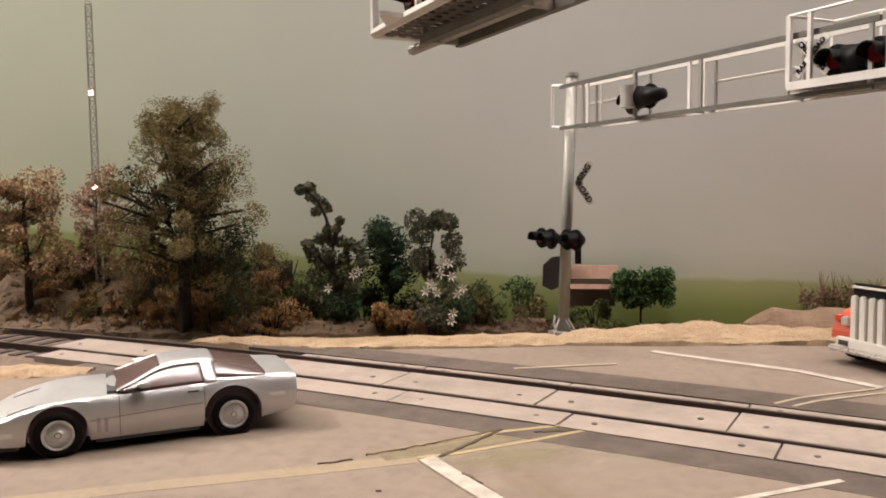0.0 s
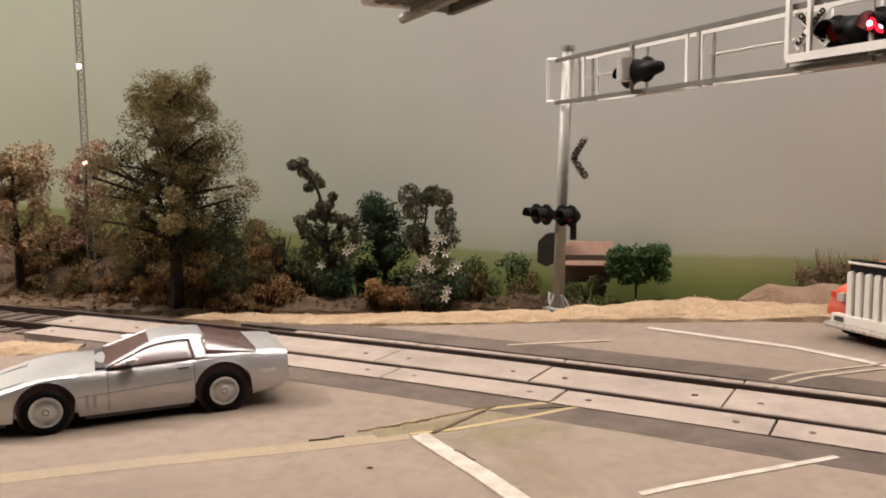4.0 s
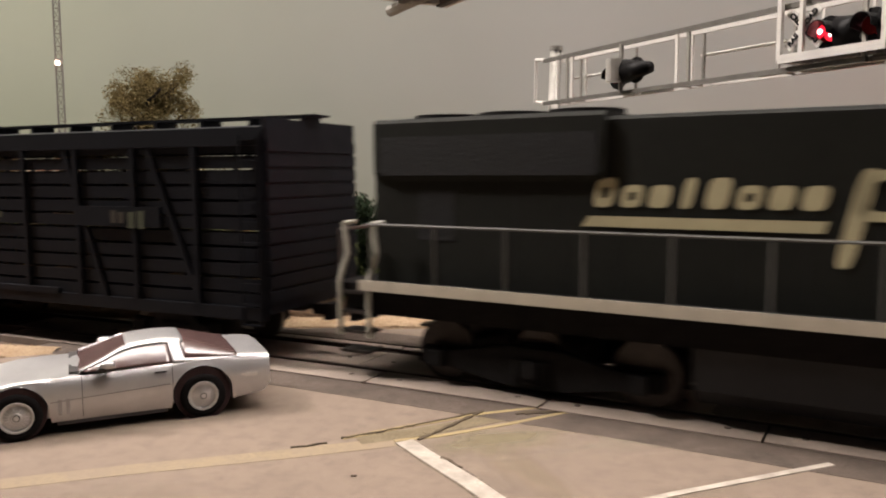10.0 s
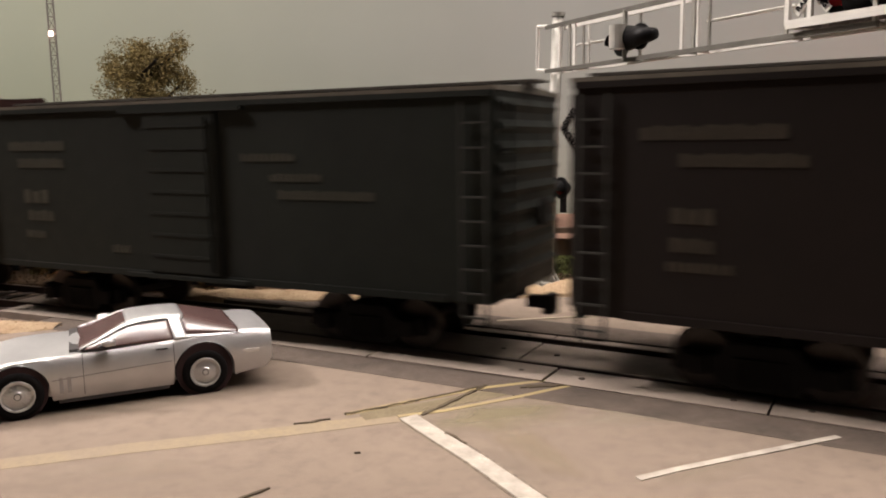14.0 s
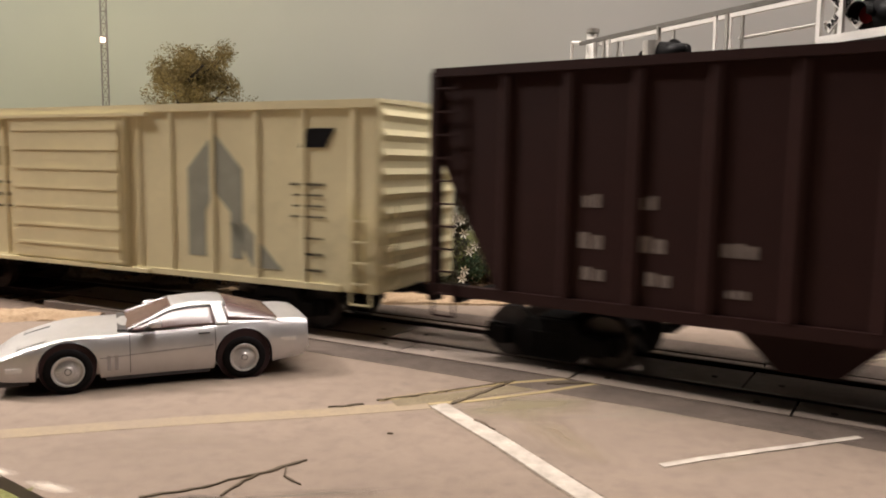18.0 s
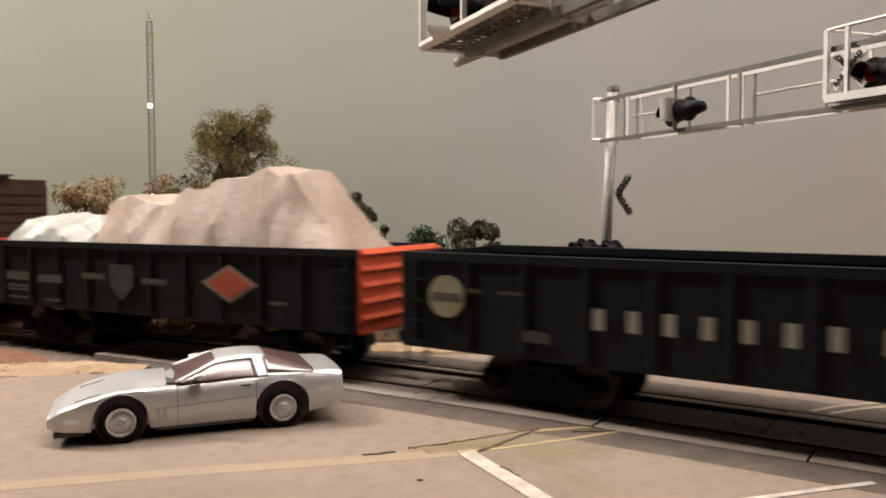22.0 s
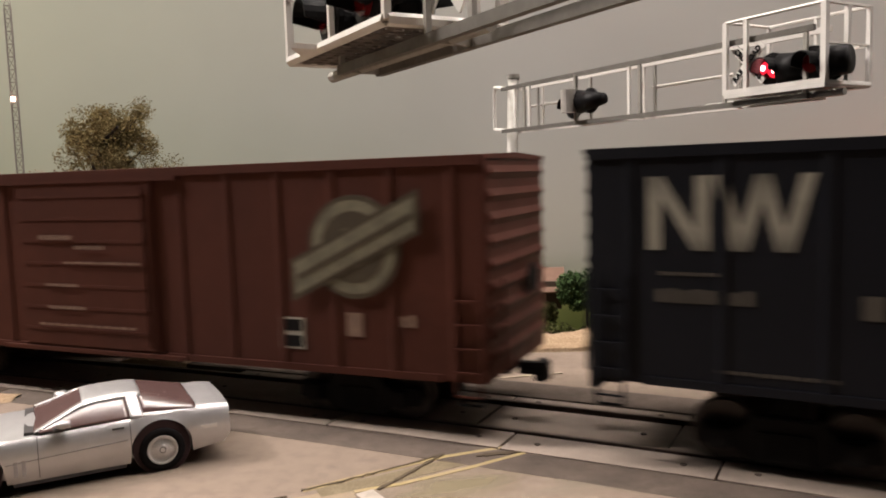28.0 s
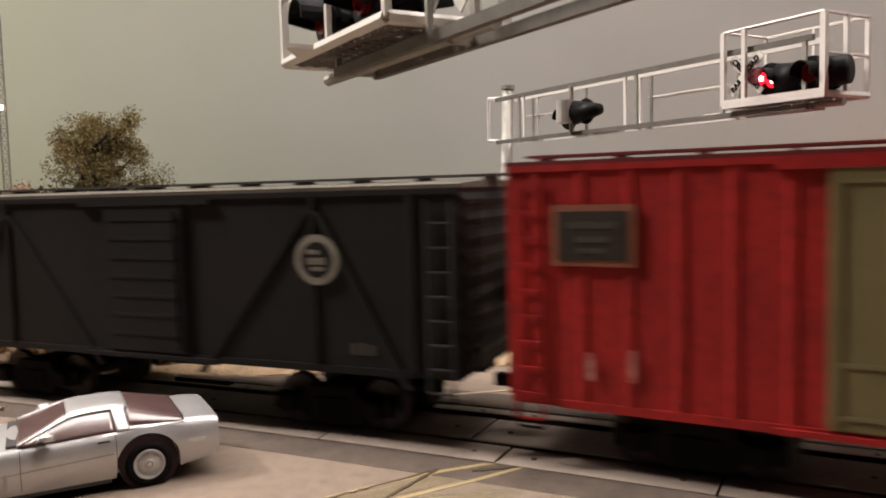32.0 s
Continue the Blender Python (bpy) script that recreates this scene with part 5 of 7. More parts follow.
part("hood", Shape().loft([[(px, yy, z) for yy, z in ((-w, 0.75), (w, 0.75), (w, t - 0.12), (w * 0.75, t), (-w * 0.75, t), (-w, t - 0.12))] for px, w, t in ((0.56, 0.58, 1.62), (-0.9, 0.72, 1.72))]), ORANGE, truck)
part("bumper", Shape().box(0.64, 0.88, -1.1, 1.1, 0.26, 0.37), mat("bumper_chrome", (0.62, 0.58, 0.53), 0.3, 0.6, 0.2, 3), truck, bevel=0.04)
for sgn in (-1, 1):
    fend = [(px, pz) for px, pz in arc(0.05, 0.5, 0.62, 0, 180, 12)] + [(-0.57, 0.42), (-0.44, 0.42)] + arc(0.05, 0.5, 0.49, 180, 0, 12)[0:]
    part("fender", Shape().prism(fend, sgn * 0.6, sgn * 1.18), ORANGE, truck)
    part("headlamp", Shape().box(0.58, 0.70, sgn * 0.72, sgn * 0.92, 0.80, 0.98), CHROME, truck, bevel=0.02)
    part("turn_lamp", Shape().box(0.5, 0.62, sgn * 1.0, sgn * 1.14, 0.86, 0.98), mat("amber_red_lamp", (0.6, 0.06, 0.04), 0.3), truck)
    wheel(truck, 0.05, sgn * 0.98, 0.48, 0.48, 0.28, sgn, CHROME)
    wheel(truck, -4.2, sgn * 0.98, 0.48, 0.48, 0.28, sgn, CHROME)
    part("fuel_tank", Shape().tube((-2.6, sgn * 0.95, 0.65), (-1.5, sgn * 0.95, 0.65), 0.3, 14), CHROME, truck)
cab = part("cab", Shape().prism([(-0.88, 0.7), (-0.88, 1.75), (-1.05, 2.55), (-1.25, 2.68), (-2.5, 2.68), (-2.5, 0.7)], -1.1, 1.1), ORANGE, truck, bevel=0.05)
part("windshield", Shape().prism([(-0.868, 1.80), (-1.025, 2.5), (-1.04, 2.5), (-0.885, 1.80)], -0.95, 0.95), CAR_GLASS, cab)
for sgn in (-1, 1):
    part("side_window", Shape().prism([(-1.1, 1.8), (-1.18, 2.4), (-1.9, 2.4), (-1.9, 1.8)], sgn * 1.095, sgn * 1.11), CAR_GLASS, cab)
for k in range(5):
    part("roof_lamp", Shape().box(-1.3, -1.2, -0.7 + k * 0.33, -0.6 + k * 0.33, 2.67, 2.75), mat("amber_red_lamp", (0.6, 0.06, 0.04), 0.3), cab)
part("chassis", Shape().box(-5.2, 0.5, -0.45, 0.45, 0.5, 0.8), BLACK_MATT, truck)
part("cargo_body", Shape().box(-5.4, -2.7, -1.15, 1.15, 0.85, 2.3), ORANGE, truck, bevel=0.04)

# ---- the train ----
LOCO_GREY = mat("loco_grey", (0.0108, 0.0112, 0.0092), 0.7, 0, 0.2, 1.2, spec=0.14)
LOCO_RED = mat("loco_scarlet", (0.62, 0.045, 0.03), 0.42, 0, 0.12, 2)
CREAM = mat("cream_lettering", (0.42, 0.38, 0.24), 0.6, 0, 0.1, 4)
WHITE_LET = mat("white_lettering", (0.40, 0.39, 0.33), 0.65, 0, 0.25, 5)
DIM_LET = mat("dim_lettering", (0.060, 0.052, 0.042), 0.7, 0, 0.25, 5)
OLIVE_LET = mat("olive_lettering", (0.07, 0.078, 0.05), 0.7, 0, 0.25, 5)
SILL_CREAM = mat("sill_stripe", (0.48, 0.44, 0.36), 0.55, 0, 0.15, 3)
GRILLE = mat("grille_black", (0.005, 0.005, 0.006), 0.7, 0, 0.3, 3, 0.03, 20)
HOSE = mat("yellow_hose", (0.62, 0.55, 0.06), 0.5)


def bogie(parent, x, axles, pitch, r=0.44):
    """A railway truck: side frames with springs and journals; its wheels are parts of it."""
    n = len(range(axles))
    ax = [x + (i - (n - 1) / 2) * pitch for i in range(n)]
    h = (n - 1) / 2 * pitch
    b = part("bogie", Shape().box(x - 0.25, x + 0.25, -1.05, 1.05, 0.55, 0.85), BLACK_MATT, parent)
    for sgn in (-1, 1):
        o = sgn * 1.06
        lo, hi = sorted((o - 0.09, o + 0.09))
        poly = [(-h - 0.35, 0.36), (-h - 0.3, 0.66), (-h + 0.25, 0.62), (-0.45, 0.82), (0.45, 0.82), (h - 0.25, 0.62), (h + 0.3, 0.66), (h + 0.35, 0.36), (h - 0.2, 0.34), (0.5, 0.16), (-0.5, 0.16), (-h + 0.2, 0.34)]
        part("side_frame", Shape().prism([(x + q, z) for q, z in poly], lo, hi), BLACK_MATT, b, bevel=0.02)
        for k in (-0.25, -0.08, 0.08, 0.25):
            part("spring", Shape().tube((x + k, sgn * 1.15, 0.24), (x + k, sgn * 1.15, 0.62), 0.075, 8), BLACK_MATT, b)
        for q in ax:
            part("journal_box", Shape().box(q - 0.15, q + 0.15, min(o, sgn * 1.28), max(o, sgn * 1.28), 0.34, 0.62), BLACK_MATT, b, bevel=0.02)
    for a in ax:
        w = Shape()
        for sgn in (-1, 1):
            w.tube((a, sgn * 0.70, r + 0.035), (a, sgn * 0.83, r + 0.035), r, 20)
            w.tube((a, sgn * 0.68, r + 0.035), (a, sgn * 0.70, r + 0.035), r + 0.03, 20)
        w.tube((a, -0.7, r + 0.035), (a, 0.7, r + 0.035), 0.08, 8)
        part("wheelset", w, STEEL, b, "dark steel wheels on an axle")
    return b


def coupler(parent, x, sgn, reach=0.62):
    sh = Shape().box(min(x, x + sgn * reach), max(x, x + sgn * reach), -0.09, 0.09, 0.78, 0.98)
    sh.prism([(x + sgn * reach, -0.2), (x + sgn * (reach + 0.16), -0.2), (x + sgn * (reach + 0.22), 0.05), (x + sgn * (reach + 0.05), 0.2), (x + sgn * reach, 0.2)], 0.70, 1.02, "z")
    part("coupler", sh, BLACK_MATT, parent)


def bars(parent, specs, y, material, name="lettering_bar", label="", lean=0.0):
    """Plain painted bars that stand for lettering: x, z, width, height each."""
    for x, z, w, h in specs:
        k = lean * h
        if name == "lettering_bar" and w > 1.4 * h and not lean:
            n = min(12, max(2, round(w / max(0.1, 0.85 * h))))
            sh, p = Shape(), w / n
            for i in range(n):
                top = h * (0.5, 0.42, 0.5, 0.36)[(i * 7 + int(w * 10)) % 4]
                sh.box(x - w / 2 + p * (i + 0.12), x - w / 2 + p * (i + 0.8), min(y, y - 0.006), max(y, y - 0.006), z - h / 2, z + top)
            part(name, sh, material, parent, label)
            continue
        sh = Shape().prism([(x - w / 2 - k / 2, z - h / 2), (x + w / 2 - k / 2, z - h / 2), (x + w / 2 + k / 2, z + h / 2), (x - w / 2 + k / 2, z + h / 2)], min(y, y - 0.006), max(y, y - 0.006))
        part(name, sh, material, parent, label)


def ladder(parent, x, y, z0, z1, w=0.42, step=0.38, material=None, face=-1):
    sh = Shape()
    for xx in (x - w / 2, x + w / 2):
        sh.tube((xx, y + 0.06 * face, z0), (xx, y + 0.06 * face, z1), 0.022, 4)
    k = z0
    while k < z1:
        sh.tube((x - w / 2, y + 0.07 * face, k), (x + w / 2, y + 0.07 * face, k), 0.022, 4)
        k += step
    part("ladder", sh, material or BLACK_MATT, parent)


def end_ladder(parent, x, sgn, z0, z1, material):
    sh = Shape()
    for yy in (-1.4, -0.95):
        sh.tube((x + 0.07 * sgn, yy, z0), (x + 0.07 * sgn, yy, z1), 0.022, 4)
    k = z0
    while k < z1:
        sh.tube((x + 0.07 * sgn, -1.4, k), (x + 0.07 * sgn, -0.95, k), 0.022, 4)
        k += 0.38
    part("end_ladder", sh, material, parent)


W2 = 1.55


def roof_shape(L, eave, crown, over=0.04):
    h = L / 2
    sec = [(-W2 - over, eave - 0.03), (-W2 - over, eave + 0.03), (-0.75, eave + crown * 0.72), (0, eave + crown), (0.75, eave + crown * 0.72), (W2 + over, eave + 0.03), (W2 + over, eave - 0.03)]
    return Shape().prism(sec, -h - 0.03, h + 0.03, "x")


def running_board(parent, L, z, material, lift=0.0):
    h = L / 2
    for k in (-0.2, 0.0, 0.2):
        part("roof_plank", Shape().box(-h - 0.25, h + 0.25, k - 0.085, k + 0.085, z + lift + 0.05, z + lift + 0.09), material, parent)
    sup = Shape()
    n = int(L / 1.2)
    for i in range(n + 1):
        x = -h + L * i / n
        sup.box(x - 0.04, x + 0.04, -0.3, 0.3, z - 0.08, z + lift + 0.05)
    part("plank_support", sup, material, parent)


def frame_car(name, L, label, category, sill, zs=1.0, bog=2.6, pitch=1.7):
    c = root(name, 0, 0, 0, 0, label, category, "freight cars of the train")
    h = L / 2
    sh = Shape().box(-h + 0.1, h - 0.1, -0.3, 0.3, zs - 0.14, zs + 0.05)
    for k in (-0.3, -0.1, 0.1, 0.3):
        sh.box(k * L - 0.08, k * L + 0.08, -W2 + 0.2, W2 - 0.2, zs - 0.1, zs + 0.02)
    part("underframe", sh, BLACK_MATT, c)
    part("air_tank", Shape().tube((-0.5, -0.6, zs - 0.15), (0.5, -0.6, zs - 0.15), 0.16, 10), BLACK_MATT, c)
    part("brake_cylinder", Shape().tube((1.2, 0.6, 0.85), (1.9, 0.6, 0.85), 0.15, 10), BLACK_MATT, c)
    for sgn in (-1, 1):
        bogie(c, sgn * (h - bog), 2, pitch)
        coupler(c, sgn * h, sgn, 0.32)
    return c


def paint(name, c, var=0.18, c2=None, rough=0.6, stain=0.25):
    return mat(name, c, rough, 0, var, 0.5, colour2=c2, stain=stain, spec=0.14)


def end_ribs(c, L, z0, z1, material, n=9):
    for sgn in (-1, 1):
        x = sgn * L / 2
        for i in range(n):
            z = z0 + (z1 - z0) * (i + 0.6) / n
            part("end_rib", Shape().prism([(x, z - 0.11), (x + sgn * 0.07, z), (x, z + 0.11)], -W2 + 0.12, W2 - 0.12), material, c)


def boxcar(L, label, colour, eave=4.3, zs=1.08, ribs=(), door=None, door_mat=None, board=None, crown=0.3, roof=None, dim=0.05, corrugated=True, panelled=False):
    c = frame_car("boxcar", L, label, "boxcar", colour, zs)
    h = L / 2
    part("body", Shape().box(-h, h, -W2, W2, zs, eave), colour, c, bevel=0.03)
    part("roof", roof_shape(L, eave, crown), roof or colour, c)
    if board:
        running_board(c, L, eave + crown, board)
    for x in ribs:
        for sgn in (-1, 1):
            part("side_rib", Shape().prism([(x - 0.07, sgn * W2), (x - 0.04, sgn * (W2 + dim)), (x + 0.04, sgn * (W2 + dim)), (x + 0.07, sgn * W2)], zs + 0.08, eave - 0.1, "z"), colour, c)
    for sgn in (-1, 1):
        part("side_sill", Shape().box(-h + 0.8, h - 0.8, sgn * (W2 - 0.03), sgn * (W2 + 0.035), zs + 0.0, zs + 0.12), colour, c)
        part("eave_strip", Shape().box(-h, h, sgn * (W2 - 0.02), sgn * (W2 + 0.04), eave - 0.12, eave - 0.03), colour, c)
    if corrugated:
        end_ribs(c, L, zs + 0.2, eave - 0.1, colour)
    if door:
        for x0, x1 in door:
            for sgn in (-1, 1):
                d = part("door", Shape().box(x0, x1, sgn * W2, sgn * (W2 + 0.07), zs + 0.12, eave - 0.18), door_mat or colour, c, bevel=0.02)
                if panelled:
                    for xx in (x0 + 0.1, (x0 + x1) / 2, x1 - 0.1):
                        part("door_stile", Shape().box(xx - 0.05, xx + 0.05, sgn * (W2 + 0.06), sgn * (W2 + 0.10), zs + 0.2, eave - 0.28), door_mat or colour, d, bevel=0.015)
                    for z in (zs + 0.3, zs + 0.95, eave - 0.36):
                        part("door_bar", Shape().box(x0 + 0.08, x1 - 0.08, sgn * (W2 + 0.06), sgn * (W2 + 0.092), z - 0.04, z + 0.04), door_mat or colour, d, bevel=0.015)
                for k in range(0 if panelled else 7):
                    z = zs + 0.45 + k * (eave - zs - 0.9) / 6
                    part("door_rib", Shape().box(x0 + 0.12, x1 - 0.12, sgn * (W2 + 0.06), sgn * (W2 + 0.082), z - 0.03, z + 0.03), door_mat or colour, d)
                part("door_lock", Shape().tube((x1 - 0.2, sgn * (W2 + 0.1), zs + 0.2), (x1 - 0.2, sgn * (W2 + 0.1), eave - 0.3), 0.02, 5), door_mat or colour, d)
        a, b = min(x for x, _ in door), max(x for _, x in door)
        for sgn in (-1, 1):
            part("door_track", Shape().box(a - 0.6, b + 0.6, sgn * W2, sgn * (W2 + 0.09), zs + 0.0, zs + 0.08), colour, c)
            part("door_track", Shape().box(a - 0.6, b + 0.6, sgn * W2, sgn * (W2 + 0.09), eave - 0.2, eave - 0.12), colour, c)
    for sgn in (-1, 1):
        ladder(c, sgn * (h - 0.32), -W2, zs - 0.2, eave - 0.2 if board else zs + 1.6, material=LADDER_GREY if board is BOARD else colour)
        end_ladder(c, sgn * h, sgn, zs + 0.1, eave - 0.2 if board else zs + 1.6, colour)
        part("stirrup_step", Shape().rod([(sgn * (h - 0.5), -W2, zs), (sgn * (h - 0.5), -W2, zs - 0.35), (sgn * (h - 0.12), -W2, zs - 0.35), (sgn * (h - 0.12), -W2, zs)], 0.025, 4), BLACK_MATT, c)
        part("brake_wheel" if sgn < 0 else "grab_iron", Shape().tube((sgn * (h + 0.1), 0.5, 2.4), (sgn * (h + 0.14), 0.5, 2.4), 0.26, 14), BLACK_MATT, c)
    return c


def spaced(a, b, n):
    return [a + (b - a) * i / (n - 1) for i in range(n)]


def stock_car(L, label, colour, slat, eave=4.1, w=0.172):
    zs = 1.0
    c = frame_car("stock_car", L, label, "stock car", colour, zs)
    h = L / 2
    part("floor_deck", Shape().box(-h, h, -W2, W2, zs, zs + 0.12), colour, c)
    part("roof", roof_shape(L, eave, 0.16), colour, c)
    running_board(c, L, eave + 0.16, colour, 0.08)
    n = 11
    for sgn in (-1, 1):
        for i in range(n):
            z = zs + 0.24 + i * (eave - zs - 0.55) / (n - 1)
            lift = 0.04 if sgn > 0 else 0.0
            part("slat", Shape().box(-h, h, sgn * (W2 - 0.07), sgn * (W2 - 0.02), z + lift - w / 2, z + lift + w / 2), slat, c)
        for x in spaced(-h + 0.06, h - 0.06, 9):
            part("post", Shape().box(x - 0.06, x + 0.06, sgn * (W2 - 0.02), sgn * (W2 + 0.05), zs, eave), colour, c)
        for x0, x1 in ((-h + 1.5, -h + 2.9), (-2.3, -1.1), (2.3, 1.1), (h - 1.5, h - 2.9)):
            part("brace", Shape().prism([(x0 - 0.06, zs), (x0 + 0.06, zs), (x1 + 0.06, eave), (x1 - 0.06, eave)], sgn * (W2 - 0.02), sgn * (W2 + 0.04)), colour, c)
        part("fascia", Shape().box(-h, h, sgn * (W2 - 0.03), sgn * (W2 + 0.055), eave - 0.30, eave), colour, c)
        part("side_sill", Shape().box(-h, h, sgn * (W2 - 0.03), sgn * (W2 + 0.05), zs - 0.12, zs + 0.12), colour, c)
        part("door", Shape().box(-0.95, 0.95, sgn * W2, sgn * (W2 + 0.08), zs + 0.1, zs + 0.22), colour, c)
        part("name_board", Shape().box(-h + 0.8, -h + 3.2, sgn * W2, sgn * (W2 + 0.06), 2.55, 2.95), colour, c)
        part("name_board", Shape().box(1.6, 3.8, sgn * W2, sgn * (W2 + 0.06), 2.55, 2.95), colour, c)
    for sgn in (-1, 1):
        part("end_wall", Shape().box(sgn * h - 0.05, sgn * h + 0.05, -W2, W2, zs, eave + 0.2), colour, c)
        for i in range(11):
            z = zs + 0.2 + i * 0.28
            part("end_board", Shape().box(sgn * h + sgn * 0.04, sgn * h + sgn * 0.085, -W2, W2, z, z + 0.22) if sgn > 0 else Shape().box(-h - 0.085, -h - 0.04, -W2, W2, z, z + 0.22), slat, c)
        ladder(c, sgn * (h - 0.3), -W2, zs - 0.2, eave - 0.1, material=colour)
    bars(c, [(-h + 2.0, 2.75, 1.0, 0.16)], -W2 - 0.062, DIM_LET)
    bars(c, [(2.7, 2.75, 0.4, 0.26), (-h + 2.2, 1.7, 0.35, 0.14), (-h + 2.2, 1.5, 0.35, 0.1), (-h + 3.0, 1.7, 0.35, 0.14), (-h + 3.0, 1.5, 0.35, 0.1)], -W2 - 0.064, DIM_LET)
    return c


def gondola(L, label, colour, end_colour, top=2.65, n=14, zs=1.08):
    c = frame_car("gondola", L, label, "gondola", colour, zs)
    h = L / 2
    for sgn in (-1, 1):
        part("side", Shape().box(-h, h, min(sgn * W2, sgn * (W2 - 0.09)), max(sgn * W2, sgn * (W2 - 0.09)), zs - 0.1, top), colour, c)
        part("top_rail", Shape().box(-h, h, sgn * (W2 - 0.12), sgn * (W2 + 0.07), top - 0.1, top + 0.05), colour, c)
        for x in spaced(-h + 0.3, h - 0.3, n):
            part("side_post", Shape().prism([(x - 0.1, sgn * W2), (x - 0.05, sgn * (W2 + 0.07)), (x + 0.05, sgn * (W2 + 0.07)), (x + 0.1, sgn * W2)], zs - 0.02, top - 0.1, "z"), colour, c)
        part("end", Shape().box(sgn * h - 0.06, sgn * h + 0.02, -W2, W2, zs - 0.1, top + 0.02), end_colour, c)
        for i in range(5):
            z = zs + 0.2 + i * 0.32
            part("end_rib", Shape().prism([(sgn * h, z - 0.1), (sgn * (h + 0.11), z), (sgn * h, z + 0.1)], -W2 + 0.05, W2 - 0.05), end_colour, c)
        ladder(c, sgn * (h - 0.35), -W2 - 0.03, zs - 0.35, top - 0.2, material=colour)
    part("floor_deck", Shape().box(-h, h, -W2 + 0.05, W2 - 0.05, zs, zs + 0.1), colour, c)
    return c


def hopper(L, label, colour):
    zs, top = 1.25, 4.82
    c = frame_car("hopper_car", L, label, "hopper car", colour, 1.0, 2.0)
    h = L / 2
    for sgn in (-1, 1):
        part("side", Shape().prism([(-h + 0.1, top), (-h + 0.1, top - 1.4), (-h + 1.25, zs), (h - 1.25, zs), (h - 0.1, top - 1.4), (h - 0.1, top)], sgn * (W2 - 0.08), sgn * W2), colour, c)
        part("top_rail", Shape().box(-h, h, sgn * (W2 - 0.1), sgn * (W2 + 0.09), top - 0.08, top + 0.06), colour, c)
        part("side_sill", Shape().box(-h, h, sgn * (W2 - 0.1), sgn * (W2 + 0.07), zs - 0.14, zs + 0.04), colour, c)
        for x in spaced(-h + 1.35, h - 1.35, 17):
            part("side_rib", Shape().prism([(x - 0.11, sgn * W2), (x - 0.05, sgn * (W2 + 0.07)), (x + 0.05, sgn * (W2 + 0.07)), (x + 0.11, sgn * W2)], zs, top - 0.05, "z"), colour, c)
        part("end_post", Shape().box(sgn * h - 0.08, sgn * h + 0.08, -W2 - 0.05, -W2 + 0.12, zs - 0.1, top), colour, c)
        part("end_post", Shape().box(sgn * h - 0.08, sgn * h + 0.08, W2 - 0.12, W2 + 0.05, zs - 0.1, top), colour, c)
        part("slope_sheet", Shape().prism([(sgn * (h - 0.1), top - 0.9), (sgn * (h - 2.2), 1.3), (sgn * (h - 2.3), 1.3), (sgn * (h - 0.2), top - 0.8)], -W2 + 0.08, W2 - 0.08), colour, c)
        part("end_sheet", Shape().box(sgn * (h - 0.1) - 0.03, sgn * (h - 0.1) + 0.03, -W2 + 0.08, W2 - 0.08, top - 0.9, top), colour, c)
        ladder(c, sgn * (h - 0.25), -W2 - 0.02, zs - 0.5, top - 0.2, material=colour)
    part("load", Shape().box(-h + 0.3, h - 0.3, -W2 + 0.1, W2 - 0.1, top - 0.7, top - 0.5), mat("coal", (0.015, 0.014, 0.013), 0.8, 0, 0.4, 5, 0.1, 8), c)
    for x in (-4.1, -1.1, 1.9, 4.9):
        part("hopper_chute", Shape().prism([(x - 1.05, zs - 0.1), (x + 1.05, zs - 0.1), (x + 0.4, 0.55), (x - 0.4, 0.55)], -1.25, 1.25), colour, c)
    return c


def tarp(parent, x0, x1, z0, top, seed, colour, peaks, name="tarpaulin"):
    """A creased cloth cover over an uneven load, in flat crumpled facets."""
    nx, ny = 44, 18
    rnd = random.Random(seed)
    v = []
    for i in range(nx + 1):
        u = i / nx
        x = x0 + (x1 - x0) * u
        hh = 0
        for a, b in zip(peaks, peaks[1:]):
            if a[0] <= u <= b[0]:
                hh = a[1] + (b[1] - a[1]) * (u - a[0]) / (b[0] - a[0])
        for j in range(ny + 1):
            w = j / ny * 2 - 1
            k = max(0.0, min(1.0, (1 - abs(w)) / 0.45))
            z = z0 + (top - z0) * hh * (0.2 + 0.8 * k)
            # hanging folds, broad at the foot and dying out at the crest
            fold = abs(noise.noise((x * 0.62 + 0.5 * w, w * 0.9, seed))) * 0.85 + abs(noise.noise((x * 1.5 - 0.8 * w, w * 1.2, seed + 5))) * 0.28
            z -= fold * (0.25 + hh) * (0.5 if top < 4 else 0.8)
            inner = 0 < j < ny
            v.append((x + 0.12 * noise.noise((x, w * 3, seed + 9)), w * (W2 - 0.12) * (1 - (0.25 * fold if inner else 0)), max(z, z0 - 0.1) if inner else z0 - 0.2))
    f = []
    for i in range(nx):
        for j in range(ny):
            a, b, c, d = i * (ny + 1) + j, i * (ny + 1) + j + 1, (i + 1) * (ny + 1) + j + 1, (i + 1) * (ny + 1) + j
            f += [(a, b, c), (a, c, d)] if rnd.random() < 0.5 else [(a, b, d), (b, c, d)]
    cloth = part(name, Shape().add(v, f), colour, parent, "creased pale tarpaulin over a load", smooth=True)
    sharp_edges(cloth, 16)
    return cloth


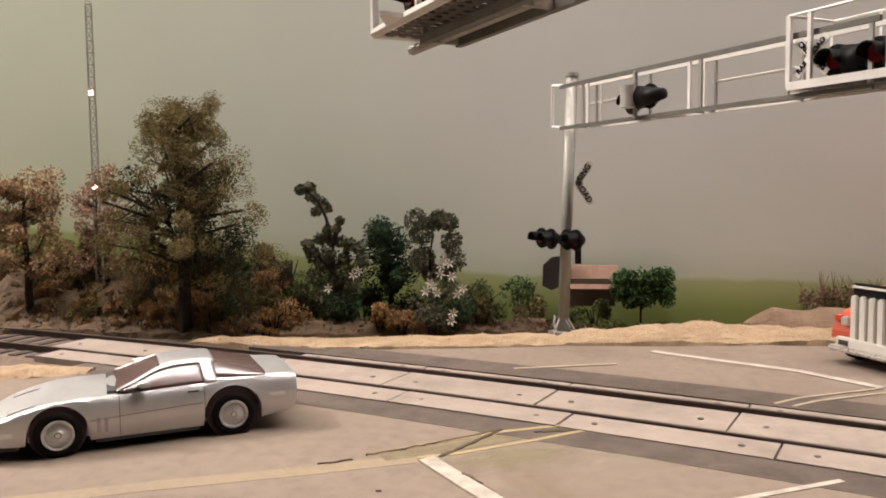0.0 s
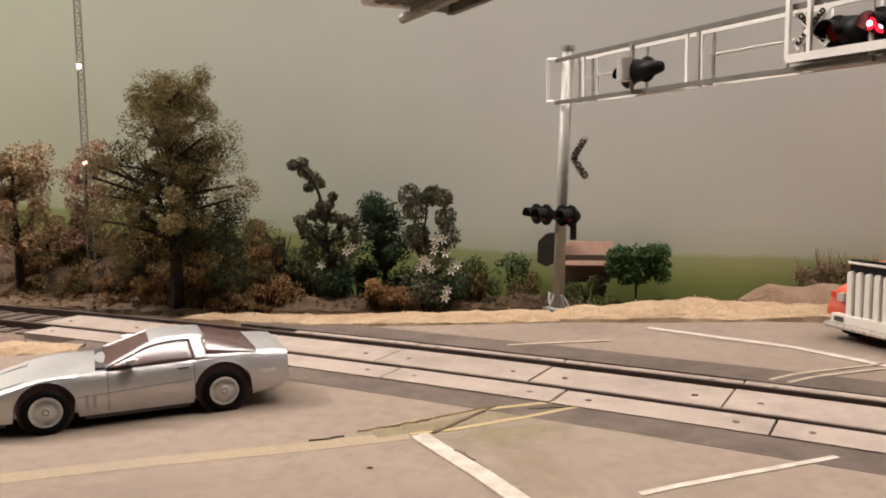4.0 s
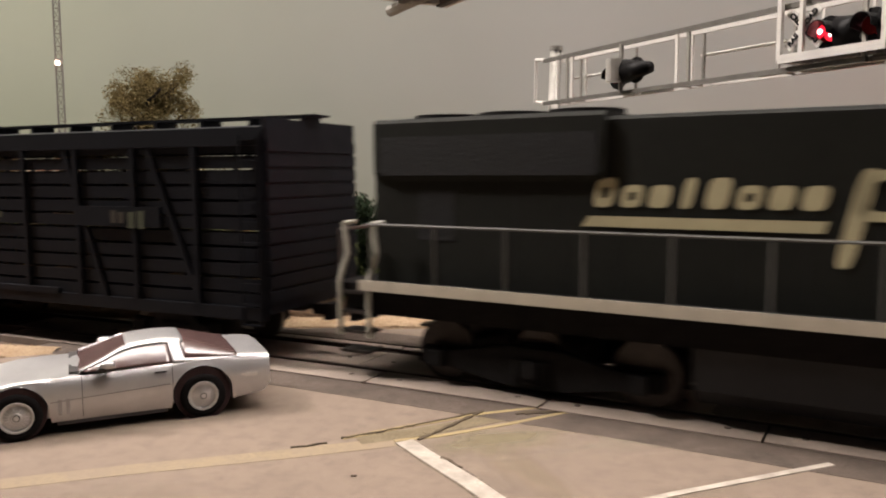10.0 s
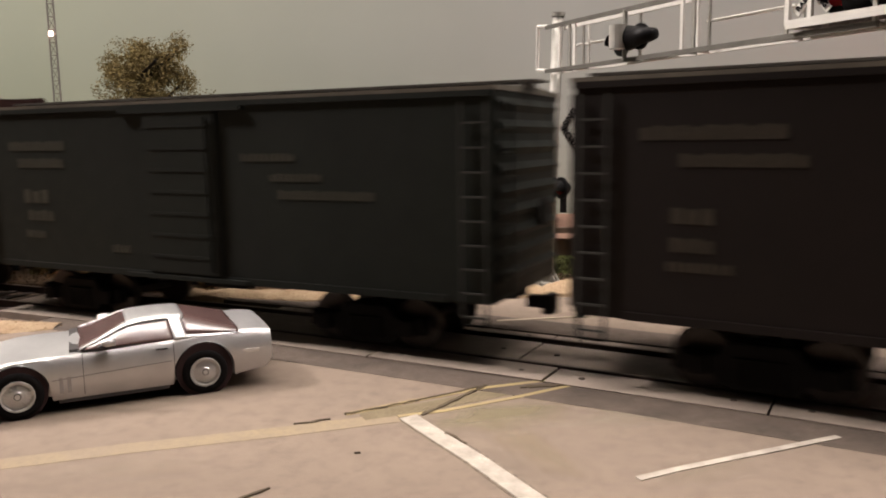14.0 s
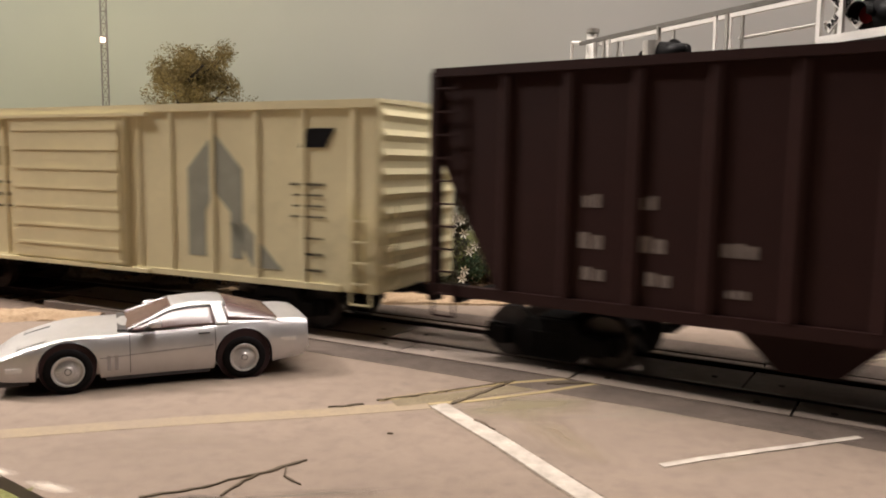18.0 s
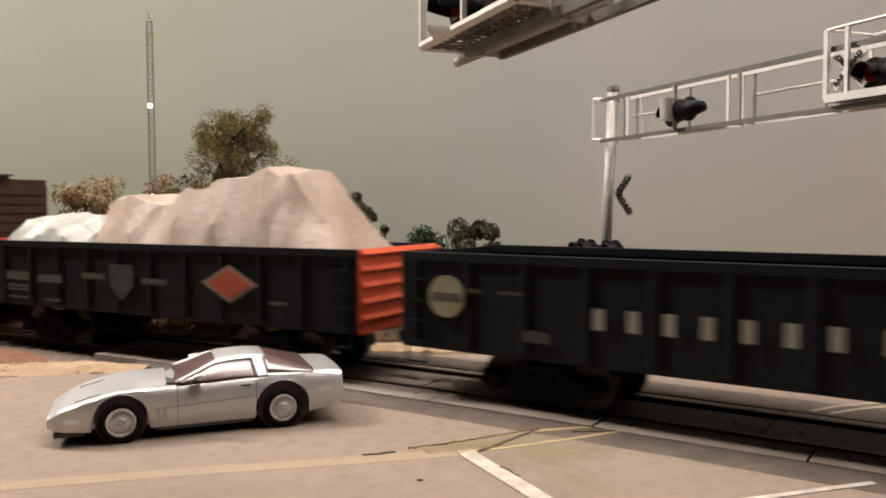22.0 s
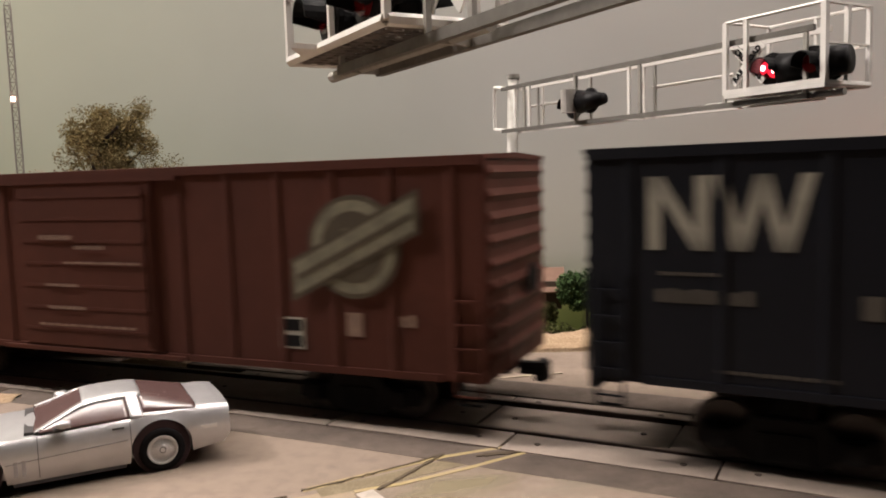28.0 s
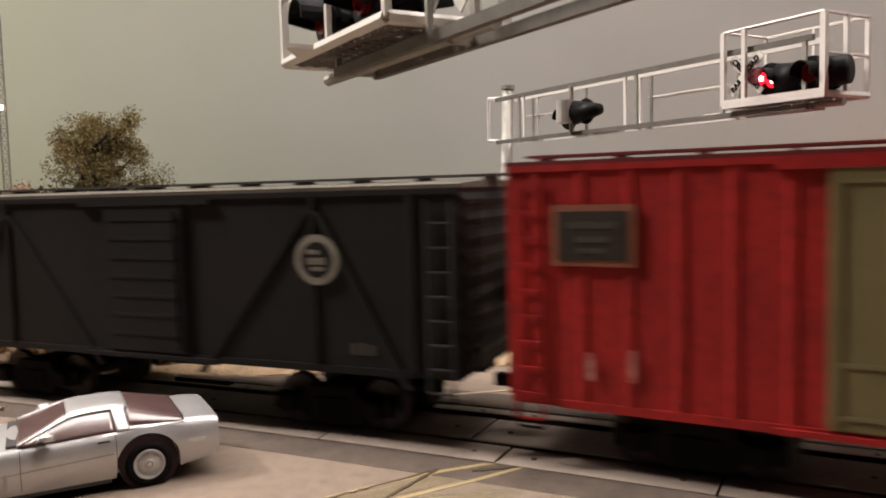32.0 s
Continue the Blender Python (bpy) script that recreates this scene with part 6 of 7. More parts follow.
def locomotive():
    L = 20.55
    h = L / 2
    c = root("locomotive", 0, 0, 0, 0, "dark grey diesel locomotive with a scarlet nose and cream lettering", "locomotive")
    part("frame", Shape().box(-h + 0.3, h - 0.6, -1.35, 1.35, 1.15, 1.60), BLACK_MATT, c)
    part("walkway", Shape().box(-h + 0.75, h - 0.55, -W2, W2, 1.60, 1.70), BLACK_MATT, c)
    for sgn in (-1, 1):
        part("sill_stripe", Shape().box(-h + 0.75, h - 0.55, sgn * (W2 - 0.01), sgn * (W2 + 0.012), 1.58, 1.76), SILL_CREAM, c, "cream sill stripe")
    hood = part("long_hood", Shape().prism([(-1.05, 1.7), (1.05, 1.7), (1.05, 4.36), (0.98, 4.42), (-0.98, 4.42), (-1.05, 4.36)], -9.5, 1.0, "x"), LOCO_GREY, c)
    part("radiator", Shape().prism([(-1.05, 3.45), (1.05, 3.45), (1.16, 3.6), (1.16, 4.43), (1.08, 4.5), (-1.08, 4.5), (-1.16, 4.43), (-1.16, 3.6)], -9.45, -5.3, "x"), LOCO_GREY, hood)
    part("mid_hood", Shape().prism([(-1.2, 1.7), (1.2, 1.7), (1.2, 4.60), (1.12, 4.68), (-1.12, 4.68), (-1.2, 4.60)], 0.7, 4.95, "x"), LOCO_GREY, hood)
    for sgn in (-1, 1):
        part("radiator_grille", Shape().box(-9.3, -5.4, sgn * 1.155, sgn * 1.175, 3.55, 4.2), GRILLE, hood)
        part("dynamic_grille", Shape().box(1.6, 3.3, sgn * 1.195, sgn * 1.215, 3.85, 4.42), GRILLE, hood)
        part("intake_grille", Shape().box(3.5, 4.75, sgn * 1.195, sgn * 1.215, 3.35, 3.95), GRILLE, hood)
        part("hood_door", Shape().box(-8.6, -7.9, sgn * 1.045, sgn * 1.06, 2.45, 3.3), GRILLE, hood)
        for k in range(9):
            x = -6.8 + k * 0.85
            part("door_seam", Shape().box(x, x + 0.025, sgn * 1.045, sgn * 1.056, 1.9, 3.35), GRILLE, hood)
    for x in (-8.6, -7.3, -6.0):
        part("roof_fan", Shape().tube((x, 0, 4.5), (x, 0, 4.60), 0.62, 18), BLACK_MATT, hood)
    part("exhaust", Shape().box(-1.6, -0.6, -0.35, 0.35, 4.42, 4.62), BLACK_MATT, hood)
    cab = part("cab", Shape().prism([(-1.5, 1.7), (1.5, 1.7), (1.5, 4.28), (1.2, 4.72), (-1.2, 4.72), (-1.5, 4.28)], 4.95, 7.57, "x"), LOCO_GREY, c)
    part("cab_front", Shape().loft([[(7.57, -1.5, 3.35), (7.57, 1.5, 3.35), (7.57, 1.5, 4.28), (7.57, 1.2, 4.72), (7.57, -1.2, 4.72), (7.57, -1.5, 4.28)],
                                    [(8.35, -1.35, 3.35), (8.35, 1.35, 3.35), (8.02, 1.3, 4.15), (7.85, 1.0, 4.66), (7.85, -1.0, 4.66), (8.02, -1.3, 4.15)]]), LOCO_GREY, cab)
    for sgn in (-1, 1):
        w = part("cab_window_frame", Shape().box(5.35, 7.1, sgn * 1.495, sgn * 1.52, 3.32, 4.12), mat("window_frame_grey", (0.085, 0.082, 0.07), 0.55), cab)
        for a, b in ((5.45, 6.2), (6.3, 7.0)):
            part("cab_window", Shape().box(a, b, sgn * 1.515, sgn * 1.53, 3.42, 4.02), mat("cab_side_glass", (0.055, 0.055, 0.046), 0.12, 0, 0.2, 2, spec=0.5), w)
        part("window_sill_bar", Shape().box(5.3, 7.15, sgn * 1.515, sgn * 1.55, 3.30, 3.345), WHITE_LET, cab, "pale window sill")
        for xx in (5.4, 6.25, 7.05):
            part("window_bar", Shape().box(xx - 0.025, xx + 0.025, sgn * 1.52, sgn * 1.545, 3.34, 4.1), mat("window_bar_grey", (0.16, 0.155, 0.14), 0.5), cab)
        part("awning", Shape().box(5.3, 7.15, sgn * 1.5, sgn * 1.72, 4.14, 4.18), mat("window_frame_grey", (0.085, 0.082, 0.07), 0.55), cab)
        part("windscreen", Shape().loft([[(8.36, sgn * 0.12, 3.42), (8.36, sgn * 1.15, 3.42), (8.06, sgn * 1.1, 4.1), (8.06, sgn * 0.12, 4.1)],
                                         [(8.375, sgn * 0.12, 3.42), (8.375, sgn * 1.15, 3.42), (8.075, sgn * 1.1, 4.1), (8.075, sgn * 0.12, 4.1)]]), mat("windscreen_glass", (0.10, 0.10, 0.095), 0.12, 0, 0.2, 2, spec=0.6), cab)
        part("windscreen_frame", Shape().rod([(8.385, sgn * 0.12, 3.40), (8.385, sgn * 1.17, 3.40), (8.08, sgn * 1.12, 4.12), (8.08, sgn * 0.12, 4.12), (8.385, sgn * 0.12, 3.40)], 0.028, 5), WHITE_LET, cab, "pale windscreen frame")
        bars(cab, [(5.9 + k * 0.33, 2.83, 0.22, 0.34) for k in range(4)], sgn * 1.503, mat("number_white", (0.24, 0.235, 0.205), 0.6, 0, 0.3, 6), "number_bar", "white number painted on the cab")
        part("headlight", Shape().tube((7.8, sgn * 0.16, 4.5), (7.93, sgn * 0.16, 4.48), 0.13, 12), WHITE_LIT, cab, "glowing headlight")
        part("number_board", Shape().box(7.75, 7.92, sgn * 0.4, sgn * 0.85, 4.36, 4.58), WHITE_LET, cab)
        # scarlet nose side
        part("nose_side", Shape().prism([(7.58, 1.75), (8.75, 1.75), (8.75, 3.2), (8.4, 3.42), (7.58, 3.42)], sgn * 1.2, sgn * 1.42), LOCO_RED, cab, "scarlet nose side")
        for z in (2.25, 2.62, 2.98):
            part("louvre", Shape().box(7.75, 8.75, sgn * 1.405, sgn * 1.43, z - 0.035, z + 0.035), BLACK_MATT, cab)
        # handrails
        hr = Shape().rod([(-9.4, sgn * 1.5, 2.72), (4.9, sgn * 1.5, 2.72)], 0.025, 5)
        for k in range(12):
            x = -9.3 + k * 1.28
            hr.tube((x, sgn * 1.5, 1.6), (x, sgn * 1.5, 2.72), 0.025, 5)
        part("handrail", hr, mat("handrail_grey", (0.10, 0.10, 0.092), 0.5), c)
        for x, d in ((h - 0.35, 1), (-h + 0.3, -1)):
            for o in (0.0, -0.62 * d):
                part("grab_rail", Shape().rod([(x + o, sgn * 1.5, 0.75), (x + o, sgn * 1.5, 1.75), (x + o - 0.12 * d, sgn * 1.42, 2.2), (x + o, sgn * 1.35, 2.72), (x + o - 0.2 * d, sgn * 1.3, 2.75)], 0.045, 6), WHITE_LET, c, "pale grab rail")
            st = Shape()
            for z in (0.45, 0.8, 1.15, 1.5):
                st.box(min(x, x - 0.6 * d), max(x, x - 0.6 * d), min(sgn * 1.1, sgn * 1.5), max(sgn * 1.1, sgn * 1.5), z, z + 0.05)
            part("step_well", st, STEEL, c)
    nose = part("nose", Shape().loft([[(8.4, -1.42, 1.75), (8.4, 1.42, 1.75), (8.4, 1.42, 3.05), (8.4, 0.95, 3.72), (8.4, -0.95, 3.72), (8.4, -1.42, 3.05)],
                                      [(9.15, -1.15, 1.75), (9.15, 1.15, 1.75), (9.1, 1.15, 2.95), (9.0, 0.75, 3.5), (9.0, -0.75, 3.5), (9.1, -1.15, 2.95)]]), LOCO_RED, c, "scarlet nose", bevel=0.04)
    part("nose_lamp_recess", Shape().box(8.98, 9.1, -0.12, 0.12, 3.12, 3.38), BLACK_MATT, nose)
    sh = Shape()
    for yy in (-0.42, 0.18):
        sh.box(9.08, 9.165, yy - 0.2, yy + 0.2, 2.45, 2.85)
    part("emblem_bar", sh, WHITE_LET, nose, "pale painted emblem on the nose")
    for sgn in (-1, 1):
        part("ditch_light", Shape().tube((9.5, sgn * 0.95, 1.98), (9.68, sgn * 0.95, 1.98), 0.06, 12), WHITE_LIT, c, "glowing ditch light")
    part("front_platform", Shape().box(8.9, h - 0.45, -1.45, 1.45, 1.5, 1.72), BLACK_MATT, c)
    part("front_stripe", Shape().box(h - 0.46, h - 0.42, -1.4, 1.4, 1.58, 1.74), SILL_CREAM, c)
    part("pilot", Shape().box(h - 0.75, h - 0.5, -1.35, 1.35, 0.55, 1.55), BLACK_MATT, c)
    part("plow", Shape().loft([[(h - 0.5, -1.4, 0.12), (h - 0.5, 1.4, 0.12), (h - 0.5, 1.4, 0.95), (h - 0.5, -1.4, 0.95)], [(h - 0.05, -1.1, 0.14), (h - 0.05, 1.1, 0.14), (h - 0.38, 1.1, 0.9), (h - 0.38, -1.1, 0.9)]]), mat("plow_grey", (0.035, 0.035, 0.034), 0.6), c)
    part("hose", Shape().rod([(h - 0.38, -1.1, 1.5), (h - 0.3, -0.95, 1.05), (h - 0.25, -0.55, 1.0), (h - 0.22, -0.1, 1.3), (h - 0.25, 0.4, 1.15), (h - 0.3, 0.9, 1.3), (h - 0.38, 1.1, 1.55)], 0.055, 6), HOSE, c, "yellow air hose")
    part("front_rail", Shape().rod([(h - 0.5, -1.2, 1.7), (h - 0.5, -1.2, 2.7), (h - 0.5, -0.45, 2.7), (h - 0.5, -0.45, 1.7)], 0.03, 5), mat("handrail_grey", (0.10, 0.10, 0.092), 0.5), c)
    part("fuel_tank", Shape().prism([(-1.3, 0.55), (-1.0, 0.3), (1.0, 0.3), (1.3, 0.55), (1.35, 1.2), (-1.35, 1.2)], -3.9, 3.6, "x"), mat("tank_black", (0.015, 0.015, 0.016), 0.5, 0, 0.3, 2, spec=0.2), c)
    for sgn in (-1, 1):
        bogie(c, sgn * 6.45, 3, 1.75, 0.52)
    coupler(c, h - 0.45, 1, 0.5)
    coupler(c, -h, -1, 0.35)
    part("rear_platform", Shape().box(-h + 0.1, -9.4, -1.45, 1.45, 1.5, 1.68), BLACK_MATT, c)
    part("rear_band", Shape().box(-9.53, -9.5, -1.0, 1.0, 1.75, 4.3), LOCO_RED, c, "scarlet rear end")
    part("rear_rail", Shape().rod([(-h + 0.15, -1.3, 1.6), (-h + 0.15, -1.3, 2.6), (-h + 0.15, -0.4, 2.6), (-h + 0.15, -0.4, 1.6)], 0.03, 5), mat("handrail_grey", (0.10, 0.10, 0.092), 0.5), c)
    # plain slanted shapes for the road name, in cream: rounded rings and strokes
    def name_shape(x, z, w, q, y, ring=True, lean=0.22):
        """A rounded upright shape: a ring with an open middle, or a solid stroke."""
        n = 20
        edge = []
        for i in range(n):
            a = 2 * math.pi * i / n
            cx, cz = math.cos(a), math.sin(a)
            p = 0.55
            edge.append((math.copysign(abs(cx) ** p, cx), math.copysign(abs(cz) ** p, cz)))
        put = lambda u, v, k: (x + u * w / 2 * k + lean * v * q / 2 * k, z + v * q / 2 * k)
        if not ring:
            part("name_shape", Shape().prism([put(u, v, 1.0) for u, v in edge], y, y - 0.006), CREAM, c, "cream slanted name lettering")
            return
        t = min(0.62, 0.27 / w)
        rings = []
        for k, yy in ((1.0, y), (1.0, y - 0.006), (1 - t, y - 0.006), (1 - t, y)):
            rings.append([(put(u, v, k)[0], yy, put(u, v, k)[1]) for u, v in edge])
        part("name_shape", Shape().loft(rings + [rings[0]], False), CREAM, c, "cream slanted name lettering")

    y, yf = -1.068, -1.222
    for k in range(8):
        tall = k in (0, 3, 4)
        name_shape(-5.3 + k * 0.405, 3.24 + (0.05 if tall else 0.0), 0.31 if k != 3 else 0.16, 0.44 if tall else 0.33, y, ring=k in (0, 1, 5))
    part("name_underline", Shape().prism([(-5.65, 2.78), (-2.35, 2.78), (-2.3, 2.94), (-5.55, 2.94)], y, y - 0.006), CREAM, c, "cream underline")
    name_shape(-1.98, 2.98, 0.22, 1.3, y, ring=False)
    name_shape(-1.62, 3.28, 0.7, 0.66, y)
    name_shape(-0.85, 2.62, 0.6, 0.58, y)
    name_shape(-0.12, 2.62, 0.54, 0.58, y)
    name_shape(0.42, 2.64, 0.2, 0.62, y, ring=False)
    name_shape(0.92, 2.76, 0.26, 0.9, yf, ring=False)
    name_shape(1.38, 2.66, 0.2, 0.62, yf, ring=False)
    name_shape(1.92, 2.62, 0.54, 0.58, yf)
    for x, yy in ((0.52, y), (1.5, yf)):
        part("name_dot", Shape().tube((x, yy, 3.1), (x, yy - 0.006, 3.1), 0.1, 12), CREAM, c)
    return c


LADDER_GREY = paint("ladder_grey", (0.05, 0.05, 0.046), 0.3)
DUSTY_ROOF = paint("dusty_roof", (0.13, 0.115, 0.095), 0.5)
BOARD = paint("roof_plank_dark", (0.075, 0.066, 0.058), 0.4)
NAVY = paint("stock_black_blue", (0.006, 0.007, 0.011), 0.3, rough=0.55)
BOX_BROWN = paint("boxcar_brown", (0.0105, 0.0072, 0.0064), 0.25)
BOX_GREEN = paint("boxcar_dark_green", (0.012, 0.014, 0.012), 0.25)
HOP_BROWN = paint("hopper_brown", (0.024, 0.009, 0.0078), 0.2)
TAN = paint("boxcar_cream_tan", (0.69, 0.622, 0.395), 0.14, stain=0.2)
GON_BLACK = paint("gondola_black", (0.0062, 0.0066, 0.0092), 0.3, rough=0.55)
END_ORANGE = paint("gondola_end_orange", (0.50, 0.085, 0.04), 0.2)
STOCK_RED = paint("stock_oxide_red", (0.060, 0.028, 0.022), 0.3)
STOCK_SLAT = paint("stock_slat_red", (0.068, 0.034, 0.026), 0.35)
BOX_BLACK = paint("boxcar_black", (0.0055, 0.0062, 0.0095), 0.3, rough=0.5)
OXIDE_BROWN = paint("boxcar_oxide_brown", (0.075, 0.024, 0.016), 0.2)
BOX_RED = paint("boxcar_scarlet", (0.33, 0.018, 0.016), 0.2, c2=(0.21, 0.016, 0.015), rough=0.55, stain=0.45)
DOOR_OLIVE = paint("door_olive", (0.165, 0.135, 0.065), 0.25)
DOOR_GREY = paint("door_grey_olive", (0.105, 0.088, 0.05), 0.25)
BOX_GREY = paint("boxcar_charcoal", (0.015, 0.0135, 0.0135), 0.3)
TARP_PALE = mat("tarpaulin_pale", (0.36, 0.30, 0.255), 0.5, 0, 0.2, 0.8, 0.03, 5, colour2=(0.29, 0.215, 0.16))
TARP_GREY = mat("tarpaulin_grey", (0.34, 0.335, 0.30), 0.45, 0, 0.2, 1.2, colour2=(0.22, 0.22, 0.19))
BLUE_GREY = mat("emblem_blue_grey", (0.285, 0.285, 0.225), 0.7, 0, 0.2, 2)
DARK_LET = mat("dark_lettering", (0.10, 0.075, 0.035), 0.7, 0, 0.2, 4)

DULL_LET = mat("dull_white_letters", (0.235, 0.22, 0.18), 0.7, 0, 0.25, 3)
loco = locomotive()
Y = -W2 - 0.006
stock1 = stock_car(12.5, "black slatted stock car with a roof walk", NAVY, NAVY, 4.4, 0.232)
bars(stock1, [(-1.2, 2.75, 1.1, 0.14), (3.2, 2.7, 0.5, 0.35)], -W2 - 0.064, OLIVE_LET)

brown1 = boxcar(12.65, "dark brown forty-foot boxcar with faint lettering and a roof walk", BOX_BROWN, 4.48, door=((-1.0, 0.8),), board=BOARD, crown=0.1, roof=DUSTY_ROOF)
bars(brown1, [(-4.4, 3.72, 1.9, 0.2), (-4.0, 3.35, 1.6, 0.18), (-4.6, 2.6, 0.6, 0.22), (-4.6, 2.2, 0.6, 0.2), (-4.5, 1.9, 0.9, 0.14)], Y, mat("brown_dim_lettering", (0.036, 0.028, 0.019), 0.7, 0, 0.3, 5))
bars(brown1, [(2.5, 3.6, 1.5, 0.16), (3.2, 3.2, 1.4, 0.16), (3.6, 2.85, 2.2, 0.16)], Y, mat("brown_dim_lettering", (0.036, 0.028, 0.019), 0.7, 0, 0.3, 5))
bars(brown1, [(-0.2, 2.9, 0.22, 0.28)], Y - 0.08, WHITE_LET, "placard", "small white placard")

green = boxcar(12.4, "dark grey-green forty-foot boxcar with pale lettering and a roof walk", BOX_GREEN, 4.44, door=((-1.0, 0.8),), board=BOARD, crown=0.1, roof=DUSTY_ROOF)
bars(green, [(-4.1, 3.65, 1.7, 0.2), (-4.0, 3.3, 1.4, 0.2), (-4.2, 2.6, 0.8, 0.28), (-4.1, 2.2, 0.8, 0.22), (-4.3, 1.8, 0.6, 0.16), (-1.8, 1.6, 0.5, 0.16)], Y, mat("olive_dim_lettering", (0.042, 0.040, 0.028), 0.7, 0, 0.3, 5))
bars(green, [(1.9, 3.4, 1.2, 0.14), (2.5, 3.05, 1.1, 0.14), (3.1, 2.75, 2.0, 0.16)], Y, mat("olive_dim_lettering", (0.042, 0.040, 0.028), 0.7, 0, 0.3, 5))

hop = hopper(20.0, "long brown ribbed coal hopper car", HOP_BROWN)
HOP_SHIFT = 1.0
HOP_LET = mat("hopper_lettering", (0.20, 0.165, 0.145), 0.7, 0, 0.25, 5)
bars(hop, [(a + HOP_SHIFT, b - 0.15, w, q) for a, b, w, q in [(-8.15, 2.95, 0.3, 0.2), (-7.3, 2.95, 0.3, 0.2), (-8.15, 2.35, 0.42, 0.24), (-7.2, 2.35, 0.42, 0.24), (-6.0, 2.35, 0.5, 0.2), (-8.1, 1.85, 0.4, 0.2), (-7.1, 1.85, 0.4, 0.2), (-6.0, 1.75, 0.3, 0.12)]], Y, HOP_LET)
bars(hop, [(5.9, 3.15, 0.7, 0.3)], Y, BLACK, "emblem_top", "dark top of a shield emblem")
bars(hop, [(5.9, 2.85, 0.7, 0.4)], Y, mat("emblem_red", (0.36, 0.10, 0.085), 0.6), "emblem_field", "red shield emblem")
bars(hop, [(2.9, 1.5, 0.7, 0.14), (5.9, 1.6, 0.5, 0.3), (8.6, 1.5, 1.0, 0.12)], Y, HOP_LET)
for a, b in (((7.1, 1.95, 0.85, 0.05), (7.1, 1.55, 0.85, 0.05)),):
    bars(hop, [a, b, (6.7, 1.75, 0.05, 0.4), (7.5, 1.75, 0.05, 0.4)], Y, HOP_LET, "stencil_frame")

tan = boxcar(15.0, "cream-tan fifty-foot boxcar with a faded grey emblem", TAN, 4.4, 0.95, ribs=spaced(-7.0, -2.6, 6) + [1.7] + spaced(2.6, 7.0, 5), door=((-2.3, 1.4),), crown=0.08, dim=0.03)
bars(tan, [(-6.5 + k * 0.55, 3.35, 0.4, 0.45) for k in range(8)], Y, mat("faded_tan_letters", (0.46, 0.38, 0.20), 0.7), "faded_lettering")
tan_emblem = part("emblem", Shape().prism([(3.05, 1.4), (3.05, 3.15), (3.75, 3.85), (4.45, 3.15), (4.45, 1.4), (4.15, 1.4), (4.15, 2.3), (3.75, 2.7), (3.5, 2.3), (3.5, 1.4)], Y, Y + 0.005), BLUE_GREY, tan, "faded grey arrow emblem")
part("emblem", Shape().prism([(4.1, 2.1), (4.5, 2.1), (5.4, 1.25), (4.7, 1.25)], Y, Y + 0.005), BLUE_GREY, tan)
bars(tan, [(-6.2, 2.2, 0.6, 0.07), (-5.3, 2.2, 0.5, 0.07), (-4.3, 2.2, 0.5, 0.07), (-2.75, 2.75, 0.7, 0.05), (-2.75, 2.47, 0.7, 0.08), (-2.75, 2.2, 0.8, 0.05), (-6.1, 1.75, 0.3, 0.05), (-5.3, 1.75, 0.35, 0.05), (-5.3, 1.65, 0.35, 0.04), (-4.3, 1.75, 0.4, 0.04)], Y - 0.004, DARK_LET)
bars(tan, [(-3.5, 1.75, 0.22, 0.55)], Y - 0.03, mat("vent_plate_brown", (0.045, 0.03, 0.016), 0.7), "vent_plate")
bars(tan, [(6.2, 3.75, 0.6, 0.35)], Y - 0.004, BLACK, "emblem_small", "small black leaning emblem", 0.6)
bars(tan, [(6.0, 2.9, 0.8, 0.05), (6.0, 2.7, 0.7, 0.04), (6.0, 2.5, 0.7, 0.04), (6.0, 2.3, 0.8, 0.04), (6.1, 1.9, 0.5, 0.04), (6.1, 1.6, 0.5, 0.05), (6.1, 1.3, 0.5, 0.05)], Y - 0.004, BLACK)

long_gondola = gondola(15.25, "long black gondola lettered in white", GON_BLACK, GON_BLACK, 2.7, 14)
bars(long_gondola, [(-3.7 + k * 0.57, 1.78, 0.17, 0.34) for k in range(7)], Y - 0.073, DULL_LET)
bars(long_gondola, [(0.56, 1.78, 0.6, 0.34)], Y - 0.073, DULL_LET)
bars(long_gondola, [(1.7 + k * 0.56, 1.8, 0.18, 0.34) for k in range(7)], Y - 0.073, DULL_LET)
bars(long_gondola, [(-6.15, 2.1, 0.5, 0.07), (-5.3, 2.1, 0.5, 0.06), (6.0, 2.0, 0.7, 0.07), (6.0, 1.6, 0.6, 0.2), (-4.8, 1.4, 0.5, 0.2)], Y - 0.073, DIM_LET)
part("emblem", Shape().tube((-6.62, Y - 0.1, 1.97), (-6.62, Y - 0.05, 1.97), 0.38, 20), mat("emblem_yellow_grey", (0.215, 0.20, 0.115), 0.6, 0, 0.3, 4), long_gondola, "round yellow-grey emblem")

part("emblem_band", Shape().box(-6.92, -6.32, Y - 0.108, Y - 0.1, 1.9, 2.04), DIM_LET, long_gondola, "dark band across the round emblem")
gon = gondola(12.7, "black gondola with orange ends, loaded under pale tarpaulins", GON_BLACK, END_ORANGE, 2.7, 12, 1.18)
tarp(gon, -2.05, 5.6, 2.55, 4.62, 3, TARP_PALE, ((0, 0.1), (0.05, 0.66), (0.3, 0.72), (0.52, 0.82), (0.72, 0.96), (0.8, 0.93), (0.9, 0.5), (1.0, 0.05)))
tarp(gon, -5.6, -2.3, 2.55, 3.5, 9, TARP_GREY, ((0, 0.05), (0.1, 0.85), (0.35, 1.0), (0.8, 0.92), (0.93, 0.7), (1.0, 0.1)))
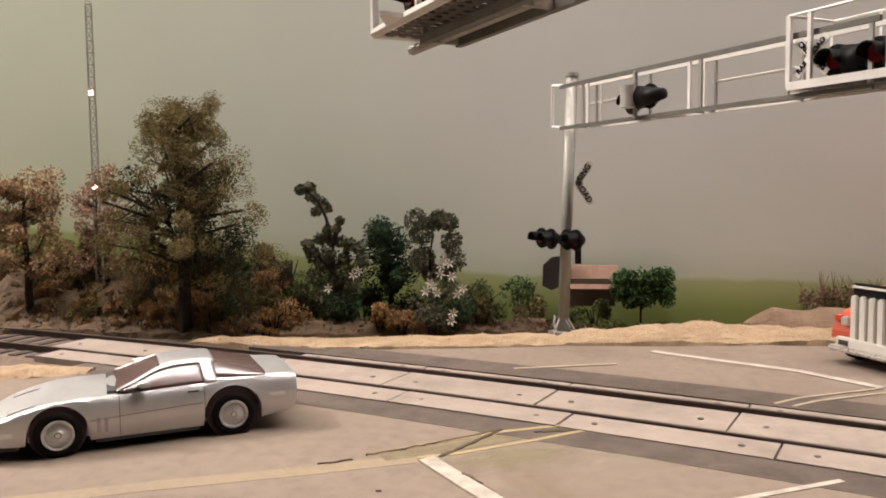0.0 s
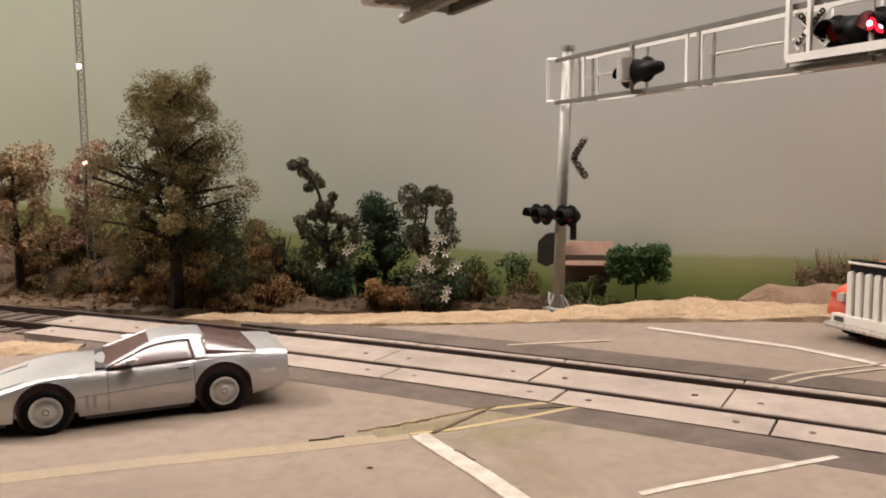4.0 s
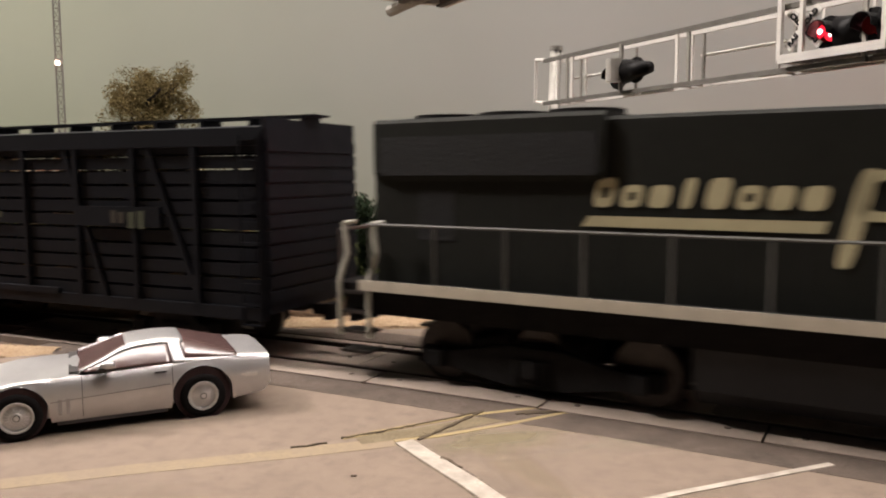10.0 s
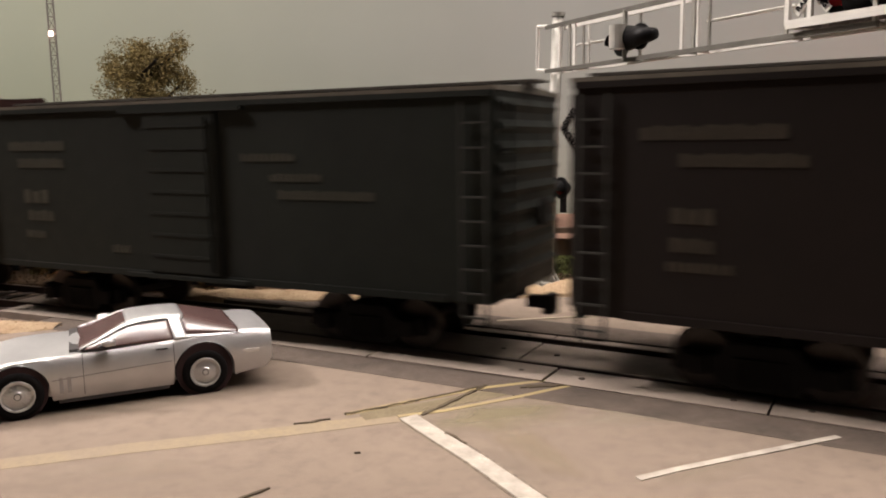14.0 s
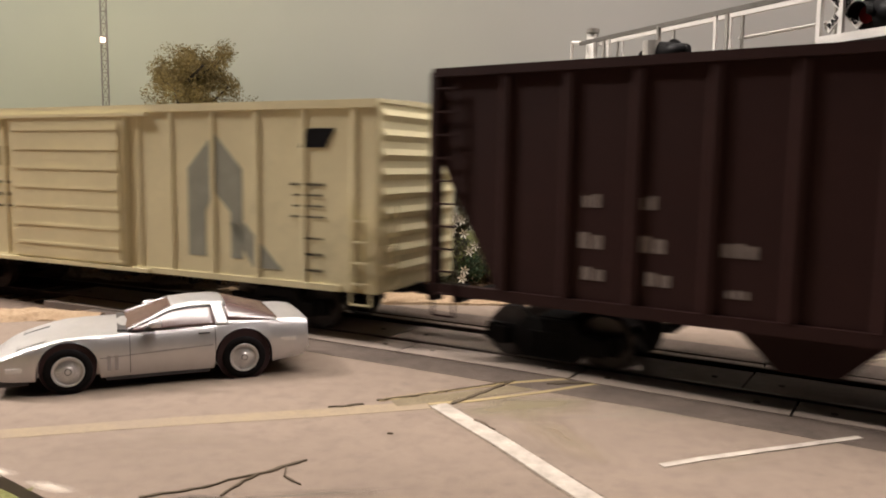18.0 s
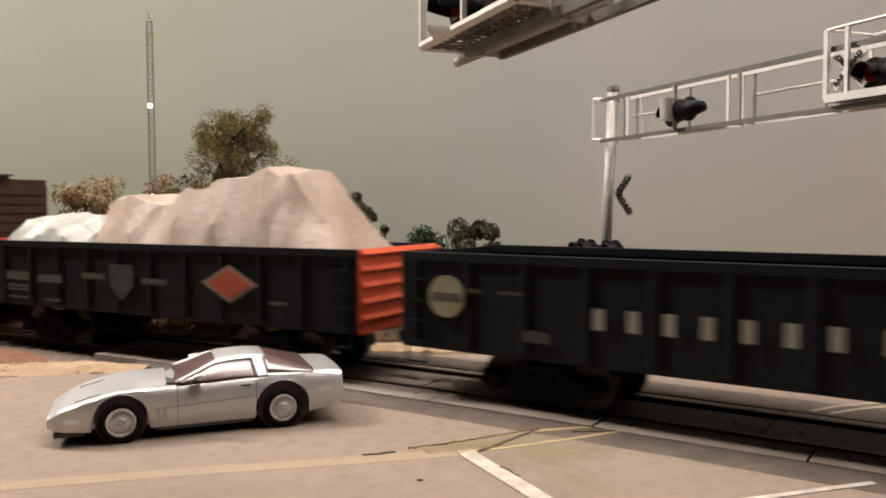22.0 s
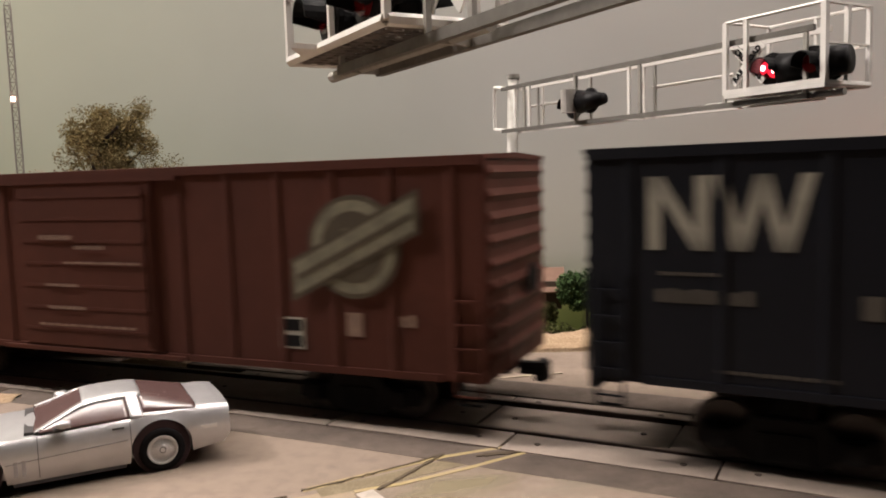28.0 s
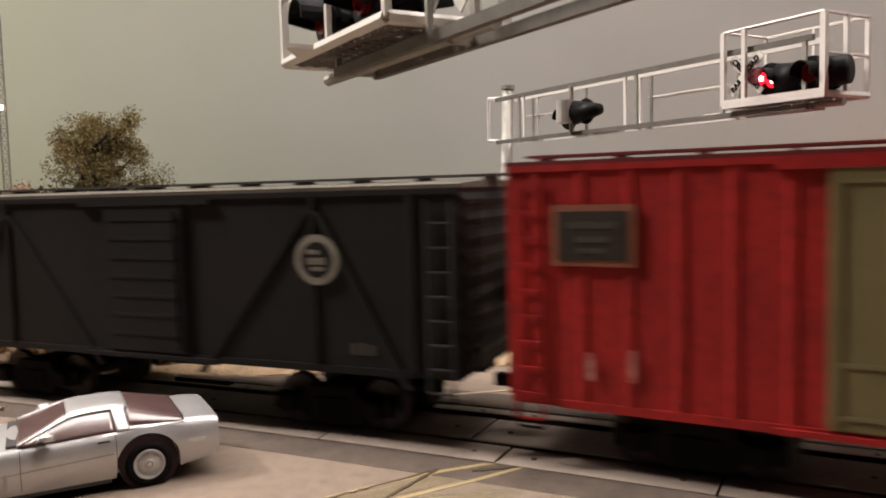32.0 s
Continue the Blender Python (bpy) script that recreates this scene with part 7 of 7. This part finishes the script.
part("emblem", Shape().prism([(2.25, 1.95), (3.05, 2.36), (3.85, 1.95), (3.05, 1.54)], Y - 0.075, Y - 0.07), mat("emblem_pale_edge", (0.22, 0.165, 0.13), 0.6), gon, "pale-edged diamond emblem")
part("emblem", Shape().prism([(2.42, 1.95), (3.05, 2.27), (3.68, 1.95), (3.05, 1.63)], Y - 0.085, Y - 0.07), mat("emblem_orange", (0.36, 0.07, 0.038), 0.6, 0, 0.25, 3), gon, "orange diamond emblem")
part("emblem", Shape().prism([(-0.75, 2.25), (0.05, 2.25), (0.05, 1.75), (-0.35, 1.4), (-0.75, 1.75)], Y - 0.078, Y - 0.07), mat("shield_grey", (0.036, 0.04, 0.036), 0.7, 0, 0.6, 8), gon, "grey shield emblem")
bars(gon, [(-1.35, 1.95, 0.8, 0.14), (0.75, 1.9, 0.8, 0.14), (-4.3, 1.86, 0.95, 0.22), (-4.3, 1.6, 0.9, 0.07), (-4.3, 1.5, 0.9, 0.06), (-4.3, 1.3, 0.8, 0.06), (-3.0, 1.82, 0.95, 0.2), (-2.9, 1.28, 0.6, 0.06), (4.4, 1.6, 0.5, 0.08)], Y - 0.073, mat("grey_teal_lettering", (0.082, 0.09, 0.078), 0.7, 0, 0.25, 5))

stock2 = stock_car(12.4, "weathered oxide-red slatted stock car with a roof walk", STOCK_RED, STOCK_SLAT, 4.26, 0.19)

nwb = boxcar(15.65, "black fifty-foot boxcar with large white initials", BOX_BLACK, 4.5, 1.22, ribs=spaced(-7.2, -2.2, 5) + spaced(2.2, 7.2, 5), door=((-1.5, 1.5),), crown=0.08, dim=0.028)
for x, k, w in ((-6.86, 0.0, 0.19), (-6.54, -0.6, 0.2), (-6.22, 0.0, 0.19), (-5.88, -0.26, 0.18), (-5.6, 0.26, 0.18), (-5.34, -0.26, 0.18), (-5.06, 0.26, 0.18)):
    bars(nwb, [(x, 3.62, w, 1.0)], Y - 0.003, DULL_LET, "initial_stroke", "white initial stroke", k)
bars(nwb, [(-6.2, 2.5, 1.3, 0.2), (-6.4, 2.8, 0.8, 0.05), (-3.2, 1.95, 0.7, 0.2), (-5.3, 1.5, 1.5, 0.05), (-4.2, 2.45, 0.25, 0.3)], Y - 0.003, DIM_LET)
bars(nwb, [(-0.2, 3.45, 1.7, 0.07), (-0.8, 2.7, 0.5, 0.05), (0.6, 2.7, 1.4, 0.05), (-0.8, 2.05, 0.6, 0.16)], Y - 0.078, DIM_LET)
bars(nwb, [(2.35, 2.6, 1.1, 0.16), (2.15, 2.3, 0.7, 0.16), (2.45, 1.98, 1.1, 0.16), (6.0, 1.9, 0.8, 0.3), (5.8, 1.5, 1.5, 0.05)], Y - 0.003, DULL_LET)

OXIDE_LET = mat("warm_dim_lettering", (0.25, 0.165, 0.125), 0.7, 0, 0.3, 5)
oxide_box = boxcar(15.9, "oxide-brown fifty-foot boxcar with a pale round emblem", OXIDE_BROWN, 4.5, 0.95, ribs=spaced(-7.4, -2.6, 6) + spaced(2.0, 7.4, 6), door=((-2.2, 1.4),), crown=0.08, dim=0.028)
PALE_OLIVE = mat("emblem_pale_olive", (0.20, 0.185, 0.13), 0.6, 0, 0.4, 3)
RING_DARK = mat("emblem_ring_dark", (0.07, 0.055, 0.035), 0.6)
for r, d, m, lb in ((0.86, 0.05, RING_DARK, "dark round emblem"), (0.78, 0.055, PALE_OLIVE, "pale olive ring"), (0.6, 0.06, RING_DARK, "dark emblem centre"), (0.34, 0.065, PALE_OLIVE, "pale olive disc")):
    part("emblem", Shape().tube((5.65, Y, 3.1), (5.65, Y - d, 3.1), r, 28), m, oxide_box, lb)
for w, q, d, m, nm in ((1.22, 0.36, 0.07, RING_DARK, "emblem_band"), (1.14, 0.27, 0.076, PALE_OLIVE, "emblem_band_face"), (1.08, 0.05, 0.082, RING_DARK, "emblem_band_line")):
    part(nm, Shape().prism([(5.65 - w, 3.1 - w * 0.48 - q), (5.65 + w, 3.1 + w * 0.48 - q), (5.65 + w, 3.1 + w * 0.48 + q), (5.65 - w, 3.1 - w * 0.48 + q)], Y - d, Y - d + 0.004), m, oxide_box, "slanted emblem band")
bars(oxide_box, [(4.35, 1.6, 0.5, 0.55)], Y - 0.004, WHITE_LET, "stencil_frame")
bars(oxide_box, [(4.35, 1.74, 0.4, 0.2), (4.35, 1.46, 0.4, 0.2)], Y - 0.009, BLACK, "stencil_panel")
bars(oxide_box, [(-6.7, 2.35, 0.7, 0.13), (-5.6, 2.35, 0.6, 0.13), (-4.6, 2.35, 0.65, 0.13), (-5.6, 1.55, 0.35, 0.3), (-4.7, 1.55, 0.35, 0.3), (-3.7, 1.95, 0.25, 0.2), (5.6, 1.8, 0.3, 0.4), (6.6, 1.9, 0.3, 0.2)], Y - 0.004, OXIDE_LET)
bars(oxide_box, [(-1.1, 3.25, 0.9, 0.1), (-0.2, 3.05, 0.8, 0.07), (0.1, 2.75, 2.0, 0.05), (-0.9, 1.85, 1.0, 0.07), (-1.0, 2.3, 0.9, 0.06), (-0.4, 1.5, 2.6, 0.05)], Y - 0.1, OXIDE_LET)

red = boxcar(16.3, "scarlet fifty-foot boxcar with olive doors and worn white lettering", BOX_RED, 4.48, 0.95, ribs=spaced(-7.7, -4.3, 6) + spaced(1.2, 7.7, 9), door=((-3.9, -1.55),), door_mat=DOOR_OLIVE, dim=0.03, panelled=True, board=mat("roof_plank_red", (0.14, 0.014, 0.014), 0.6), crown=0.08, roof=mat("roof_scarlet", (0.11, 0.0095, 0.0105), 0.6, 0, 0.3, 1.5, stain=0.3))
part("second_door", Shape().box(-1.5, 0.72, -W2 - 0.06, -W2, 1.05, 4.12), DOOR_GREY, red, "weathered grey-olive door", bevel=0.02)
for z in (1.5, 3.0):
    bars(red, [(-0.39, z, 2.0, 0.06)], -W2 - 0.064, DOOR_OLIVE, "door_rib")
bars(red, [(-0.75, 3.72, 0.5, 0.06), (0.1, 3.76, 0.6, 0.06), (-0.7, 3.52, 0.4, 0.06), (0.15, 3.5, 0.5, 0.06), (-0.2, 3.62, 0.3, 0.05)], -W2 - 0.072, BLACK)
bars(red, [(1.22 + 0.7 * k, zc, 0.3, h) for k, (zc, h) in enumerate(((3.68, 0.86), (3.58, 0.64), (3.58, 0.64), (3.68, 0.86), (3.58, 0.66), (3.4, 0.95), (3.64, 0.8), (3.58, 0.64)))],
     Y - 0.052, mat("worn_red_white_letters", (0.40, 0.19, 0.16), 0.7, 0, 0.5, 3, colour2=(0.27, 0.05, 0.045)), "name_block", "worn pale name block")
bars(red, [(3.25, 2.58, 0.3, 0.2), (4.0, 2.58, 0.45, 0.2), (4.75, 2.62, 0.38, 0.3), (3.25, 2.3, 0.3, 0.1), (4.0, 2.3, 0.36, 0.12), (4.75, 2.25, 0.35, 0.2), (3.25, 1.62, 0.3, 0.18), (4.0, 1.62, 0.32, 0.18), (4.75, 1.6, 0.32, 0.24), (-6.9, 1.6, 0.1, 0.4), (-6.3, 1.65, 0.1, 0.45)],
     Y - 0.052, mat("worn_red_white_letters", (0.42, 0.22, 0.18), 0.7), "data_block", "worn pale data block")
part("placard_board", Shape().box(-7.45, -6.25, -W2 - 0.07, -W2 - 0.03, 3.02, 3.88), mat("placard_frame_worn", (0.21, 0.075, 0.045), 0.6), red)
part("placard", Shape().box(-7.35, -6.35, -W2 - 0.085, -W2 - 0.06, 3.11, 3.79), mat("placard_dark", (0.022, 0.016, 0.010), 0.6), red, "dark placard with pale bars")
bars(red, [(-6.85, 3.6, 0.7, 0.1), (-6.85, 3.4, 0.5, 0.09), (-6.85, 3.24, 0.4, 0.08)], -W2 - 0.088, DIM_LET)

blk = boxcar(12.4, "charcoal boxcar with a pale round emblem and outside braces", BOX_GREY, 4.2, 1.18, ribs=(-5.4, -3.6, 3.6, 5.4), door=((-0.95, 0.95),), crown=0.1, corrugated=True, board=BOARD, roof=DUSTY_ROOF)
for sgn in (-1, 1):
    for x0, x1 in ((-5.3, -3.7), (-1.2, -3.5), (1.2, 3.5), (5.3, 3.7)):
        part("brace", Shape().prism([(x0 - 0.07, 1.0), (x0 + 0.07, 1.0), (x1 + 0.07, 3.85), (x1 - 0.07, 3.85)], sgn * W2, sgn * (W2 + 0.05)), BOX_GREY, blk)
part("emblem", Shape().tube((3.7, Y - 0.05, 3.05), (3.7, Y - 0.058, 3.05), 0.42, 22), DULL_LET, blk, "pale round emblem")
part("emblem", Shape().tube((3.7, Y - 0.056, 3.05), (3.7, Y - 0.064, 3.05), 0.3, 22), BOX_GREY, blk, "dark emblem centre")
bars(blk, [(3.7, 3.03, 0.36, 0.12), (3.64, 3.18, 0.25, 0.08), (3.72, 2.9, 0.28, 0.07)], Y - 0.066, DULL_LET)
bars(blk, [(-4.5, 2.6, 1.0, 0.2), (-4.5, 1.9, 0.8, 0.3), (4.5, 1.6, 0.5, 0.2)], Y - 0.003, DIM_LET)

# ---- movement ----
# how far the train has come along the track
RUN = [(0, -56.3), (6, -8.05), (7, 0.0), (8, 8.05), (9, 16.1), (10, 24.05), (11, 31.7), (12, 39.75), (13, 47.9), (14, 56.15), (14.5, 60.3), (17, 80.2), (18, 88.4), (19, 96.5),
       (20, 104.27), (21, 112.15), (22, 119.9), (23, 128.2), (24, 136.3), (26.5, 156.8), (27, 160.95), (28, 169.45), (29, 177.95), (30, 186.6), (31, 195.0), (32, 203.4)]
# middle of each vehicle behind the mark on the train, and half the distance between its bogies
TRAIN = [(loco, -15.22, 6.45), (stock1, -33.12, 3.6), (brown1, -46.72, 3.7), (green, -60.64, 3.6), (hop, -78.25, 8.0), (tan, -97.1, 4.9), (long_gondola, -113.4, 5.0), (gon, -128.6, 3.7),
         (stock2, -142.3, 3.6), (nwb, -157.5, 5.2), (oxide_box, -175.05, 5.3), (red, -192.3, 5.5), (blk, -207.6, 3.6)]


def run_at(t):
    for (a, p), (b, q) in zip(RUN, RUN[1:]):
        if a <= t <= b:
            return p + (q - p) * (t - a) / (b - a)


def motions():
    times = [0, 1, 2, 3, 4, 5] + [r[0] for r in RUN[1:]] + [15.3, 16.1, 25.1, 25.8]
    for car, mid, half in TRAIN:
        rows = []
        for t in sorted(set(times)):
            s = run_at(t) + mid
            fx, fy, _ = track(s + half)
            bx, by, _ = track(s - half)
            rows.append((t, pose((fx + bx) / 2 * K, (fy + by) / 2 * K, 0, 0, 0, math.degrees(math.atan2(fy - by, fx - bx)))))
        walk(car, rows)
    # the two lamps of the far signal flash in turn from this moment on
    first, beat, back, front = 2.11, 0.66, pose(0, 0.075 * K, 0), pose(0, 0, 0)
    for lamp, turn in FLASHERS:
        rows, lit = [(0.0, back)], False
        for k in range(46):
            now = (k % 2 == 0) == (turn == 1)
            if now != lit:
                t = first + beat * k
                rows += [(t - 0.02, front if lit else back), (t + 0.02, front if now else back)]
                lit = now
        walk(lamp, rows + [(32.0, front if lit else back)])


motions()
